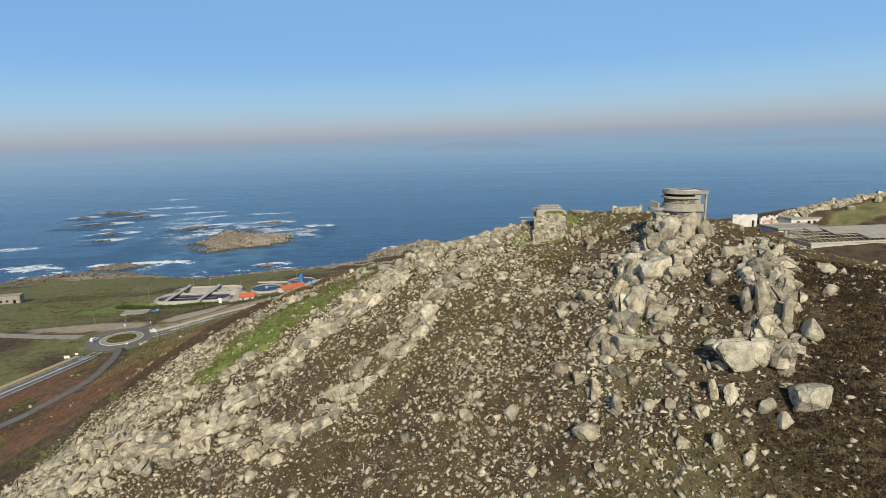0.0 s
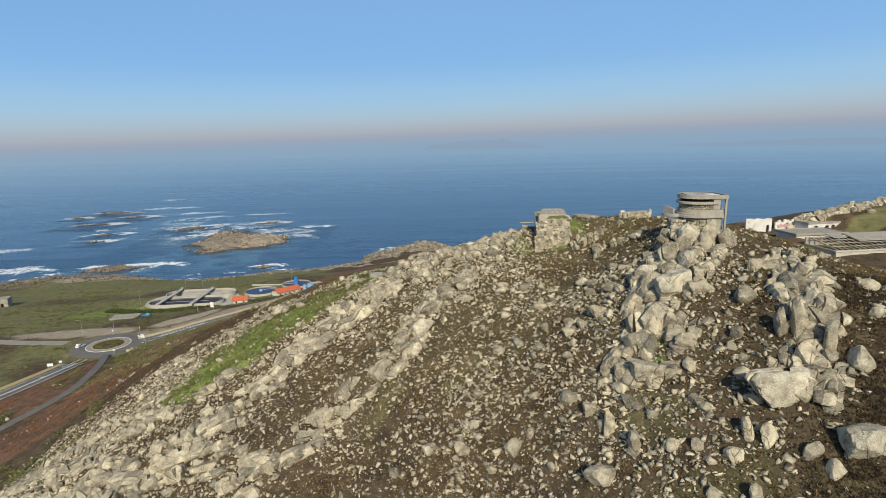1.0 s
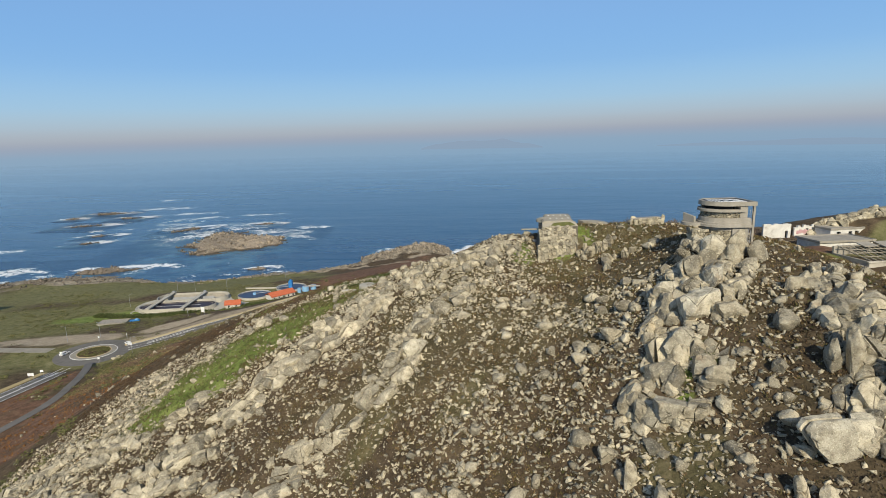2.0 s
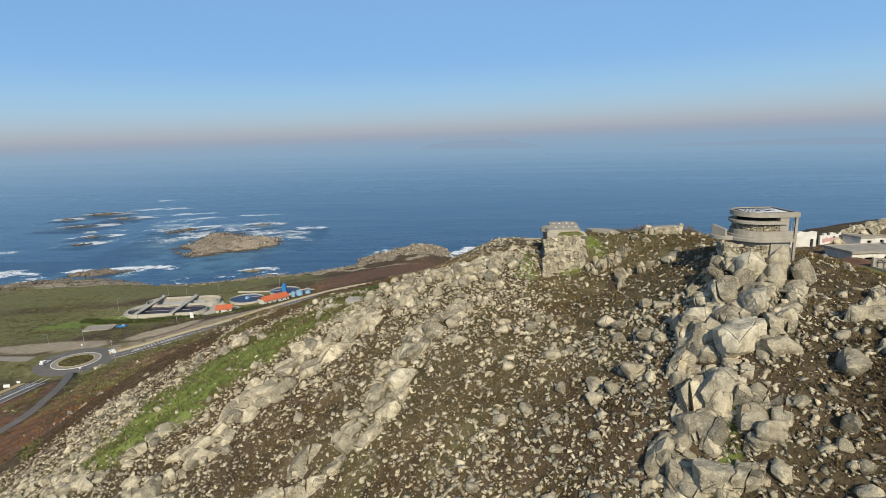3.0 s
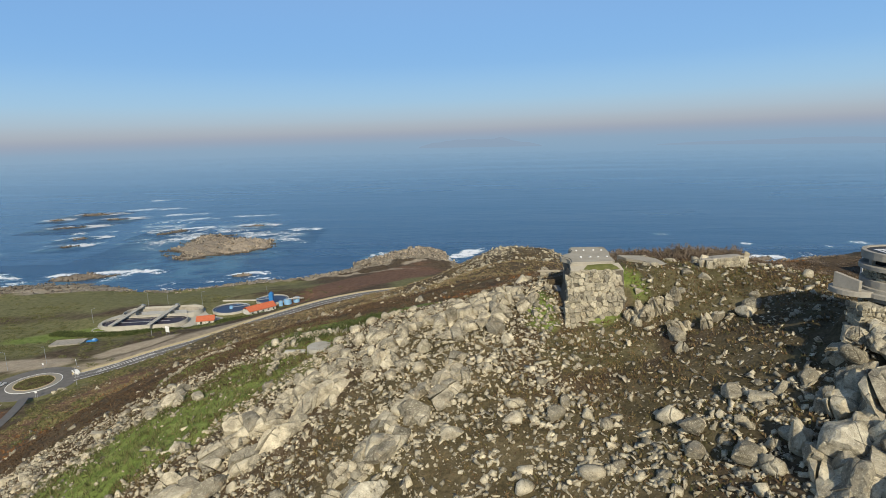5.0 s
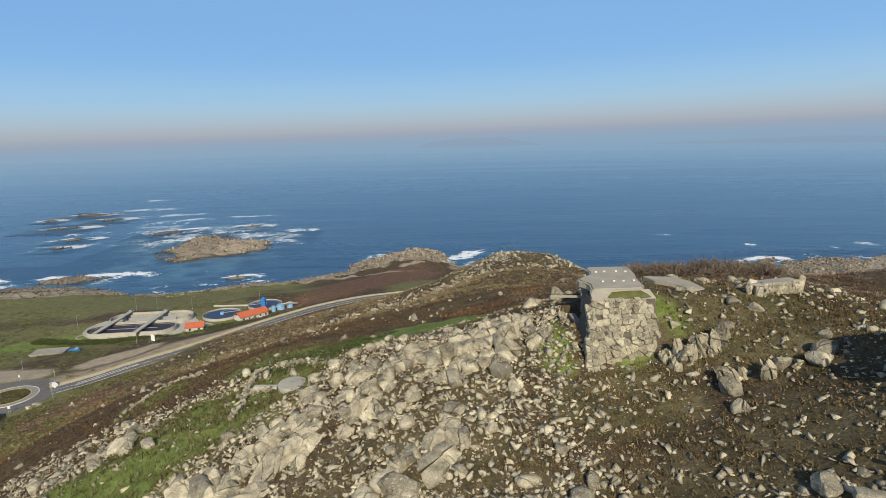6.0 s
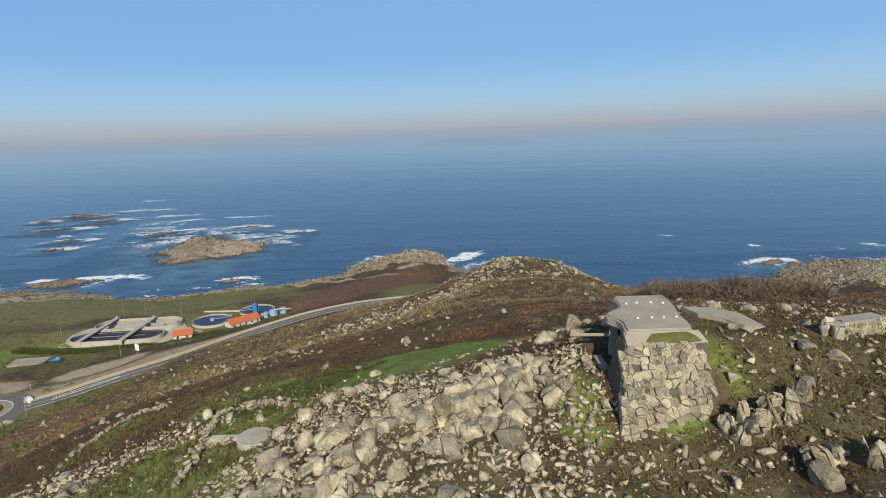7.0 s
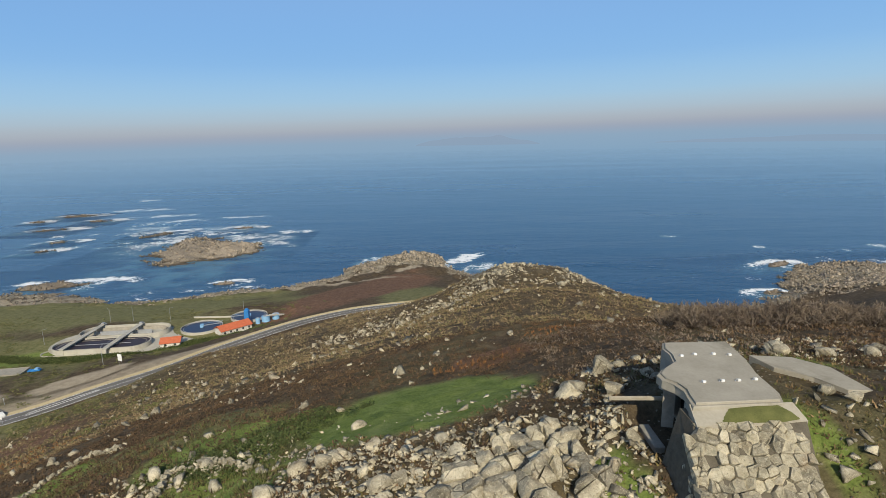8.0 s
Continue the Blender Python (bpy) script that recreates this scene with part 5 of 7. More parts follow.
def masonry(parent, corner, along_by, up_by, wide, high, size, rng, depth=0.35):
    """Courses of single rough stones on a face given by a corner and two unit directions."""
    a, u = Vector(along_by).normalized(), Vector(up_by).normalized()
    n = a.cross(u)
    v = 0.0
    while v < high - size * 0.3:
        h = size * rng.uniform(0.7, 1.3)
        s = -rng.uniform(0, size * 0.4)
        while s < wide:
            w = size * rng.uniform(0.6, 1.6)
            mid = Vector(corner) + a * (s + w / 2) + u * (v + h / 2) + n * rng.uniform(-0.25, 0.25) * depth + u * rng.normal(0, 0.13) * size
            ob = new("stone", STONES[int(rng.integers(len(STONES)))])
            ob.parent = parent
            basis = Matrix((a, u, n)).transposed().to_4x4()
            ob.matrix_local = Matrix.Translation(mid) @ basis @ pose(0, 0, 0, rng.normal(0, 5), rng.normal(0, 5), rng.choice((0, 180)) + rng.normal(0, 10)) @ Matrix.Diagonal((w * rng.uniform(0.58, 0.68), h * rng.uniform(0.72, 0.88), depth * rng.uniform(0.85, 1.25), 1))
            s += w * 0.97
        v += h * 0.95


def clip_cell(poly, px, py, nx, ny):
    """The part of a convex outline on the near side of a line through (px, py) with the outward normal (nx, ny)."""
    out_ = []
    for (ax, ay), (bx, by) in zip(poly, poly[1:] + poly[:1]):
        da, db = (ax - px) * nx + (ay - py) * ny, (bx - px) * nx + (by - py) * ny
        if da <= 0:
            out_.append((ax, ay))
        if da * db < 0:
            k = da / (da - db)
            out_.append((ax + (bx - ax) * k, ay + (by - ay) * k))
    return out_


def fitted_rubble(parent, corner, along_by, up_by, wide, high, size, rng, depth=0.3):
    """Rough stones of many outlines, fitted close to one another on a face given by a corner and two directions."""
    a, u = Vector(along_by).normalized(), Vector(up_by).normalized()
    n = a.cross(u).normalized()
    seeds, v = [], 0.0
    while v < high:
        h = size * rng.uniform(0.75, 1.15)
        q = -rng.uniform(0, size * 0.5)
        while q < wide:
            w = size * rng.choice((0.55, 0.85, 1.1, 1.4))
            seeds.append((q + w / 2, v + h / 2 + rng.normal(0, 0.24) * size))
            q += w
        v += h
    pts = np.array(seeds)
    for i, (cx_, cy_) in enumerate(seeds):
        cell = [(-0.1, -0.15), (wide + 0.1, -0.15), (wide + 0.1, high + 0.1), (-0.1, high + 0.1)]
        for j in np.argsort(np.hypot(*(pts - pts[i]).T))[1:14]:
            dx, dy = pts[j] - pts[i]
            cell = clip_cell(cell, cx_ + dx / 2, cy_ + dy / 2, dx, dy)
            if len(cell) < 3:
                break
        if len(cell) < 3:
            continue
        mx, my = sum(c[0] for c in cell) / len(cell), sum(c[1] for c in cell) / len(cell)
        if not (0 < mx < wide and 0 < my < high):
            continue
        proud, tip_x, tip_y = depth * rng.uniform(0.05, 0.95), rng.normal(0, 0.22), rng.normal(0, 0.22)
        if rng.uniform() < 0.05:
            continue
        bm = bmesh.new()
        rings = []
        for shrink, rise in ((0.97, -depth), (0.985, proud * 0.2), (0.88, proud), (0.45, proud * 1.15)):
            ring = []
            for k, (x_, y_) in enumerate(cell):
                f = shrink * (1 + rng.normal(0, 0.07))
                ring.append(bm.verts.new(((x_ - mx) * f, (y_ - my) * f, rise + (tip_x * (x_ - mx) + tip_y * (y_ - my)) * (rise > 0) + rng.normal(0, 0.012))))
            rings.append(ring)
        for r0, r1 in zip(rings, rings[1:]):
            for k in range(len(cell)):
                m_ = (k + 1) % len(cell)
                bm.faces.new((r0[k], r0[m_], r1[m_], r1[k]))
        bm.faces.new(rings[-1])
        stone = part("stone", bm, MASONRY, parent)
        stone.matrix_local = Matrix.Translation(Vector(corner) + a * mx + u * my) @ Matrix((a, u, n)).transposed().to_4x4()


# ---- observation post on the crest ----
def dshape(xl, xr, yf, yb, k=14):
    """A plan outline whose west end is a half circle."""
    r = (yb - yf) / 2
    c = xl + r
    pts = [(xr, yf), (xr, yb)]
    pts += [(c - r * math.sin(a), (yf + yb) / 2 + r * math.cos(a)) for a in np.linspace(0, math.pi, k)]
    return pts


def observation_post():
    rng = np.random.default_rng(31)
    post = thing("observation_post", (38.0, 88.6, 116.4), "weathered concrete observation post with a viewing slit, on bare rocks", "bunker")
    part("plinth", prism(dshape(-1.75, 3.0, -2.2, 2.4), -2.5, 1.27), MORTAR, post)
    part("lower_wall", prism(dshape(-1.95, 3.3, -2.5, 2.5), 1.27, 1.57), CONCRETE, post)
    part("lower_slit", prism(dshape(-1.7, 3.1, -2.25, 2.3), 1.56, 1.7), DARK, post, "dark lower slit")
    part("canopy", prism(dshape(-2.5, 3.3, -3.0, 2.9), 1.69, 2.05, 0.06), CONCRETE, post, "jutting concrete canopy")
    part("canopy_step", prism(dshape(-2.3, 3.3, -2.84, 2.75), 2.05, 2.32, 0.04), CONCRETE, post)
    part("terrace", prism(circle(-2.5, 0.7, 1.6, 26), 1.70, 2.1, 0.05), CONCRETE, post, "rounded concrete terrace")
    part("upstand", prism(dshape(-2.05, 3.3, -2.62, 2.6), 2.32, 2.86, 0.03), CONCRETE, post)
    part("band_core", prism(dshape(-1.7, 2.9, -2.25, 2.3), 2.84, 3.7), MORTAR, post)
    part("sill", prism(dshape(-2.3, 2.55, -2.76, 2.66), 3.66, 3.98, 0.05), CONCRETE, post, "thick curved sill under the slit")
    part("slit_back", prism(dshape(-1.4, 1.4, -1.95, 2.05), 3.97, 4.46), DARK, post, "dark viewing slit")
    for px, py in ((-1.75, 0.2), (-0.6, 2.2)):
        part("slit_post", box(px - 0.15, px + 0.15, py - 0.15, py + 0.15, 3.9, 4.46, 0.0), CONCRETE, post)
    part("corner_wall", box(1.9, 2.9, -2.5, 2.4, 2.86, 4.46, 0.04), CONCRETE, post)
    part("east_wall", box(1.0, 3.05, -2.66, 2.0, -2.2, 2.34, 0.04), CONCRETE, post)
    part("roof", prism(dshape(-2.15, 3.95, -2.66, 2.66), 4.42, 4.86, 0.05), CONCRETE, post, "thick concrete roof slab with a rounded end")
    part("roof_rim", ring_wall(dshape(-1.85, 3.65, -2.36, 2.36), dshape(-2.15, 3.95, -2.66, 2.66), 4.84, 4.98), CONCRETE, post)
    part("column", box(3.55, 3.85, -2.6, -2.3, -2.4, 4.44, 0.03), CONCRETE, post, "slim concrete corner column")
    part("column", box(3.55, 3.85, 2.2, 2.5, -2.4, 4.44, 0.03), CONCRETE, post)
    part("landing", box(2.9, 3.9, -2.5, 2.4, 2.2, 2.32, 0.02), CONCRETE, post)
    ladder = part("ladder", rod((3.15, -2.55, -1.8), (3.15, -2.55, 4.0), 0.03), GREY_STEEL, post, "rusty steel ladder")
    part("stile", rod((3.42, -2.55, -1.8), (3.42, -2.55, 4.0), 0.03), GREY_STEEL, ladder)
    for i in range(14):
        part("rung", rod((3.15, -2.55, -1.4 + 0.4 * i), (3.42, -2.55, -1.4 + 0.4 * i), 0.02, 6), GREY_STEEL, ladder)
    wing = box(-0.95, 0.95, -0.16, 0.16, 0, 0.8, 0.03)
    for v in wing.verts:
        if v.co.x > 0.5 and v.co.z > 0.4:
            v.co.z += 0.35
    bmesh.ops.transform(wing, matrix=pose(-3.35, 0.3, 2.1, 0, 0, 112), verts=wing.verts)
    part("wing_wall", wing, CONCRETE, post, "low concrete wing wall")
    # White roof panel with dark painted marks.
    part("roof_skin", prism(dshape(-1.84, 3.64, -2.35, 2.35), 4.86, 4.89), BLACK_PAINT, post, "dark roofing felt")
    panel = part("roof_panel", prism([(-1.2, -1.5), (3.2, -1.5), (3.2, 1.3), (-0.9, 1.3)], 4.89, 4.92), WHITE_PAINT, post, "white painted panel on the roof with black marks")
    for i in range(4):
        part("mark", prism([(x_ - 1.0 + 0.4 * i, y_) for x_, y_ in ((0, -1.3), (0.16, -1.3), (0.45, 1.0), (0.27, 1.0))], 4.92, 4.926), BLACK_PAINT, panel)
    part("mark", ring_wall(circle(1.15, -0.1, 0.35, 20), circle(1.15, -0.1, 0.85, 20), 4.92, 4.926), BLACK_PAINT, panel)
    part("mark", ring_wall(circle(2.3, 0.0, 0.12, 16), circle(2.3, 0.0, 0.42, 16), 4.92, 4.926), BLACK_PAINT, panel)
    # Rough stone bands: straight front, then round the west end.
    masonry(post, (0.2, -2.3, 2.88), (1, 0, 0), (0, 0, 1), 2.3, 0.8, 0.25, rng, 0.17)
    masonry(post, (0.3, -2.28, -1.4), (1, 0, 0), (0, 0, 1), 2.6, 2.65, 0.34, rng, 0.2)
    for zc, high, size, r in ((2.88, 0.8, 0.25, 2.3), (-1.4, 2.65, 0.34, 2.35)):
        for i in range(7):
            a0 = math.pi * (0.5 + i / 7)
            a1 = math.pi * (0.5 + (i + 1) / 7)
            cxx, cyy = -1.7 + 2.28, 0.05
            p0 = Vector((cxx + r * math.cos(a0), cyy + r * math.sin(a0), zc))
            p1 = Vector((cxx + r * math.cos(a1), cyy + r * math.sin(a1), zc))
            masonry(post, p0, p1 - p0, (0, 0, 1), (p1 - p0).length, high, size, rng, 0.16)
    return post


observation_post()
pier = thing("stone_pier", (34.9, 87.0, 115.6), "short dry-laid stone pier under the terrace", "stone wall")
part("core", box(-0.75, 0.75, -0.55, 0.8, -0.8, 2.2, 0.05), MASONRY, pier)
masonry(pier, (-0.85, -0.6, -0.4), (1, 0, 0), (0, 0, 1), 1.6, 2.6, 0.4, np.random.default_rng(5), 0.25)
masonry(pier, (-0.85, 0.8, -0.4), (0, -1, 0), (0, 0, 1), 1.4, 2.6, 0.4, np.random.default_rng(6), 0.25)


# ---- gun bunker with a battered stone front ----
def gun_bunker():
    rng = np.random.default_rng(41)
    b = thing("gun_bunker", (22.3, 116.5, 109.4), "low concrete bunker with a sloping rough-stone front and turf", "bunker")
    roof = [(-0.8, 5.8), (4.0, 5.8), (3.6, 2.6), (3.0, 0.4), (2.9, -2.2), (2.4, -3.5), (-2.9, -3.7), (-2.75, -2.6), (-2.55, -1.9), (-2.75, -1.0), (-3.25, -0.2), (-3.3, 0.5), (-2.7, 1.2), (-1.4, 2.3), (-1.1, 3.6), (-1.2, 4.8)]
    inner = [(x_ * 0.93 + 0.03, y_ * 0.955 + 0.03) for x_, y_ in roof]
    part("roof", prism(roof, 5.15, 5.72, 0.05), ROOF_CONCRETE, b, "smooth pale concrete roof slab")
    part("roof_step", prism(inner, 5.7, 5.86, 0.04), ROOF_CONCRETE, b)
    part("body", prism([(-1.0, 5.4), (3.6, 5.4), (2.8, 1.0), (2.7, -3.0), (-1.3, -3.2), (-1.3, 1.0)], -1.5, 5.2), CONCRETE, b)
    part("west_wall", prism([(-2.9, -3.6), (-1.2, -3.6), (-1.2, -2.2), (-2.7, -2.2)], -1.5, 5.2), CONCRETE, b)
    part("embrasure_back", box(-1.36, -1.3, -2.1, 1.0, 1.2, 4.6, 0.0), DARK, b, "dark embrasure")
    pier_ = prism([(-2.9, 0.3), (-2.2, 0.1), (-1.5, 1.6), (-1.5, 2.4), (-2.4, 1.4)], 2.2, 5.2)
    part("cheek", pier_, CONCRETE, b)
    for i, (hx, hy) in enumerate(((-0.6, 3.0), (0.4, 3.2), (1.7, 3.2), (2.7, 3.0), (-1.0, -1.0), (0.2, -0.9), (1.2, -0.9), (2.3, -0.8))):
        hook = part("lifting_hook", box(hx - 0.1, hx + 0.12, hy - 0.08, hy + 0.08, 5.84, 6.0, 0.03), WHITE_PAINT, b, "small pale concrete hook block")
        loop = part("loop", rod((hx - 0.22, hy, 5.84), (hx - 0.12, hy, 6.06), 0.025, 6), GREY_STEEL, hook)
    # Turf on the front edge of the roof.
    ramp_ = bmesh.new()
    near = [ramp_.verts.new((x_, -4.4 + 0.05 * x_, 5.02)) for x_ in (-3.05, 3.35)]
    far_ = [ramp_.verts.new((x_, -3.3, 5.66)) for x_ in (3.0, -2.95)]
    under = [ramp_.verts.new((v.co.x, v.co.y, 4.7)) for v in near + far_]
    top_ = near + far_
    ramp_.faces.new(top_)
    ramp_.faces.new(under[::-1])
    for k_ in range(4):
        ramp_.faces.new((top_[k_], top_[(k_ + 1) % 4], under[(k_ + 1) % 4], under[k_]))
    part("apron", ramp_, ROOF_CONCRETE, b, "sloping concrete lip over the stone front")
    turf = bmesh.new()
    rim_ = [(-1.8, -4.42), (-1.2, -4.0), (-0.7, -3.5), (0.2, -3.34), (1.2, -3.32), (2.0, -3.45), (2.6, -3.9), (2.9, -4.3), (1.6, -4.42), (0.2, -4.44)]
    hub_ = turf.verts.new((0.7, -3.9, 5.46))
    ring_ = [turf.verts.new((x_, y_, 5.04 + (y_ + 4.4) * 0.58 + 0.04)) for x_, y_ in rim_]
    for k_ in range(len(ring_)):
        turf.faces.new((ring_[k_], ring_[(k_ + 1) % len(ring_)], hub_))
    bmesh.ops.subdivide_edges(turf, edges=list(turf.edges), cuts=3, use_grid_fill=True, fractal=0.25, seed=4)
    part("turf", turf, GROUND_TURF, b, "patch of short grass", True)
    # Battered front: a sloped core and single stones on it.
    core = bmesh.new()
    rows_ = [[core.verts.new(p) for p in line] for line in (((-3.1, -4.2, 5.0), (3.3, -4.2, 5.0)), ((-3.9, -7.3, 2.1), (2.6, -7.3, 2.1)), ((-4.6, -8.5, -1.6), (2.4, -8.5, -1.6)), ((-4.6, -2.5, -1.6), (2.4, -2.5, -1.6)), ((-3.1, -2.5, 5.0), (3.3, -2.5, 5.0)))]
    for p, q in zip(rows_, rows_[1:] + rows_[:1]):
        core.faces.new((p[0], p[1], q[1], q[0]))
    core.faces.new([row[0] for row in rows_]), core.faces.new([row[1] for row in rows_][::-1])
    part("front_core", core, MORTAR, b)
    up1 = Vector((0.07, 3.0, 2.85))
    up2 = Vector((0, 1.1, 3.1))
    fitted_rubble(b, (-3.75, -7.34, 2.1), (1, 0, 0), up1, 6.4, up1.length, 0.6, rng, 0.36)
    fitted_rubble(b, (-4.3, -8.46, -1.0), (1, 0, 0), up2, 6.5, up2.length, 0.68, rng, 0.38)
    fitted_rubble(b, (-3.35, -2.6, -0.6), (-0.12, -1, 0), (0.05, 0, 1), 4.6, 3.2, 0.7, rng, 0.24)
    return b


GROUND_TURF = plain_material("short_turf", (0.075, 0.085, 0.025), (0.15, 0.15, 0.05), 1.5, 0.95, 0.6, 0.06)
gun_bunker()
beam = tagged(new("timber_beam", from_bm("timber_beam", rod((16.4, 118.3, 112.9), (20.2, 118.0, 112.95), 0.16, 6), WOOD)), "weathered timber beam that juts from the bunker", "beam")
tagged(new("stone_slab", from_bm("stone_slab", box(18.5, 19.2, 115.4, 118.2, 108.8, 111.0, 0.06), CONCRETE)), "rough concrete slab beside the bunker", "slab")
cover_slab = thing("trench_cover", (30, 118.6, 0), "flat concrete cover strip in the grass", "slab")
part("slab", prism([(-1.8, 3.9), (1.0, 3.4), (2.6, 1.5), (2.8, -2.1), (1.3, -1.9), (0.4, 0.0), (-1.3, 1.7)][::-1], 112.8, 113.95, 0.04), ROOF_CONCRETE, cover_slab)


# ---- ruined barracks on the east shoulder ----
def ruin_wall(name, a, b, z0, z1, thick, material, label, gaps=(), ragged=0.5, seed=1):
    """A free-standing wall whose top is broken; gaps are (from, to, sill, head) openings along it."""
    rng = np.random.default_rng(seed)
    a, b = Vector(a), Vector(b)
    d = b - a
    cuts = sorted({0.0, 1.0, *[g for gap in gaps for g in gap[:2]], *np.linspace(0, 1, 9)})
    bm = bmesh.new()
    for u0, u1 in zip(cuts, cuts[1:]):
        top = z1 - ragged * rng.uniform(0, 1) ** 2
        bars = [(z0, top)]
        for g in gaps:
            if g[0] - 1e-6 <= u0 and u1 <= g[1] + 1e-6:
                bars = [(z0, g[2]), (g[3], top)]
        for lo, hi in bars:
            if hi - lo > 0.05:
                p = a.lerp(b, u0), a.lerp(b, u1)
                n = Vector((-d.y, d.x)).normalized() * thick
                prism([(p[0].x, p[0].y), (p[1].x, p[1].y), (p[1].x + n.x, p[1].y + n.y), (p[0].x + n.x, p[0].y + n.y)], lo, hi, 0, bm)
    ob = thing(name, (0, 0, 0), label, "ruin", "ruined barracks")
    part("wall", bm, material, ob)
    return ob


PINK = plain_material("faded_pink_paint", (0.42, 0.24, 0.24), (0.55, 0.36, 0.35), 1.0, 0.9)
ruin_wall("ruined_wall", (72.0, 134.2), (78.4, 134.7), 105.9, 110.4, 0.4, WHITE_WALL, "tall roofless whitewashed ruin wall", ((0.80, 0.90, 106.6, 108.8),), 0.3, 2)
ruin_wall("ruined_wall", (78.5, 135.0), (79.6, 137.2), 105.9, 109.5, 0.4, CONCRETE, "broken grey side wall of the ruin", ((0.3, 0.7, 107.4, 109.0),), 1.2, 3)
pink = ruin_wall("ruined_wall", (79.8, 135.6), (85.6, 136.6), 105.9, 109.8, 0.4, WHITE_WALL, "whitewashed ruin wall with faded pink paint", ((0.5, 0.6, 107.4, 109.0),), 0.6, 4)
for i in range(6):
    part("daub", prism(circle(80.6 + 0.62 * i, 135.70 + 0.107 * i, 0.3, 9, 0.05), 107.8 + 0.12 * (i % 3), 108.6 + 0.2 * (i % 2)), PINK, pink, "pink daub")


def flat_house(name, corner, long, deep, z0, z1, turn, windows, label, material, eave=0.35):
    h = thing(name, (*corner, z0), label, "ruin", "ruined barracks", turn=turn)
    high = z1 - z0
    walls = [("front_wall", 0, long, 0, 0.3), ("back_wall", 0, long, deep - 0.3, deep), ("end_wall", 0, 0.3, 0.3, deep - 0.3), ("end_wall", long - 0.3, long, 0.3, deep - 0.3)]
    for nm, x0, x1, y0, y1 in walls:
        if nm != "front_wall":
            part(nm, box(x0, x1, y0, y1, -1.5, high, 0.02), material, h)
    edges = [0.0] + [e for w in windows for e in w[:2]] + [long]
    bm = bmesh.new()
    for x0, x1 in zip(edges[::2], edges[1::2]):
        box(x0, x1, 0, 0.3, -1.5, high, 0.0, bm)
    for x0, x1, lo, hi in windows:
        if lo > 0:
            box(x0, x1, 0.002, 0.298, -1.5, lo, 0.0, bm)
        box(x0, x1, 0.002, 0.298, hi, high, 0.0, bm)
    part("front_wall", bm, material, h)
    for x0, x1, lo, hi in windows:
        win = part("window", box(x0 - 0.05, x1 + 0.05, -0.03, 0.05, lo - 0.12, lo - 0.02, 0.0), CONCRETE, h)
        part("opening", box(x0, x1, 1.2, 1.26, lo, hi, 0.0), DARK, win, "dark empty opening")
    part("roof", box(-eave, long + eave, -eave, deep + eave, high, high + 0.28, 0.03), CONCRETE, h, "flat concrete roof")
    part("parapet", ring_wall([(-eave + 0.2, -eave + 0.2), (long + eave - 0.2, -eave + 0.2), (long + eave - 0.2, deep + eave - 0.2), (-eave + 0.2, deep + eave - 0.2)],
                              [(-eave, -eave), (long + eave, -eave), (long + eave, deep + eave), (-eave, deep + eave)], high + 0.28, high + 0.45), CONCRETE, h)
    return h


flat_house("ruined_house", (75.6, 121.2), 11.5, 6.0, 106.2, 108.6, 6, ((2.6, 4.4, 0.0, 1.6), (6.5, 8.0, 0.7, 1.7)), "low flat-roofed pale house with dark openings", WHITE_WALL)
flat_house("ruined_house", (85.0, 131.6), 8.5, 4.0, 106.2, 109.2, 10, ((1.6, 2.6, 1.5, 2.6), (4.6, 5.5, 1.5, 2.6), (6.2, 7.2, 1.5, 2.6)), "pale flat-roofed block with small square windows", WHITE_WALL, 0.1)


def bare_roof():
    """A long low house whose tiles have half gone from the rafters."""
    h = thing("roofless_house", (69.3, 100.6, 107.7), "long low ruin with bare rafters and a half fallen roof", "ruin", "ruined barracks", turn=7)
    part("front_wall", box(0, 27, 0, 0.4, -1.5, 1.7, 0.04), OLD_PLASTER, h)
    part("back_wall", box(0, 27, 7.0, 7.4, -1.5, 3.1, 0.04), CONCRETE, h)
    part("end_wall", prism([(0.0, 0.42), (0.4, 0.42), (0.4, 6.98), (0.0, 6.98)], -1.5, 1.9), CONCRETE, h)
    part("eave_beam", box(-0.3, 27.2, -0.15, 0.25, 1.7, 1.98, 0.03), OLD_PLASTER, h, "pale concrete eave beam")
    part("inner_floor", box(0.4, 26.8, 0.4, 7.0, -1.4, -0.6, 0.0), DARK, h)
    for i in range(24):
        x_ = 0.5 + i * 1.1
        part("rafter", rod((x_, 0.0, 1.95), (x_ + 0.25, 7.2, 3.1), 0.11, 5), WOOD, h)
    for i in range(4):
        y_ = 1.4 + 1.5 * i
        part("purlin", rod((0.2, y_, 2.12 + 0.19 * y_), (26.6, y_, 2.12 + 0.19 * y_), 0.07, 5), WOOD, h)
    for x0, x1, y0, y1 in ((7.5, 26.8, 3.4, 7.2), (12.5, 21.0, 0.6, 3.3), (23.2, 26.8, 0.4, 3.3), (4.0, 6.6, 5.2, 7.2)):
        sheet_ = bmesh.new()
        c = [sheet_.verts.new((x_, y_, 2.16 + 0.19 * y_ + s)) for s in (0, 0.12) for x_, y_ in ((x0, y0), (x1, y0), (x1, y1), (x0, y1))]
        for f in ((0, 1, 2, 3), (4, 5, 6, 7), (0, 1, 5, 4), (1, 2, 6, 5), (2, 3, 7, 6), (3, 0, 4, 7)):
            sheet_.faces.new([c[i] for i in f])
        part("roof_sheet", sheet_, CONCRETE, h, "weathered remains of the roof")
    part("annex", box(-3.6, -0.35, 0.6, 6.4, -1.5, 1.2, 0.04), CONCRETE, h, "low concrete annex")
    return h


bare_roof()

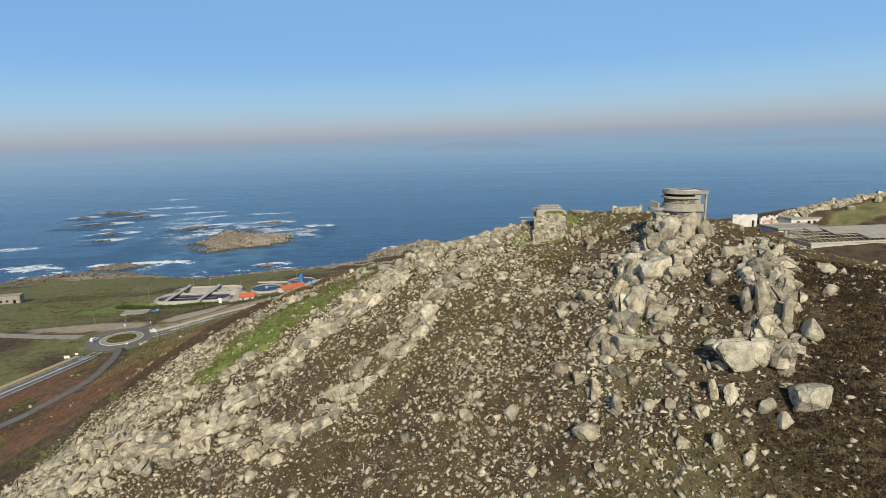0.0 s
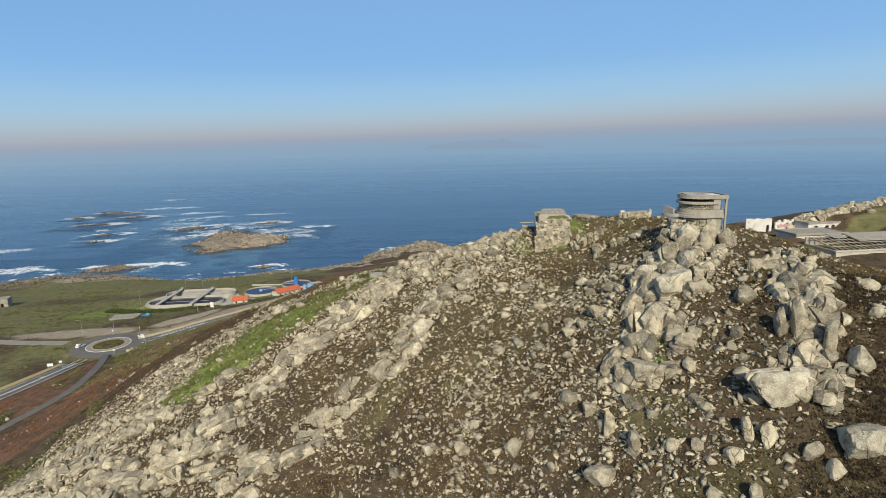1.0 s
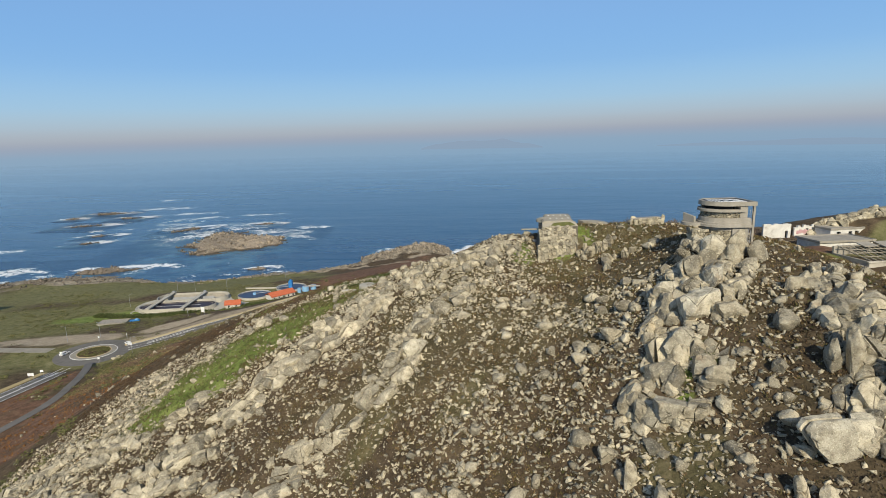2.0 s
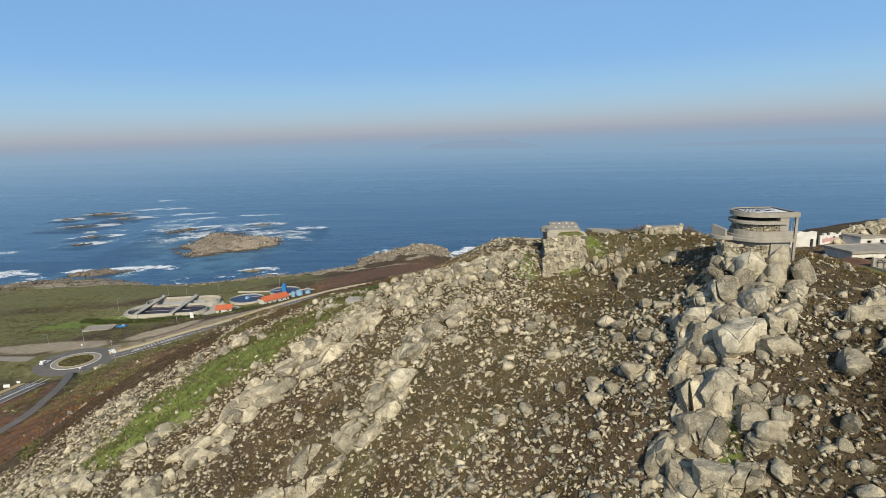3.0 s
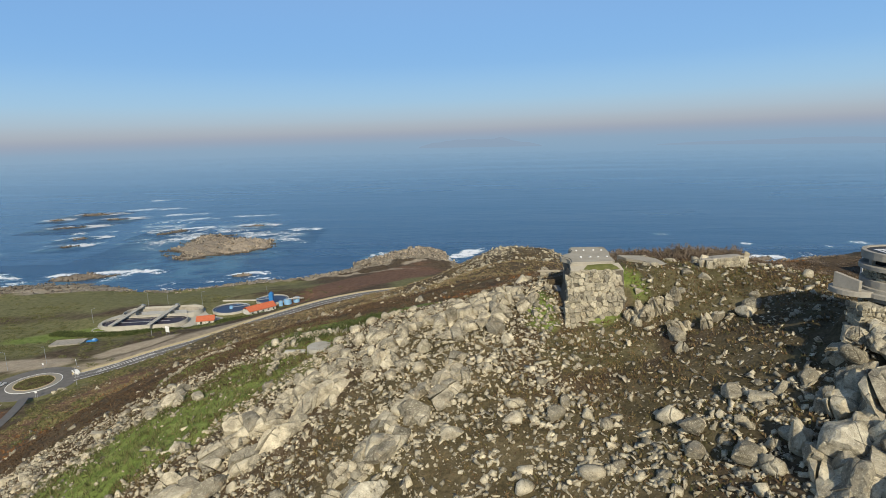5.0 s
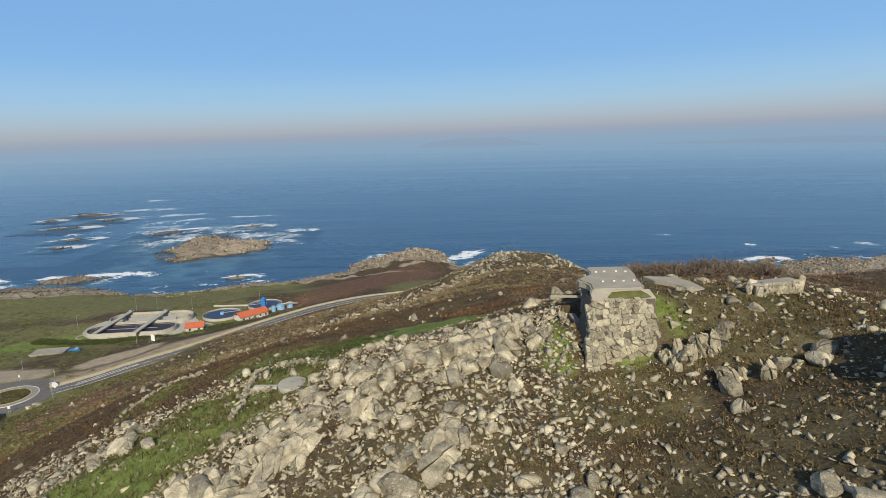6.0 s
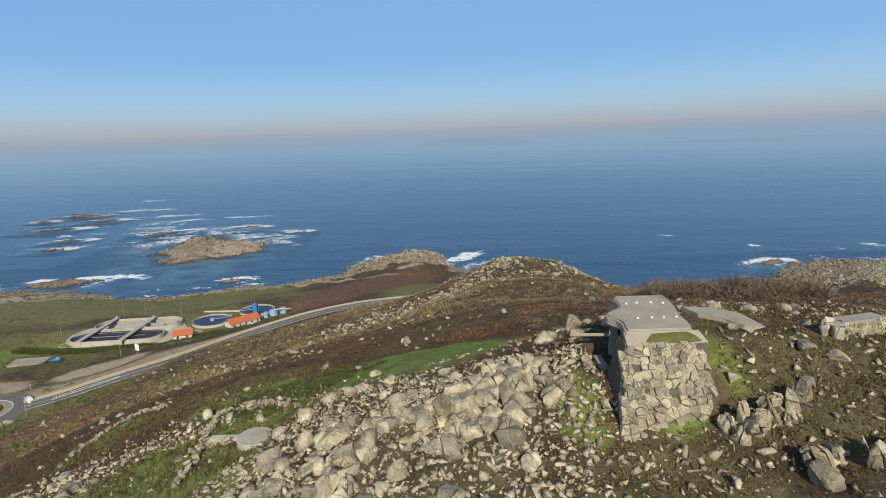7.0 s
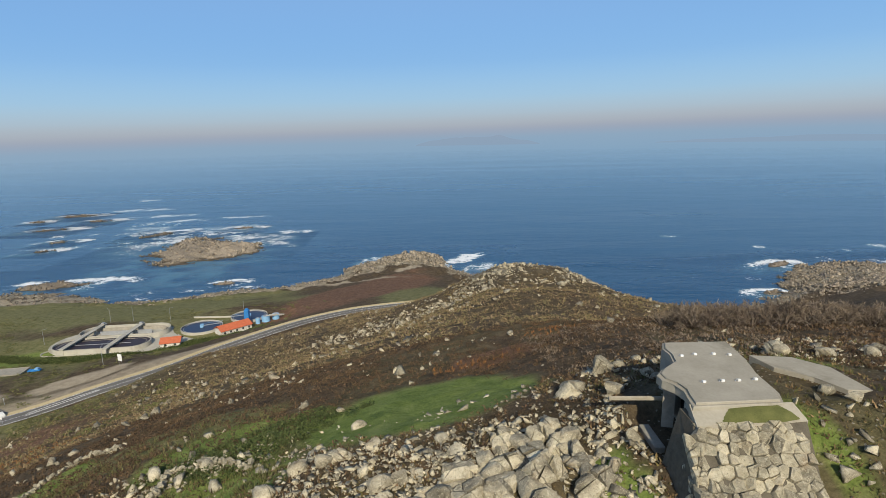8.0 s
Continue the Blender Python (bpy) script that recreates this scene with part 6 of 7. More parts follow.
# Low remains behind the crest.
for x_, y_, long_, turn_ in ((38.6, 114.1, 5.0, 14), (36.3, 113.2, 1.6, 70)):
    low = thing("low_wall", (x_, y_, 114.1), "low ruined stone wall in short turf", "stone wall", "low walls", turn=turn_)
    part("core", box(-long_ / 2, long_ / 2, -0.35, 0.35, -2.0, 1.1, 0.08), MASONRY, low)
    masonry(low, (-long_ / 2, -0.38, -0.6), (1, 0, 0), (0, 0, 1), long_, 1.7, 0.45, np.random.default_rng(int(x_)), 0.22)
    part("capping", box(-long_ / 2 + 0.5, long_ / 2, -0.5, 0.9, 1.1, 1.3, 0.05), CONCRETE, low)
stub = tagged(new("standing_stone", rock_mesh(900, 12, 0.05, 0.3)), "upright pale stone post on the turf", "stone")
stub.matrix_world = pose(41.7, 114.9, 114.7, 0, 4, 20) @ Matrix.Diagonal((0.6, 0.5, 2.3, 1))
stub2 = tagged(new("standing_stone", rock_mesh(901, 12, 0.05, 0.3)), "pale squared stone on the turf", "stone")
stub2.matrix_world = pose(35.8, 113.6, 114.8, 0, 0, 40) @ Matrix.Diagonal((0.8, 0.6, 1.5, 1))

# Round gun platform and the dry walls of small enclosures on the west spur.
platform = thing("gun_platform", (-13.6, 121.6, ground_at(-13.6, 121.6)), "round concrete platform set among boulders", "platform")
part("disc", prism(circle(0, 0, 1.75, 32), -1.2, 0.75, 0.06), PALE_CONCRETE, platform)
part("hub", prism(circle(0, 0, 0.25, 14), 0.75, 0.84), CONCRETE, platform)


def dry_wall(line, high, label, seed):
    """A tumbled wall of single stones along a plan line."""
    rng = np.random.default_rng(seed)
    w = thing("dry_stone_wall", (line[0][0], line[0][1], 0), label, "stone wall", "dry walls")
    for a, b in zip(line, line[1:]):
        a, b = Vector(a), Vector(b)
        k = max(2, int((b - a).length / 0.5))
        for i in range(k):
            for c in range(3):
                p = a.lerp(b, (i + rng.uniform(0.1, 0.9)) / k)
                ob = new("stone", STONES[int(rng.integers(len(STONES)))])
                ob.parent = w
                s = rng.uniform(0.24, 0.42)
                off = rng.normal(0, 0.16, 2)
                ob.matrix_local = pose(p.x - line[0][0] + off[0], p.y - line[0][1] + off[1], ground_at(p.x, p.y) + 0.1 + high * c / 3 * rng.uniform(0.6, 1.1), rng.uniform(0, 40), rng.uniform(0, 40), rng.uniform(0, 360)) @ Matrix.Diagonal((s * 1.2, s, s * 0.8, 1))
    return w


dry_wall([(-19.4, 116.5), (-20.0, 121.5), (-21.5, 128.5), (-22.0, 133.0), (-18.0, 133.6), (-12.6, 130.0)], 0.9, "tumbled dry stone wall round a small enclosure", 51)
dry_wall([(-20.4, 125.0), (-17.0, 124.0)], 0.9, "short cross wall of dry stone", 52)
dry_wall([(-47.0, 141.0), (-46.5, 148.0), (-44.0, 153.0), (-38.0, 152.0)], 0.8, "tumbled dry stone wall round a grassy plot", 53)
step = tagged(new("concrete_step", from_bm("concrete_step", box(-19.6, -16.6, 124.6, 125.4, 97.8, 99.8, 0.05), PALE_CONCRETE)), "pale concrete step in the enclosure", "step")


# ---- sewage works by the shore ----
def oval_tank(cx_, cy_, half, r, turn_, z0, z1, label, drained=False):
    t = thing("aeration_tank", (cx_, cy_, z0), label, "water tank", "aeration tanks", turn=turn_)
    part("wall", ring_wall(stadium(0, 0, half, r - 0.45, 0, 18), stadium(0, 0, half, r, 0, 18), -2.0, z1 - z0), PALE_CONCRETE, t)
    if drained:
        part("floor", prism(stadium(0, 0, half, r - 0.5, 0, 18), -2.2, -1.6), PALE_CONCRETE, t, "pale drained floor")
    else:
        part("water", prism(stadium(0, 0, half, r - 0.5, 0, 18), -1.0, z1 - z0 - 0.75), BASIN_WATER, t, "dark still water")
    part("divider", prism(stadium(0, 0, half - 1.0, 0.15, 0, 8), -1.0, z1 - z0 - 0.55), GREY_STEEL, t)
    part("inner_ring", ring_wall(stadium(0, 0, half + 0.5, r * 0.7 - 0.12, 0, 18), stadium(0, 0, half + 0.5, r * 0.7, 0, 18), -1.0, z1 - z0 - 0.6), CONCRETE, t)
    return t


works = tagged(new("pavement"), "pale concrete yard of the sewage works", "pavement", kind="structure")
part("yard", prism(stadium(-161, 356, 17, 18, 0.1, 12), 27.6, 28.12), PALE_CONCRETE, works)
part("yard", prism(stadium(-114, 377, 14, 13, 0.75, 12), 27.6, 28.16), PALE_CONCRETE, works)
oval_tank(-166.5, 346.5, 14.5, 8.6, 6, 28.0, 30.6, "long oval aeration tank with pale concrete rim")
oval_tank(-165.0, 365.2, 14.0, 8.8, 6, 28.0, 30.8, "long oval aeration tank, drained, with pale walls", True)
apron = thing("low_channel", (-176, 340.5, 28.0), "low curved concrete channel beside the tank", "channel", turn=6)
part("wall", ring_wall(stadium(0, 0, 12, 3.9, 0, 12), stadium(0, 0, 12, 4.3, 0, 12), -1, 0.5), PALE_CONCRETE, apron)
for x_ in (-181.0, -160.0):
    bridge = thing("tank_bridge", (x_, 355.5, 30.8), "grey steel walkway across both tanks", "bridge", "tank bridges", turn=2)
    part("deck", box(-1.35, 1.35, -19.5, 19.0, 0.5, 0.7, 0.02), PALE_CONCRETE, bridge)
    for s in (-0.9, 0.9):
        part("girder", box(s - 0.08, s + 0.08, -19.5, 19.0, -0.1, 0.5, 0.0), PALE_CONCRETE, bridge)
        part("handrail", rod((s * 1.4, -19.5, 1.6), (s * 1.4, 19.0, 1.6), 0.04, 5), GREY_STEEL, bridge)
    for y_ in (-19, -9.5, 0, 9.3, 18.6):
        part("pier", box(-0.7, 0.7, y_ - 0.4, y_ + 0.4, -3.4, 0.25, 0.0), PALE_CONCRETE, bridge)
    part("motor", box(-0.8, 0.8, 16.5, 18.0, 0.7, 1.5, 0.1), GREY_STEEL, bridge, "grey rotor housing")


def clarifier(cx_, cy_, r, z0, label, turn_):
    c = thing("clarifier", (cx_, cy_, z0), label, "water tank", "round clarifiers", turn=turn_)
    part("wall", ring_wall(circle(0, 0, r - 0.35, 44), circle(0, 0, r, 44), -1.5, 1.5), PALE_CONCRETE, c)
    part("weir", ring_wall(circle(0, 0, r - 1.5, 44), circle(0, 0, r - 1.3, 44), -0.5, 1.2), GREY_STEEL, c)
    part("water", prism(circle(0, 0, r - 0.36, 44), -1.0, 1.0), CLARIFIER_WATER, c, "dark blue water")
    part("scraper_bridge", box(-0.5, r, -0.45, 0.45, 1.7, 1.95, 0.0), GREY_STEEL, c)
    part("rail", rod((-0.5, 0.45, 2.8), (r, 0.45, 2.8), 0.05, 5), LIGHT_BLUE, c)
    part("hub", prism(circle(0, 0, 1.1, 18), 0.9, 2.3), LIGHT_BLUE, c)
    return c


CLARIFIER_WATER = plain_material("clarifier_water", (0.02, 0.03, 0.06), (0.03, 0.042, 0.085), 0.2, 0.3, 0.1, 0.02, spec=0.2)
clarifier(-126.5, 371.0, 10.8, 28.2, "round clarifier with dark water and a scraper bridge", 25)
clarifier(-106.5, 389.0, 10.2, 28.2, "round clarifier behind the tiled shed", 200)


def tiled_house(name, x_, y_, z_, long, deep, high, turn_, label):
    h = thing(name, (x_, y_, z_), label, "building", turn=turn_)
    part("wall", box(-long / 2, long / 2, -deep / 2, deep / 2, -1.0, high, 0.03), WHITE_WALL, h)
    over, rise = 0.5, deep * 0.24
    roof = bmesh.new()
    pts = [(-deep / 2 - over, high - 0.15), (0, high + rise), (deep / 2 + over, high - 0.15), (deep / 2 + over, high + 0.05), (0, high + rise + 0.22), (-deep / 2 - over, high + 0.05)]
    ends = [[roof.verts.new((s, y__, z__)) for y__, z__ in pts] for s in (-long / 2 - over, long / 2 + over)]
    for i in range(6):
        j = (i + 1) % 6
        roof.faces.new((ends[0][i], ends[0][j], ends[1][j], ends[1][i]))
    roof.faces.new(ends[0]), roof.faces.new(ends[1][::-1])
    part("roof", roof, RED_TILE, h, "orange-red tiled roof")
    for s in (-1, 1):
        part("gable", prism([(-0.1, -deep / 2 + 0.1), (0.1, -deep / 2 + 0.1), (0.1, deep / 2 - 0.1), (-0.1, deep / 2 - 0.1)], high - 0.1, high + 0.02), WHITE_WALL, h).location.x = s * (long / 2 - 0.12)
    k = max(2, int(long / 3.2))
    for i in range(k):
        xw = -long / 2 + (i + 0.5) * long / k
        win = part("window", box(xw - 0.55, xw + 0.55, -deep / 2 - 0.04, -deep / 2 + 0.02, 1.0, 2.2, 0.0), GREY_STEEL, h)
        part("pane", box(xw - 0.45, xw + 0.45, -deep / 2 - 0.055, -deep / 2 - 0.042, 1.1, 2.1, 0.0), DARK, win)
    return h


tiled_house("shed", -132.0, 347.5, 28.1, 9.0, 7.5, 2.6, 14, "small white shed with an orange tiled roof")
tiled_house("shed", -107.5, 366.5, 28.2, 17.0, 8.5, 2.8, 46, "long white shed with an orange tiled roof")
silo = thing("blue_silo", (-102.5, 374.5, 28.2), "tall bright blue steel silo", "silo")
part("shell", box(-1.3, 1.3, -1.3, 1.3, 1.2, 9.4, 0.25), BLUE_STEEL, silo)
for sx_, sy_ in ((-1, -1), (-1, 1), (1, -1), (1, 1)):
    part("leg", box(sx_ - 0.12, sx_ + 0.12, sy_ - 0.12, sy_ + 0.12, 0, 1.3, 0.0), BLUE_STEEL, silo)
part("hood", prism(circle(0, 0, 0.8, 14), 9.4, 10.1), BLUE_STEEL, silo)
for x_, y_, r_ in ((-94.5, 381.5, 2.4), (-90.0, 385.5, 2.0), (-97.8, 377.6, 1.3)):
    tank = thing("blue_tank", (x_, y_, 28.2), "pale blue steel tank beside the clarifier", "water tank", "blue tanks")
    part("shell", prism(circle(0, 0, r_, 22), 0, 3.2, 0.15), LIGHT_BLUE, tank)
    part("lid", prism(circle(0, 0, r_ * 0.55, 18), 3.2, 3.6), GREY_STEEL, tank)
for i in range(3):
    pipe = tagged(new("pipe", from_bm("pipe", rod((-93 + i * 1.2, 379 + i, 32.4), (-88 + i, 386 + i, 30.0), 0.32, 8), WHITE_WALL)), "white slanting pipe over the tanks", "pipe", "slanting pipes")
parapet = tagged(new("low_wall", from_bm("low_wall", box(-139, -112, 389.0, 389.6, 27.8, 29.2, 0.05), PALE_CONCRETE)), "long low pale wall behind the clarifier", "wall")

# ---- beside the road ----
house = flat_house("roadside_ruin", (-300.0, 348.0), 13.0, 8.0, 26.6, 31.4, 22, ((1.5, 3.0, 1.2, 2.6), (5.0, 6.5, 1.2, 2.6), (9.0, 10.5, 0.0, 2.4)), "two-level pale roofless house near the shore", CONCRETE, 0.1)
flat_house("stable", (-188.5, 300.5), 14.0, 7.0, 32.6, 33.7, 8, ((3.0, 5.0, 0.0, 0.8), (10.0, 12.0, 0.0, 0.8)), "low shed with a broad pale roof", PALE_CONCRETE)


def pole_lamp(x_, y_, z_, high, label, arm=1.4):
    p = thing("street_lamp", (x_, y_, z_), label, "street lamp", "street lamps")
    part("pole", rod((0, 0, -0.4), (0, 0, high), 0.1, 8, None, 0.06), GREY_STEEL, p)
    part("arm", rod((0, 0, high), (arm, 0, high + 0.25), 0.05, 6), GREY_STEEL, p)
    part("lamp_head", box(arm - 0.1, arm + 0.6, -0.14, 0.14, high + 0.2, high + 0.34, 0.03), GREY_STEEL, p)
    return p


lamp = pole_lamp(-136.5, 243.0, 39.2, 8.0, "tall grey street lamp by the roundabout")
for x_, y_, z_ in ((-178, 262, 38.0), (-166, 268, 38.2), (-141, 306, 36.4), (-112, 396, 28.2), (-150, 384, 28.2), (-185, 385, 28.0), (-200, 352, 28.0), (-176, 392, 27)):
    copy_thing(lamp, pose(x_, y_, z_, 0, 0, (x_ * 7) % 360))


def road_sign(x_, y_, z_, w, h, high, label, turn_=0, material=WHITE_PAINT):
    s = thing("road_sign", (x_, y_, z_), label, "sign", "road signs", turn=turn_)
    for o in (-w * 0.35, w * 0.35):
        part("post", rod((o, 0, -0.3), (o, 0, high), 0.06, 6), GREY_STEEL, s)
    part("board", box(-w / 2, w / 2, -0.09, -0.03, high - h, high, 0.02), material, s)
    return s


road_sign(-130.0, 300.5, 38.3, 2.6, 3.0, 4.6, "large white information board by the road", -25)
road_sign(-159.3, 214.0, 41.6, 2.2, 1.2, 2.4, "white direction sign on the traffic island", 10)
road_sign(-156.8, 216.5, 41.5, 1.2, 0.8, 2.6, "small white sign on the traffic island", 10)
for x_, y_ in ((-147, 236), (-168, 243), (-152, 266), (-142, 252), (-163, 262)):
    road_sign(x_, y_, 38.5, 0.8, 0.8, 2.6, "small round-edged white traffic sign", (x_ * 13) % 90 - 45)
isle = tagged(new("traffic_island"), "white-edged traffic island in the road", "traffic island", kind="structure")
for line in ([(-137.5, 256.2, 39.0), (-128.5, 265.8, 39.55), (-122.0, 273.0, 39.95)], [(-138.0, 258.2, 39.0), (-129.4, 267.0, 39.55), (-122.4, 273.6, 39.95)],
             [(-157.9, 229.5, 39.15), (-158.3, 219.0, 39.9), (-158.0, 206.0, 41.4)], [(-154.8, 229.5, 39.15), (-156.2, 219.0, 39.9), (-157.4, 206.0, 41.4)]):
    part("painted_edge", ribbon(line, 0.14, -0.14, 0.07, 0.03), WHITE_PAINT, isle)
for x_, y_, r_ in ((-139.5, 239.5, 1.6), (-141.5, 238.0, 1.0)):
    b_ = tagged(new("boulder", BOULDERS[3]), "pale boulder beside the roundabout", "boulder", "roadside boulders")
    b_.matrix_world = pose(x_, y_, 39.4, 0, 0, 30) @ Matrix.Diagonal((r_ * 1.3, r_, r_, 1))


def car(x_, y_, z_, turn_, paint, label):
    c = thing("car", (x_, y_, z_), label, "car", "cars", turn=turn_)
    body = bmesh.new()
    side = [(-2.1, 0.32), (2.05, 0.32), (2.12, 0.7), (1.95, 0.86), (1.0, 0.95), (0.45, 1.42), (-1.2, 1.46), (-1.95, 0.98), (-2.12, 0.85)]
    l_, r_ = ([body.verts.new((px, s * (0.86 if pz < 1.2 else 0.66), pz)) for px, pz in side] for s in (1, -1))
    for i in range(len(side)):
        j = (i + 1) % len(side)
        body.faces.new((l_[i], l_[j], r_[j], r_[i]))
    body.faces.new(l_), body.faces.new(r_[::-1])
    part("body", body, paint, c)
    part("windscreen", prism([(0.52, -0.62), (0.98, -0.7), (0.98, 0.7), (0.52, 0.62)], 0.98, 1.36), DARK, c)
    part("side_glass", box(-1.3, 0.4, -0.8, 0.8, 1.0, 1.36, 0.05), DARK, c)
    for wx_ in (-1.3, 1.3):
        for s in (-0.84, 0.84):
            wheel = part("wheel", rod((wx_, s - 0.1, 0.32), (wx_, s + 0.1, 0.32), 0.32, 14), BLACK_PAINT, c)
            part("rim", rod((wx_, s - 0.11, 0.32), (wx_, s + 0.11, 0.32), 0.18, 10), GREY_STEEL, wheel)
    return c


car(-146.6, 257.5, 38.56, 140, WHITE_PAINT, "small white car on the roundabout")
car(-168.5, 246.0, 38.56, 80, WHITE_PAINT, "white car that leaves the roundabout")
lorry = thing("pickup", (-171.0, 306.0, ground_at(-171, 306)), "blue pickup parked by the hedge", "car", turn=12)
part("body", box(-2.4, 2.4, -0.9, 0.9, 0.5, 1.2, 0.1), BLUE_STEEL, lorry)
part("cab", box(0.3, 1.8, -0.85, 0.85, 1.2, 1.85, 0.15), LIGHT_BLUE, lorry)
for wx_ in (-1.5, 1.5):
    for s in (-0.9, 0.9):
        part("wheel", rod((wx_, s - 0.12, 0.4), (wx_, s + 0.12, 0.4), 0.4, 12), BLACK_PAINT, lorry)

# ---- plants ----
def tuft_shape(seed, blades, lean, width, fan=1.0):
    """A tuft of bent blades about one metre high."""
    rng = np.random.default_rng(seed)
    v, f = [], []
    for i in range(blades):
        a = rng.uniform(0, math.tau)
        r0 = rng.uniform(0, 0.35) * fan
        root = np.array([r0 * math.cos(a), r0 * math.sin(a), -0.1])
        out_ = np.array([math.cos(a), math.sin(a), 0]) * rng.uniform(0.1, lean)
        tip = root + out_ + np.array([0, 0, rng.uniform(0.55, 1.1)])
        side = np.array([-math.sin(a + 0.6), math.cos(a + 0.6), 0]) * width
        k = len(v)
        mid = root * 0.45 + tip * 0.55 + np.array([0, 0, 0.08])
        v += [root - side, root + side, mid + side * 0.7, mid - side * 0.7, tip]
        f += [(k, k + 1, k + 2), (k, k + 2, k + 3), (k + 3, k + 2, k + 4)]
    return np.array(v), np.array(f)


def bush_shape(seed, leaves, size):
    """A dome of loose leaf sprays, about one metre in radius."""
    rng = np.random.default_rng(seed)
    v, f = [], []
    for i in range(leaves):
        d = rng.normal(size=3)
        d /= np.linalg.norm(d)
        d[2] = abs(d[2])
        p = d * rng.uniform(0.45, 1.0) * np.array([1, 1, 0.8])
        a, b = rng.normal(size=3), rng.normal(size=3)
        k = len(v)
        s = size * rng.uniform(0.6, 1.4)
        v += [p, p + a / np.linalg.norm(a) * s, p + b / np.linalg.norm(b) * s]
        f.append((k, k + 1, k + 2))
    return np.array(v), np.array(f)


plants_rng = np.random.default_rng(99)
TUFTS = [tuft_shape(800 + i, 12, 0.55, 0.05) for i in range(6)]
LOW_TUFTS = [tuft_shape(820 + i, 9, 0.9, 0.06, 1.6) for i in range(6)]


def cushion_shape(seed, twigs):
    """A low cushion of single upright twigs."""
    rng = np.random.default_rng(seed)
    v, f = [], []
    for i in range(twigs):
        a, r0 = rng.uniform(0, math.tau), 0.75 * math.sqrt(rng.uniform())
        root = np.array([r0 * math.cos(a), r0 * math.sin(a), -0.1])
        tip = root * 1.35 + np.array([*rng.normal(0, 0.18, 2), rng.uniform(0.45, 1.0) * (1.1 - r0)])
        b = rng.uniform(0, math.tau)
        side = np.array([math.cos(b), math.sin(b), 0]) * 0.12
        v += [root - side, root + side, tip]
        f.append((3 * i, 3 * i + 1, 3 * i + 2))
    return np.array(v), np.array(f)


CUSHIONS = [cushion_shape(830 + i, 12) for i in range(6)]
BUSHES = [bush_shape(840 + i, 46, 0.34) for i in range(6)]
LEAFY = [bush_shape(850 + i, 90, 0.22) for i in range(6)]


def clear_of_roads(x, y):
    k = ease(along(x, y, MAIN_ROAD)[0], 7.0, 8.5) * ease(along(x, y, SIDE_TRACK)[0], 2.6, 3.2) * ease(along(x, y, BEACH_LANE)[0], 3.2, 4.0) * ease(np.hypot(x - CIRCUS[0], y - CIRCUS[1]), 18, 19)
    works_ = 1 - ease(np.abs((x + 160) / 50) ** 4 + np.abs((y - 360) / 29) ** 4, 0.9, 1.1)
    works2 = 1 - ease(np.hypot((x + 112) / 27, (y - 378) / 24), 0.9, 1.05)
    return k * (1 - works_) * (1 - works2)


def planted(name, label, category, shapes, material, count, region, keep, low, high, tilt=0.2, squash=(1, 1, 1)):
    x, y, z = strewn(count, *region, keep, plants_rng)
    s = plants_rng.uniform(low, high, len(x))[:, None] * plants_rng.uniform(0.75, 1.25, (len(x), 3)) * np.array(squash)
    return tagged(scatter(name, shapes, np.stack([x, y, z - 0.03], -1), s, plants_rng, material, tilt), label, category, kind="stuff")


def bare_share(x, y):
    b = np.zeros_like(x)
    for g in BARE_PATCHES:
        b = np.maximum(b, blob(x, y, *g))
    return b


def heath_near(x, y, z):
    lumps = ease(fbm(x, y, 9, 4, 161), 0.34, 0.6)
    east = ease(x - (y - 46) * 0.35, 24, 34)
    return np.clip(0.4 + 0.6 * lumps + 0.9 * east, 0, 1) * (1 - 0.7 * rib_share(x, y)) * (1 - blob(x, y, -30, 113.8, 22, 7.6, 0.69, 0.25, 7)) * (1 - 0.9 * blob(x, y, 74, 112, 24, 22, 0, 0.2, 8)) * ease(z, 50, 62) * (1 - blob(x, y, 3.0, 137.0, 12.7, 10.7, 0.1, 0.14, 6)) * (1 - 0.8 * ease(y + 0.2 * np.abs(x), 117, 123))


planted("dry_heath", "dry brown heather between the stones", "shrubs", CUSHIONS, SLOPE_HEATH, 95000, (-80, 70, 36, 136), heath_near, 0.24, 0.6, 0.25, (1.2, 1.2, 0.95))
planted("gorse", "green gorse in the hollow of the slope", "shrubs", LOW_TUFTS, GORSE, 14000, (-64, 0, 90, 150), lambda x, y, z: np.maximum(0.7 * blob(x, y, -30.5, 114, 26, 9.2, 0.69, 0.3, 6), 0.25 * blob(x, y, -32, 142, 16, 5, 0.3, 0.5, 6)), 0.3, 0.7)
planted("gorse_bushes", "dark green gorse bushes below the turf field", "shrubs", LEAFY, DARK_GORSE, 1500, (-30, 2, 126, 150), lambda x, y, z: 0.85 * blob(x, y, -14, 136.5, 10, 5.0, 0.5, 0.5, 5) + 0.5 * blob(x, y, -27, 118, 9, 4, 0.69, 0.5, 5), 0.4, 0.9, 0.2, (1.3, 1.3, 0.8))
planted("green_tufts", "scattered green tufts among the stones", "grass", LOW_TUFTS, GRASS, 30000, (-70, 60, 36, 136), lambda x, y, z: np.clip(ease(fbm(x, y, 11, 4, 171), 0.54, 0.68) * 0.7 + 0.9 * ease(fbm(x, y, 6, 3, 173), 0.42, 0.58) * (1 - ease(y, 50, 60)), 0, 1), 0.16, 0.36)


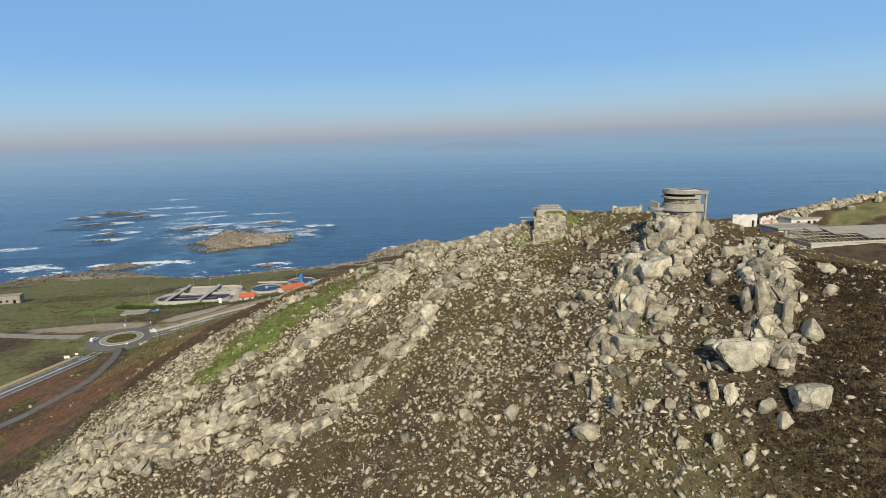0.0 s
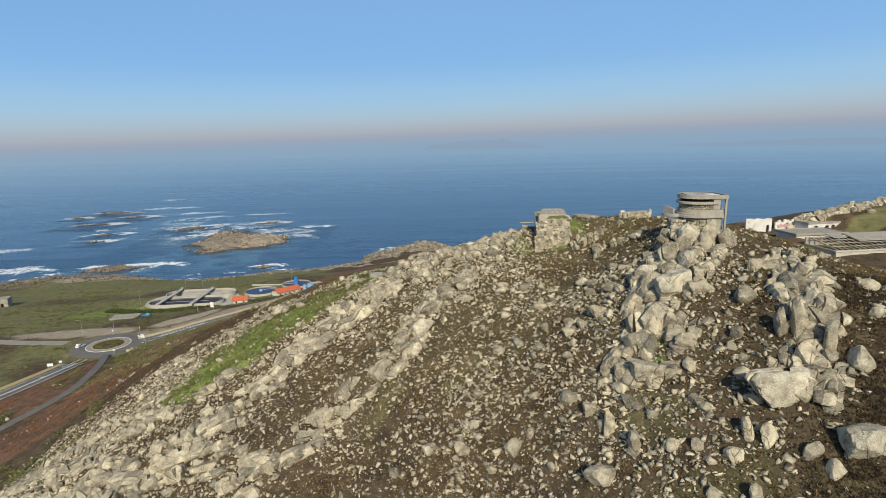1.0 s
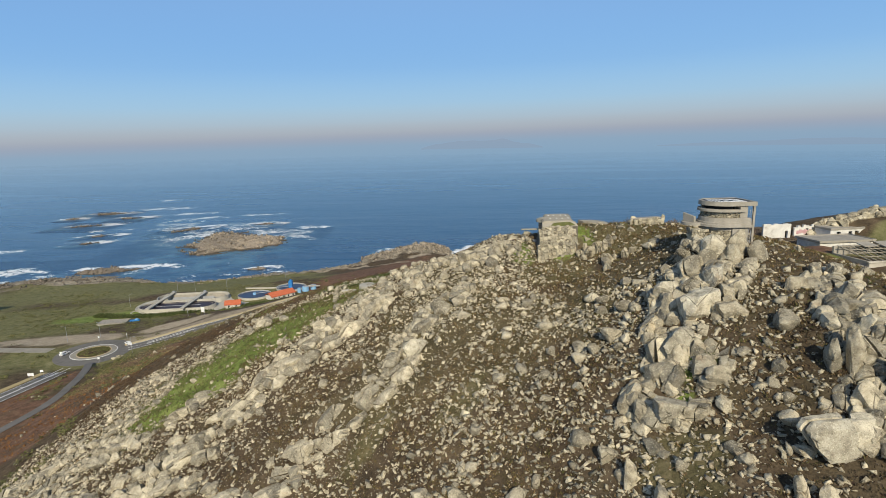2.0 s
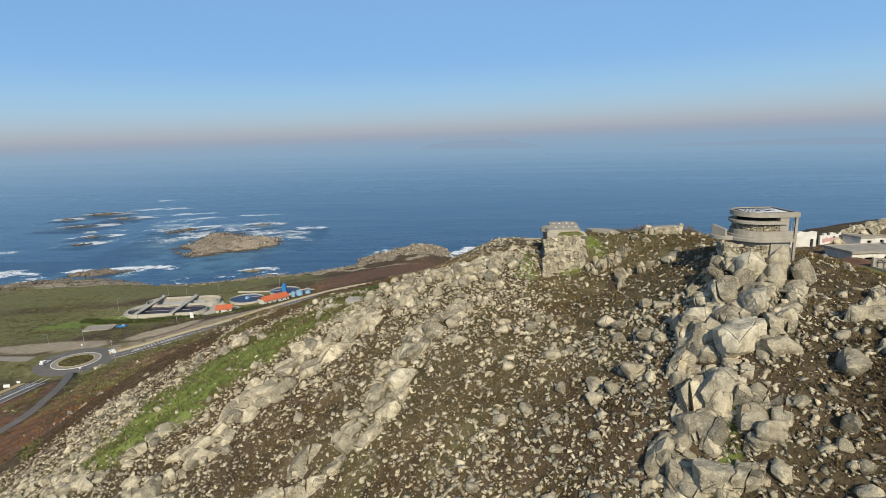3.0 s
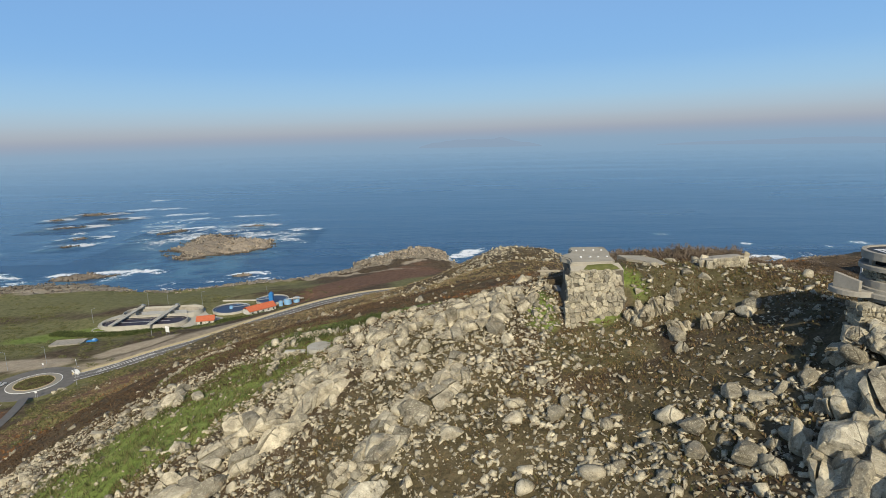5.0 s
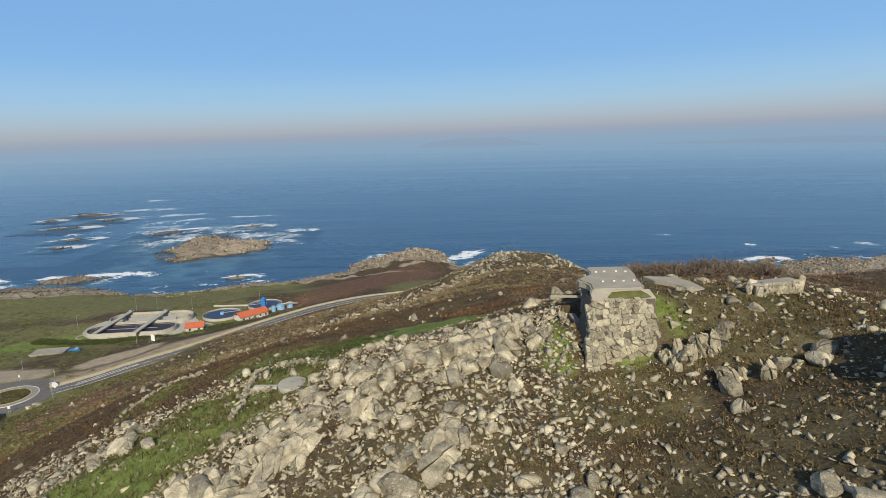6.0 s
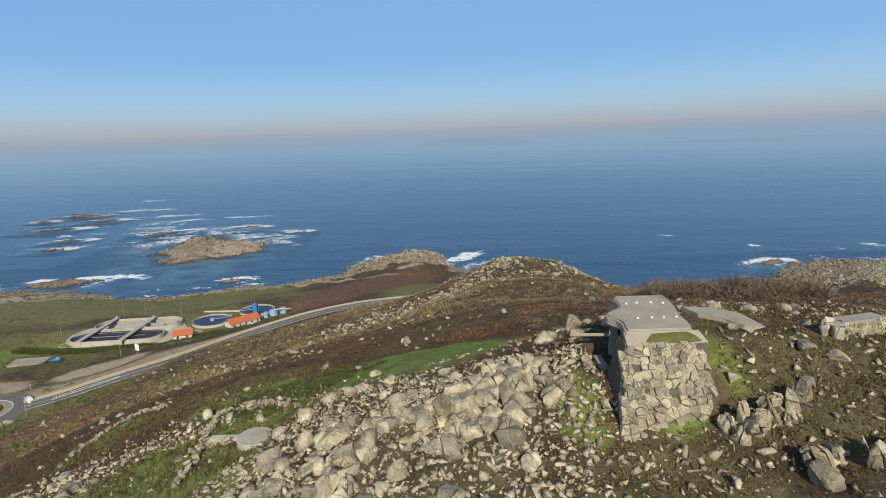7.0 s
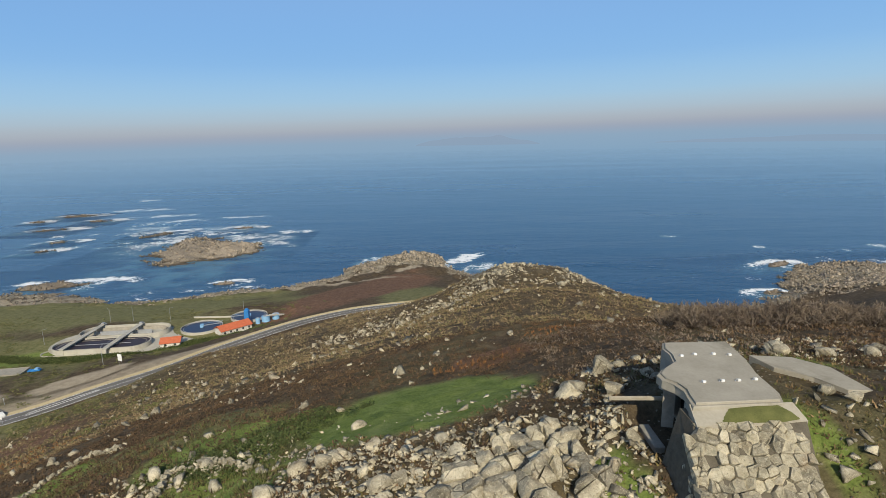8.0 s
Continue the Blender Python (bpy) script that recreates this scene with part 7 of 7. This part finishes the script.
def heath_far(x, y, z):
    grass_field = blob(x, y, 3.0, 137.0, 12.7, 10.7, 0.1, 0.14, 6)
    return ease(z, 42, 47) * (1 - grass_field) * clear_of_roads(x, y) * (0.35 + 0.65 * ease(fbm(x, y, 12, 4, 181), 0.3, 0.6)) * (1 - blob(x, y, 31, 121, 6.0, 5.0, 0, 0.2, 3)) * (1 - 0.7 * blob(x, y, 42, 273, 26, 18, 0, 0.5, 8, 7))


planted("scorched_heath", "dark brown scorched heath on the far slope", "shrubs", CUSHIONS, HEATHER, 22000, (-130, 80, 176, 345), heath_far, 0.5, 1.1, 0.25, (1.6, 1.6, 0.75))
planted("near_heath", "dark brown scorched heath behind the bunker", "shrubs", CUSHIONS, DARK_HEATH, 30000, (-90, 70, 117, 178), heath_far, 0.26, 0.62, 0.25, (1.5, 1.5, 0.85))
planted("fern", "rusty dead fern beside the green turf", "shrubs", TUFTS, FERN, 5000, (-15, 90, 100, 185), lambda x, y, z: np.maximum(np.maximum(blob(x, y, 9, 155.5, 8, 2.6, 0.25, 0.4, 4), blob(x, y, 22, 166, 6, 4, 0.3, 0.5, 4)), blob(x, y, 66, 152, 9, 5, 0.3, 0.5, 5)), 0.4, 0.8)
planted("rust_heath", "rusty brown heath above the road", "shrubs", TUFTS, FERN, 10000, (-170, -60, 100, 235), lambda x, y, z: np.maximum(np.maximum(blob(x, y, -112, 150, 16, 44, -0.55, 0.4, 12), blob(x, y, -104, 172, 18, 44, -0.62, 0.45, 12)), blob(x, y, -149, 185, 6, 36, -0.1, 0.4, 9)) * clear_of_roads(x, y) * 0.5, 0.4, 0.9, 0.3, (1.5, 1.5, 0.7))


def scrub(x, y, z):
    return ease(fbm(x, y, 26, 5, 191), 0.46, 0.6) * ease(z, 7, 11) * (1 - ease(z, 44, 48)) * clear_of_roads(x, y) * (1 - bare_share(x, y)) * (1 - ease(y, 400, 440)) * (1 - ease(x, -120, -60))


planted("scrub", "dull green scrub on the coastal plain", "shrubs", BUSHES, GORSE, 6500, (-420, -60, 170, 450), scrub, 0.6, 1.4, 0.2, (1.5, 1.5, 0.55))
planted("roadside_scrub", "dull green scrub at the hill's foot", "shrubs", BUSHES, GORSE, 1600, (-180, -60, 110, 260), lambda x, y, z: ease(fbm(x, y, 16, 4, 201), 0.5, 0.62) * (1 - ease(z, 60, 75)) * clear_of_roads(x, y), 0.6, 1.5, 0.2, (1.4, 1.4, 0.7))


def hedge_line(x, y, z):
    d = along(x, y, [(-205, 331, 0), (-185, 327, 0), (-160, 322, 0), (-140, 332, 0), (-122, 349, 0), (-104, 356, 0), (-88, 372, 0)])[0]
    return 1 - ease(d, 2.5, 5.0)


planted("hedge", "dark green hedge below the sewage works", "hedge", LEAFY, DARK_GORSE, 12000, (-215, -80, 315, 380), hedge_line, 1.1, 2.1)
planted("island_plants", "low green plants on the roundabout's island", "shrubs", BUSHES, GORSE, 420, (-163, -151, 242, 255), lambda x, y, z: (np.hypot(x + 157, y - 248.5) < 6.0) * 0.6, 0.6, 1.2)



def shrub_shape(seed):
    """A rounded bare shrub: stems from one root, each ending in a spray of fine twigs."""
    rng = np.random.default_rng(seed)
    v, f = [], []

    def blade(p, q, wide):
        side = np.cross(q - p, rng.normal(size=3))
        side *= wide / max(np.linalg.norm(side), 1e-6)
        k = len(v)
        v.extend([p - side, p + side, q])
        f.append((k, k + 1, k + 2))

    for i in range(26):
        d = rng.normal(size=3)
        d[2] = abs(d[2]) * 1.0 + 0.12
        d /= np.linalg.norm(d)
        tip = d * rng.uniform(0.7, 0.92)
        blade(np.array([0.0, 0.0, -0.15]), tip, 0.03)
        for j in range(14):
            at = tip * rng.uniform(0.55, 1.0)
            e = d + rng.normal(0, 1.0, 3)
            blade(at, at + e / np.linalg.norm(e) * rng.uniform(0.1, 0.24), 0.014)
    return np.array(v), np.array(f)


SHRUB_SHAPES = [shrub_shape(860 + i) for i in range(4)]
shrub_meshes = []
for v_, f_ in SHRUB_SHAPES:
    me_ = raw_mesh("shrub", v_, f_)
    me_.materials.append(TWIG)
    shrub_meshes.append(me_)
for i in range(150):
    u = plants_rng.uniform()
    px, py = 37 + 22 * u + plants_rng.normal(0, 1.0), 152 - 5.0 * u + plants_rng.normal(0, 2.2)
    sh = tagged(new("shrub", shrub_meshes[i % 4]), "bare grey-brown twiggy shrub in a thicket", "shrub", "thicket shrubs")
    k_ = plants_rng.uniform(2.2, 3.7)
    sh.matrix_world = pose(px, py, ground_at(px, py), 0, 0, plants_rng.uniform(0, 360)) @ Matrix.Diagonal((k_, k_, k_ * plants_rng.uniform(0.75, 1.0), 1))
planted("thicket", "dark bare thicket behind the bunker", "shrubs", CUSHIONS, TWIG, 5200, (18, 80, 124, 164), lambda x, y, z: ease(y + 0.1 * x, 130, 135) * (0.3 + 0.7 * ease(fbm(x, y, 6, 3, 231), 0.4, 0.6)) * (1 - blob(x, y, 66, 152, 9, 5, 0.3, 0.5, 5)), 0.3, 0.65, 0.25, (1.4, 1.4, 0.9))
planted("shade_brush", "dark green-brown brush round the crest boulders", "shrubs", LEAFY, DARK_GORSE, 900, (20, 42, 60, 100), lambda x, y, z: 0.8 * np.maximum(blob(x, y, 26.4, 67.2, 1.8, 1.6, 0, 0.3, 2), 0.5 * blob(x, y, 34.0, 80.5, 3.0, 2.0, 0.6, 0.6, 3)), 0.35, 0.75, 0.2, (1.2, 1.2, 0.8))
planted("dark_brush", "low dark brown brush below the crest", "shrubs", CUSHIONS, DARK_BRUSH, 26000, (22, 66, 34, 70), lambda x, y, z: np.clip(0.9 * ease(x - (y - 46) * 0.3, 26, 34) * (1 - 0.6 * rib_share(x, y)) + blob(x, y, 42, 50, 6, 5, 0.2, 0.4, 4), 0, 1), 0.3, 0.65, 0.3, (1.3, 1.3, 0.8))
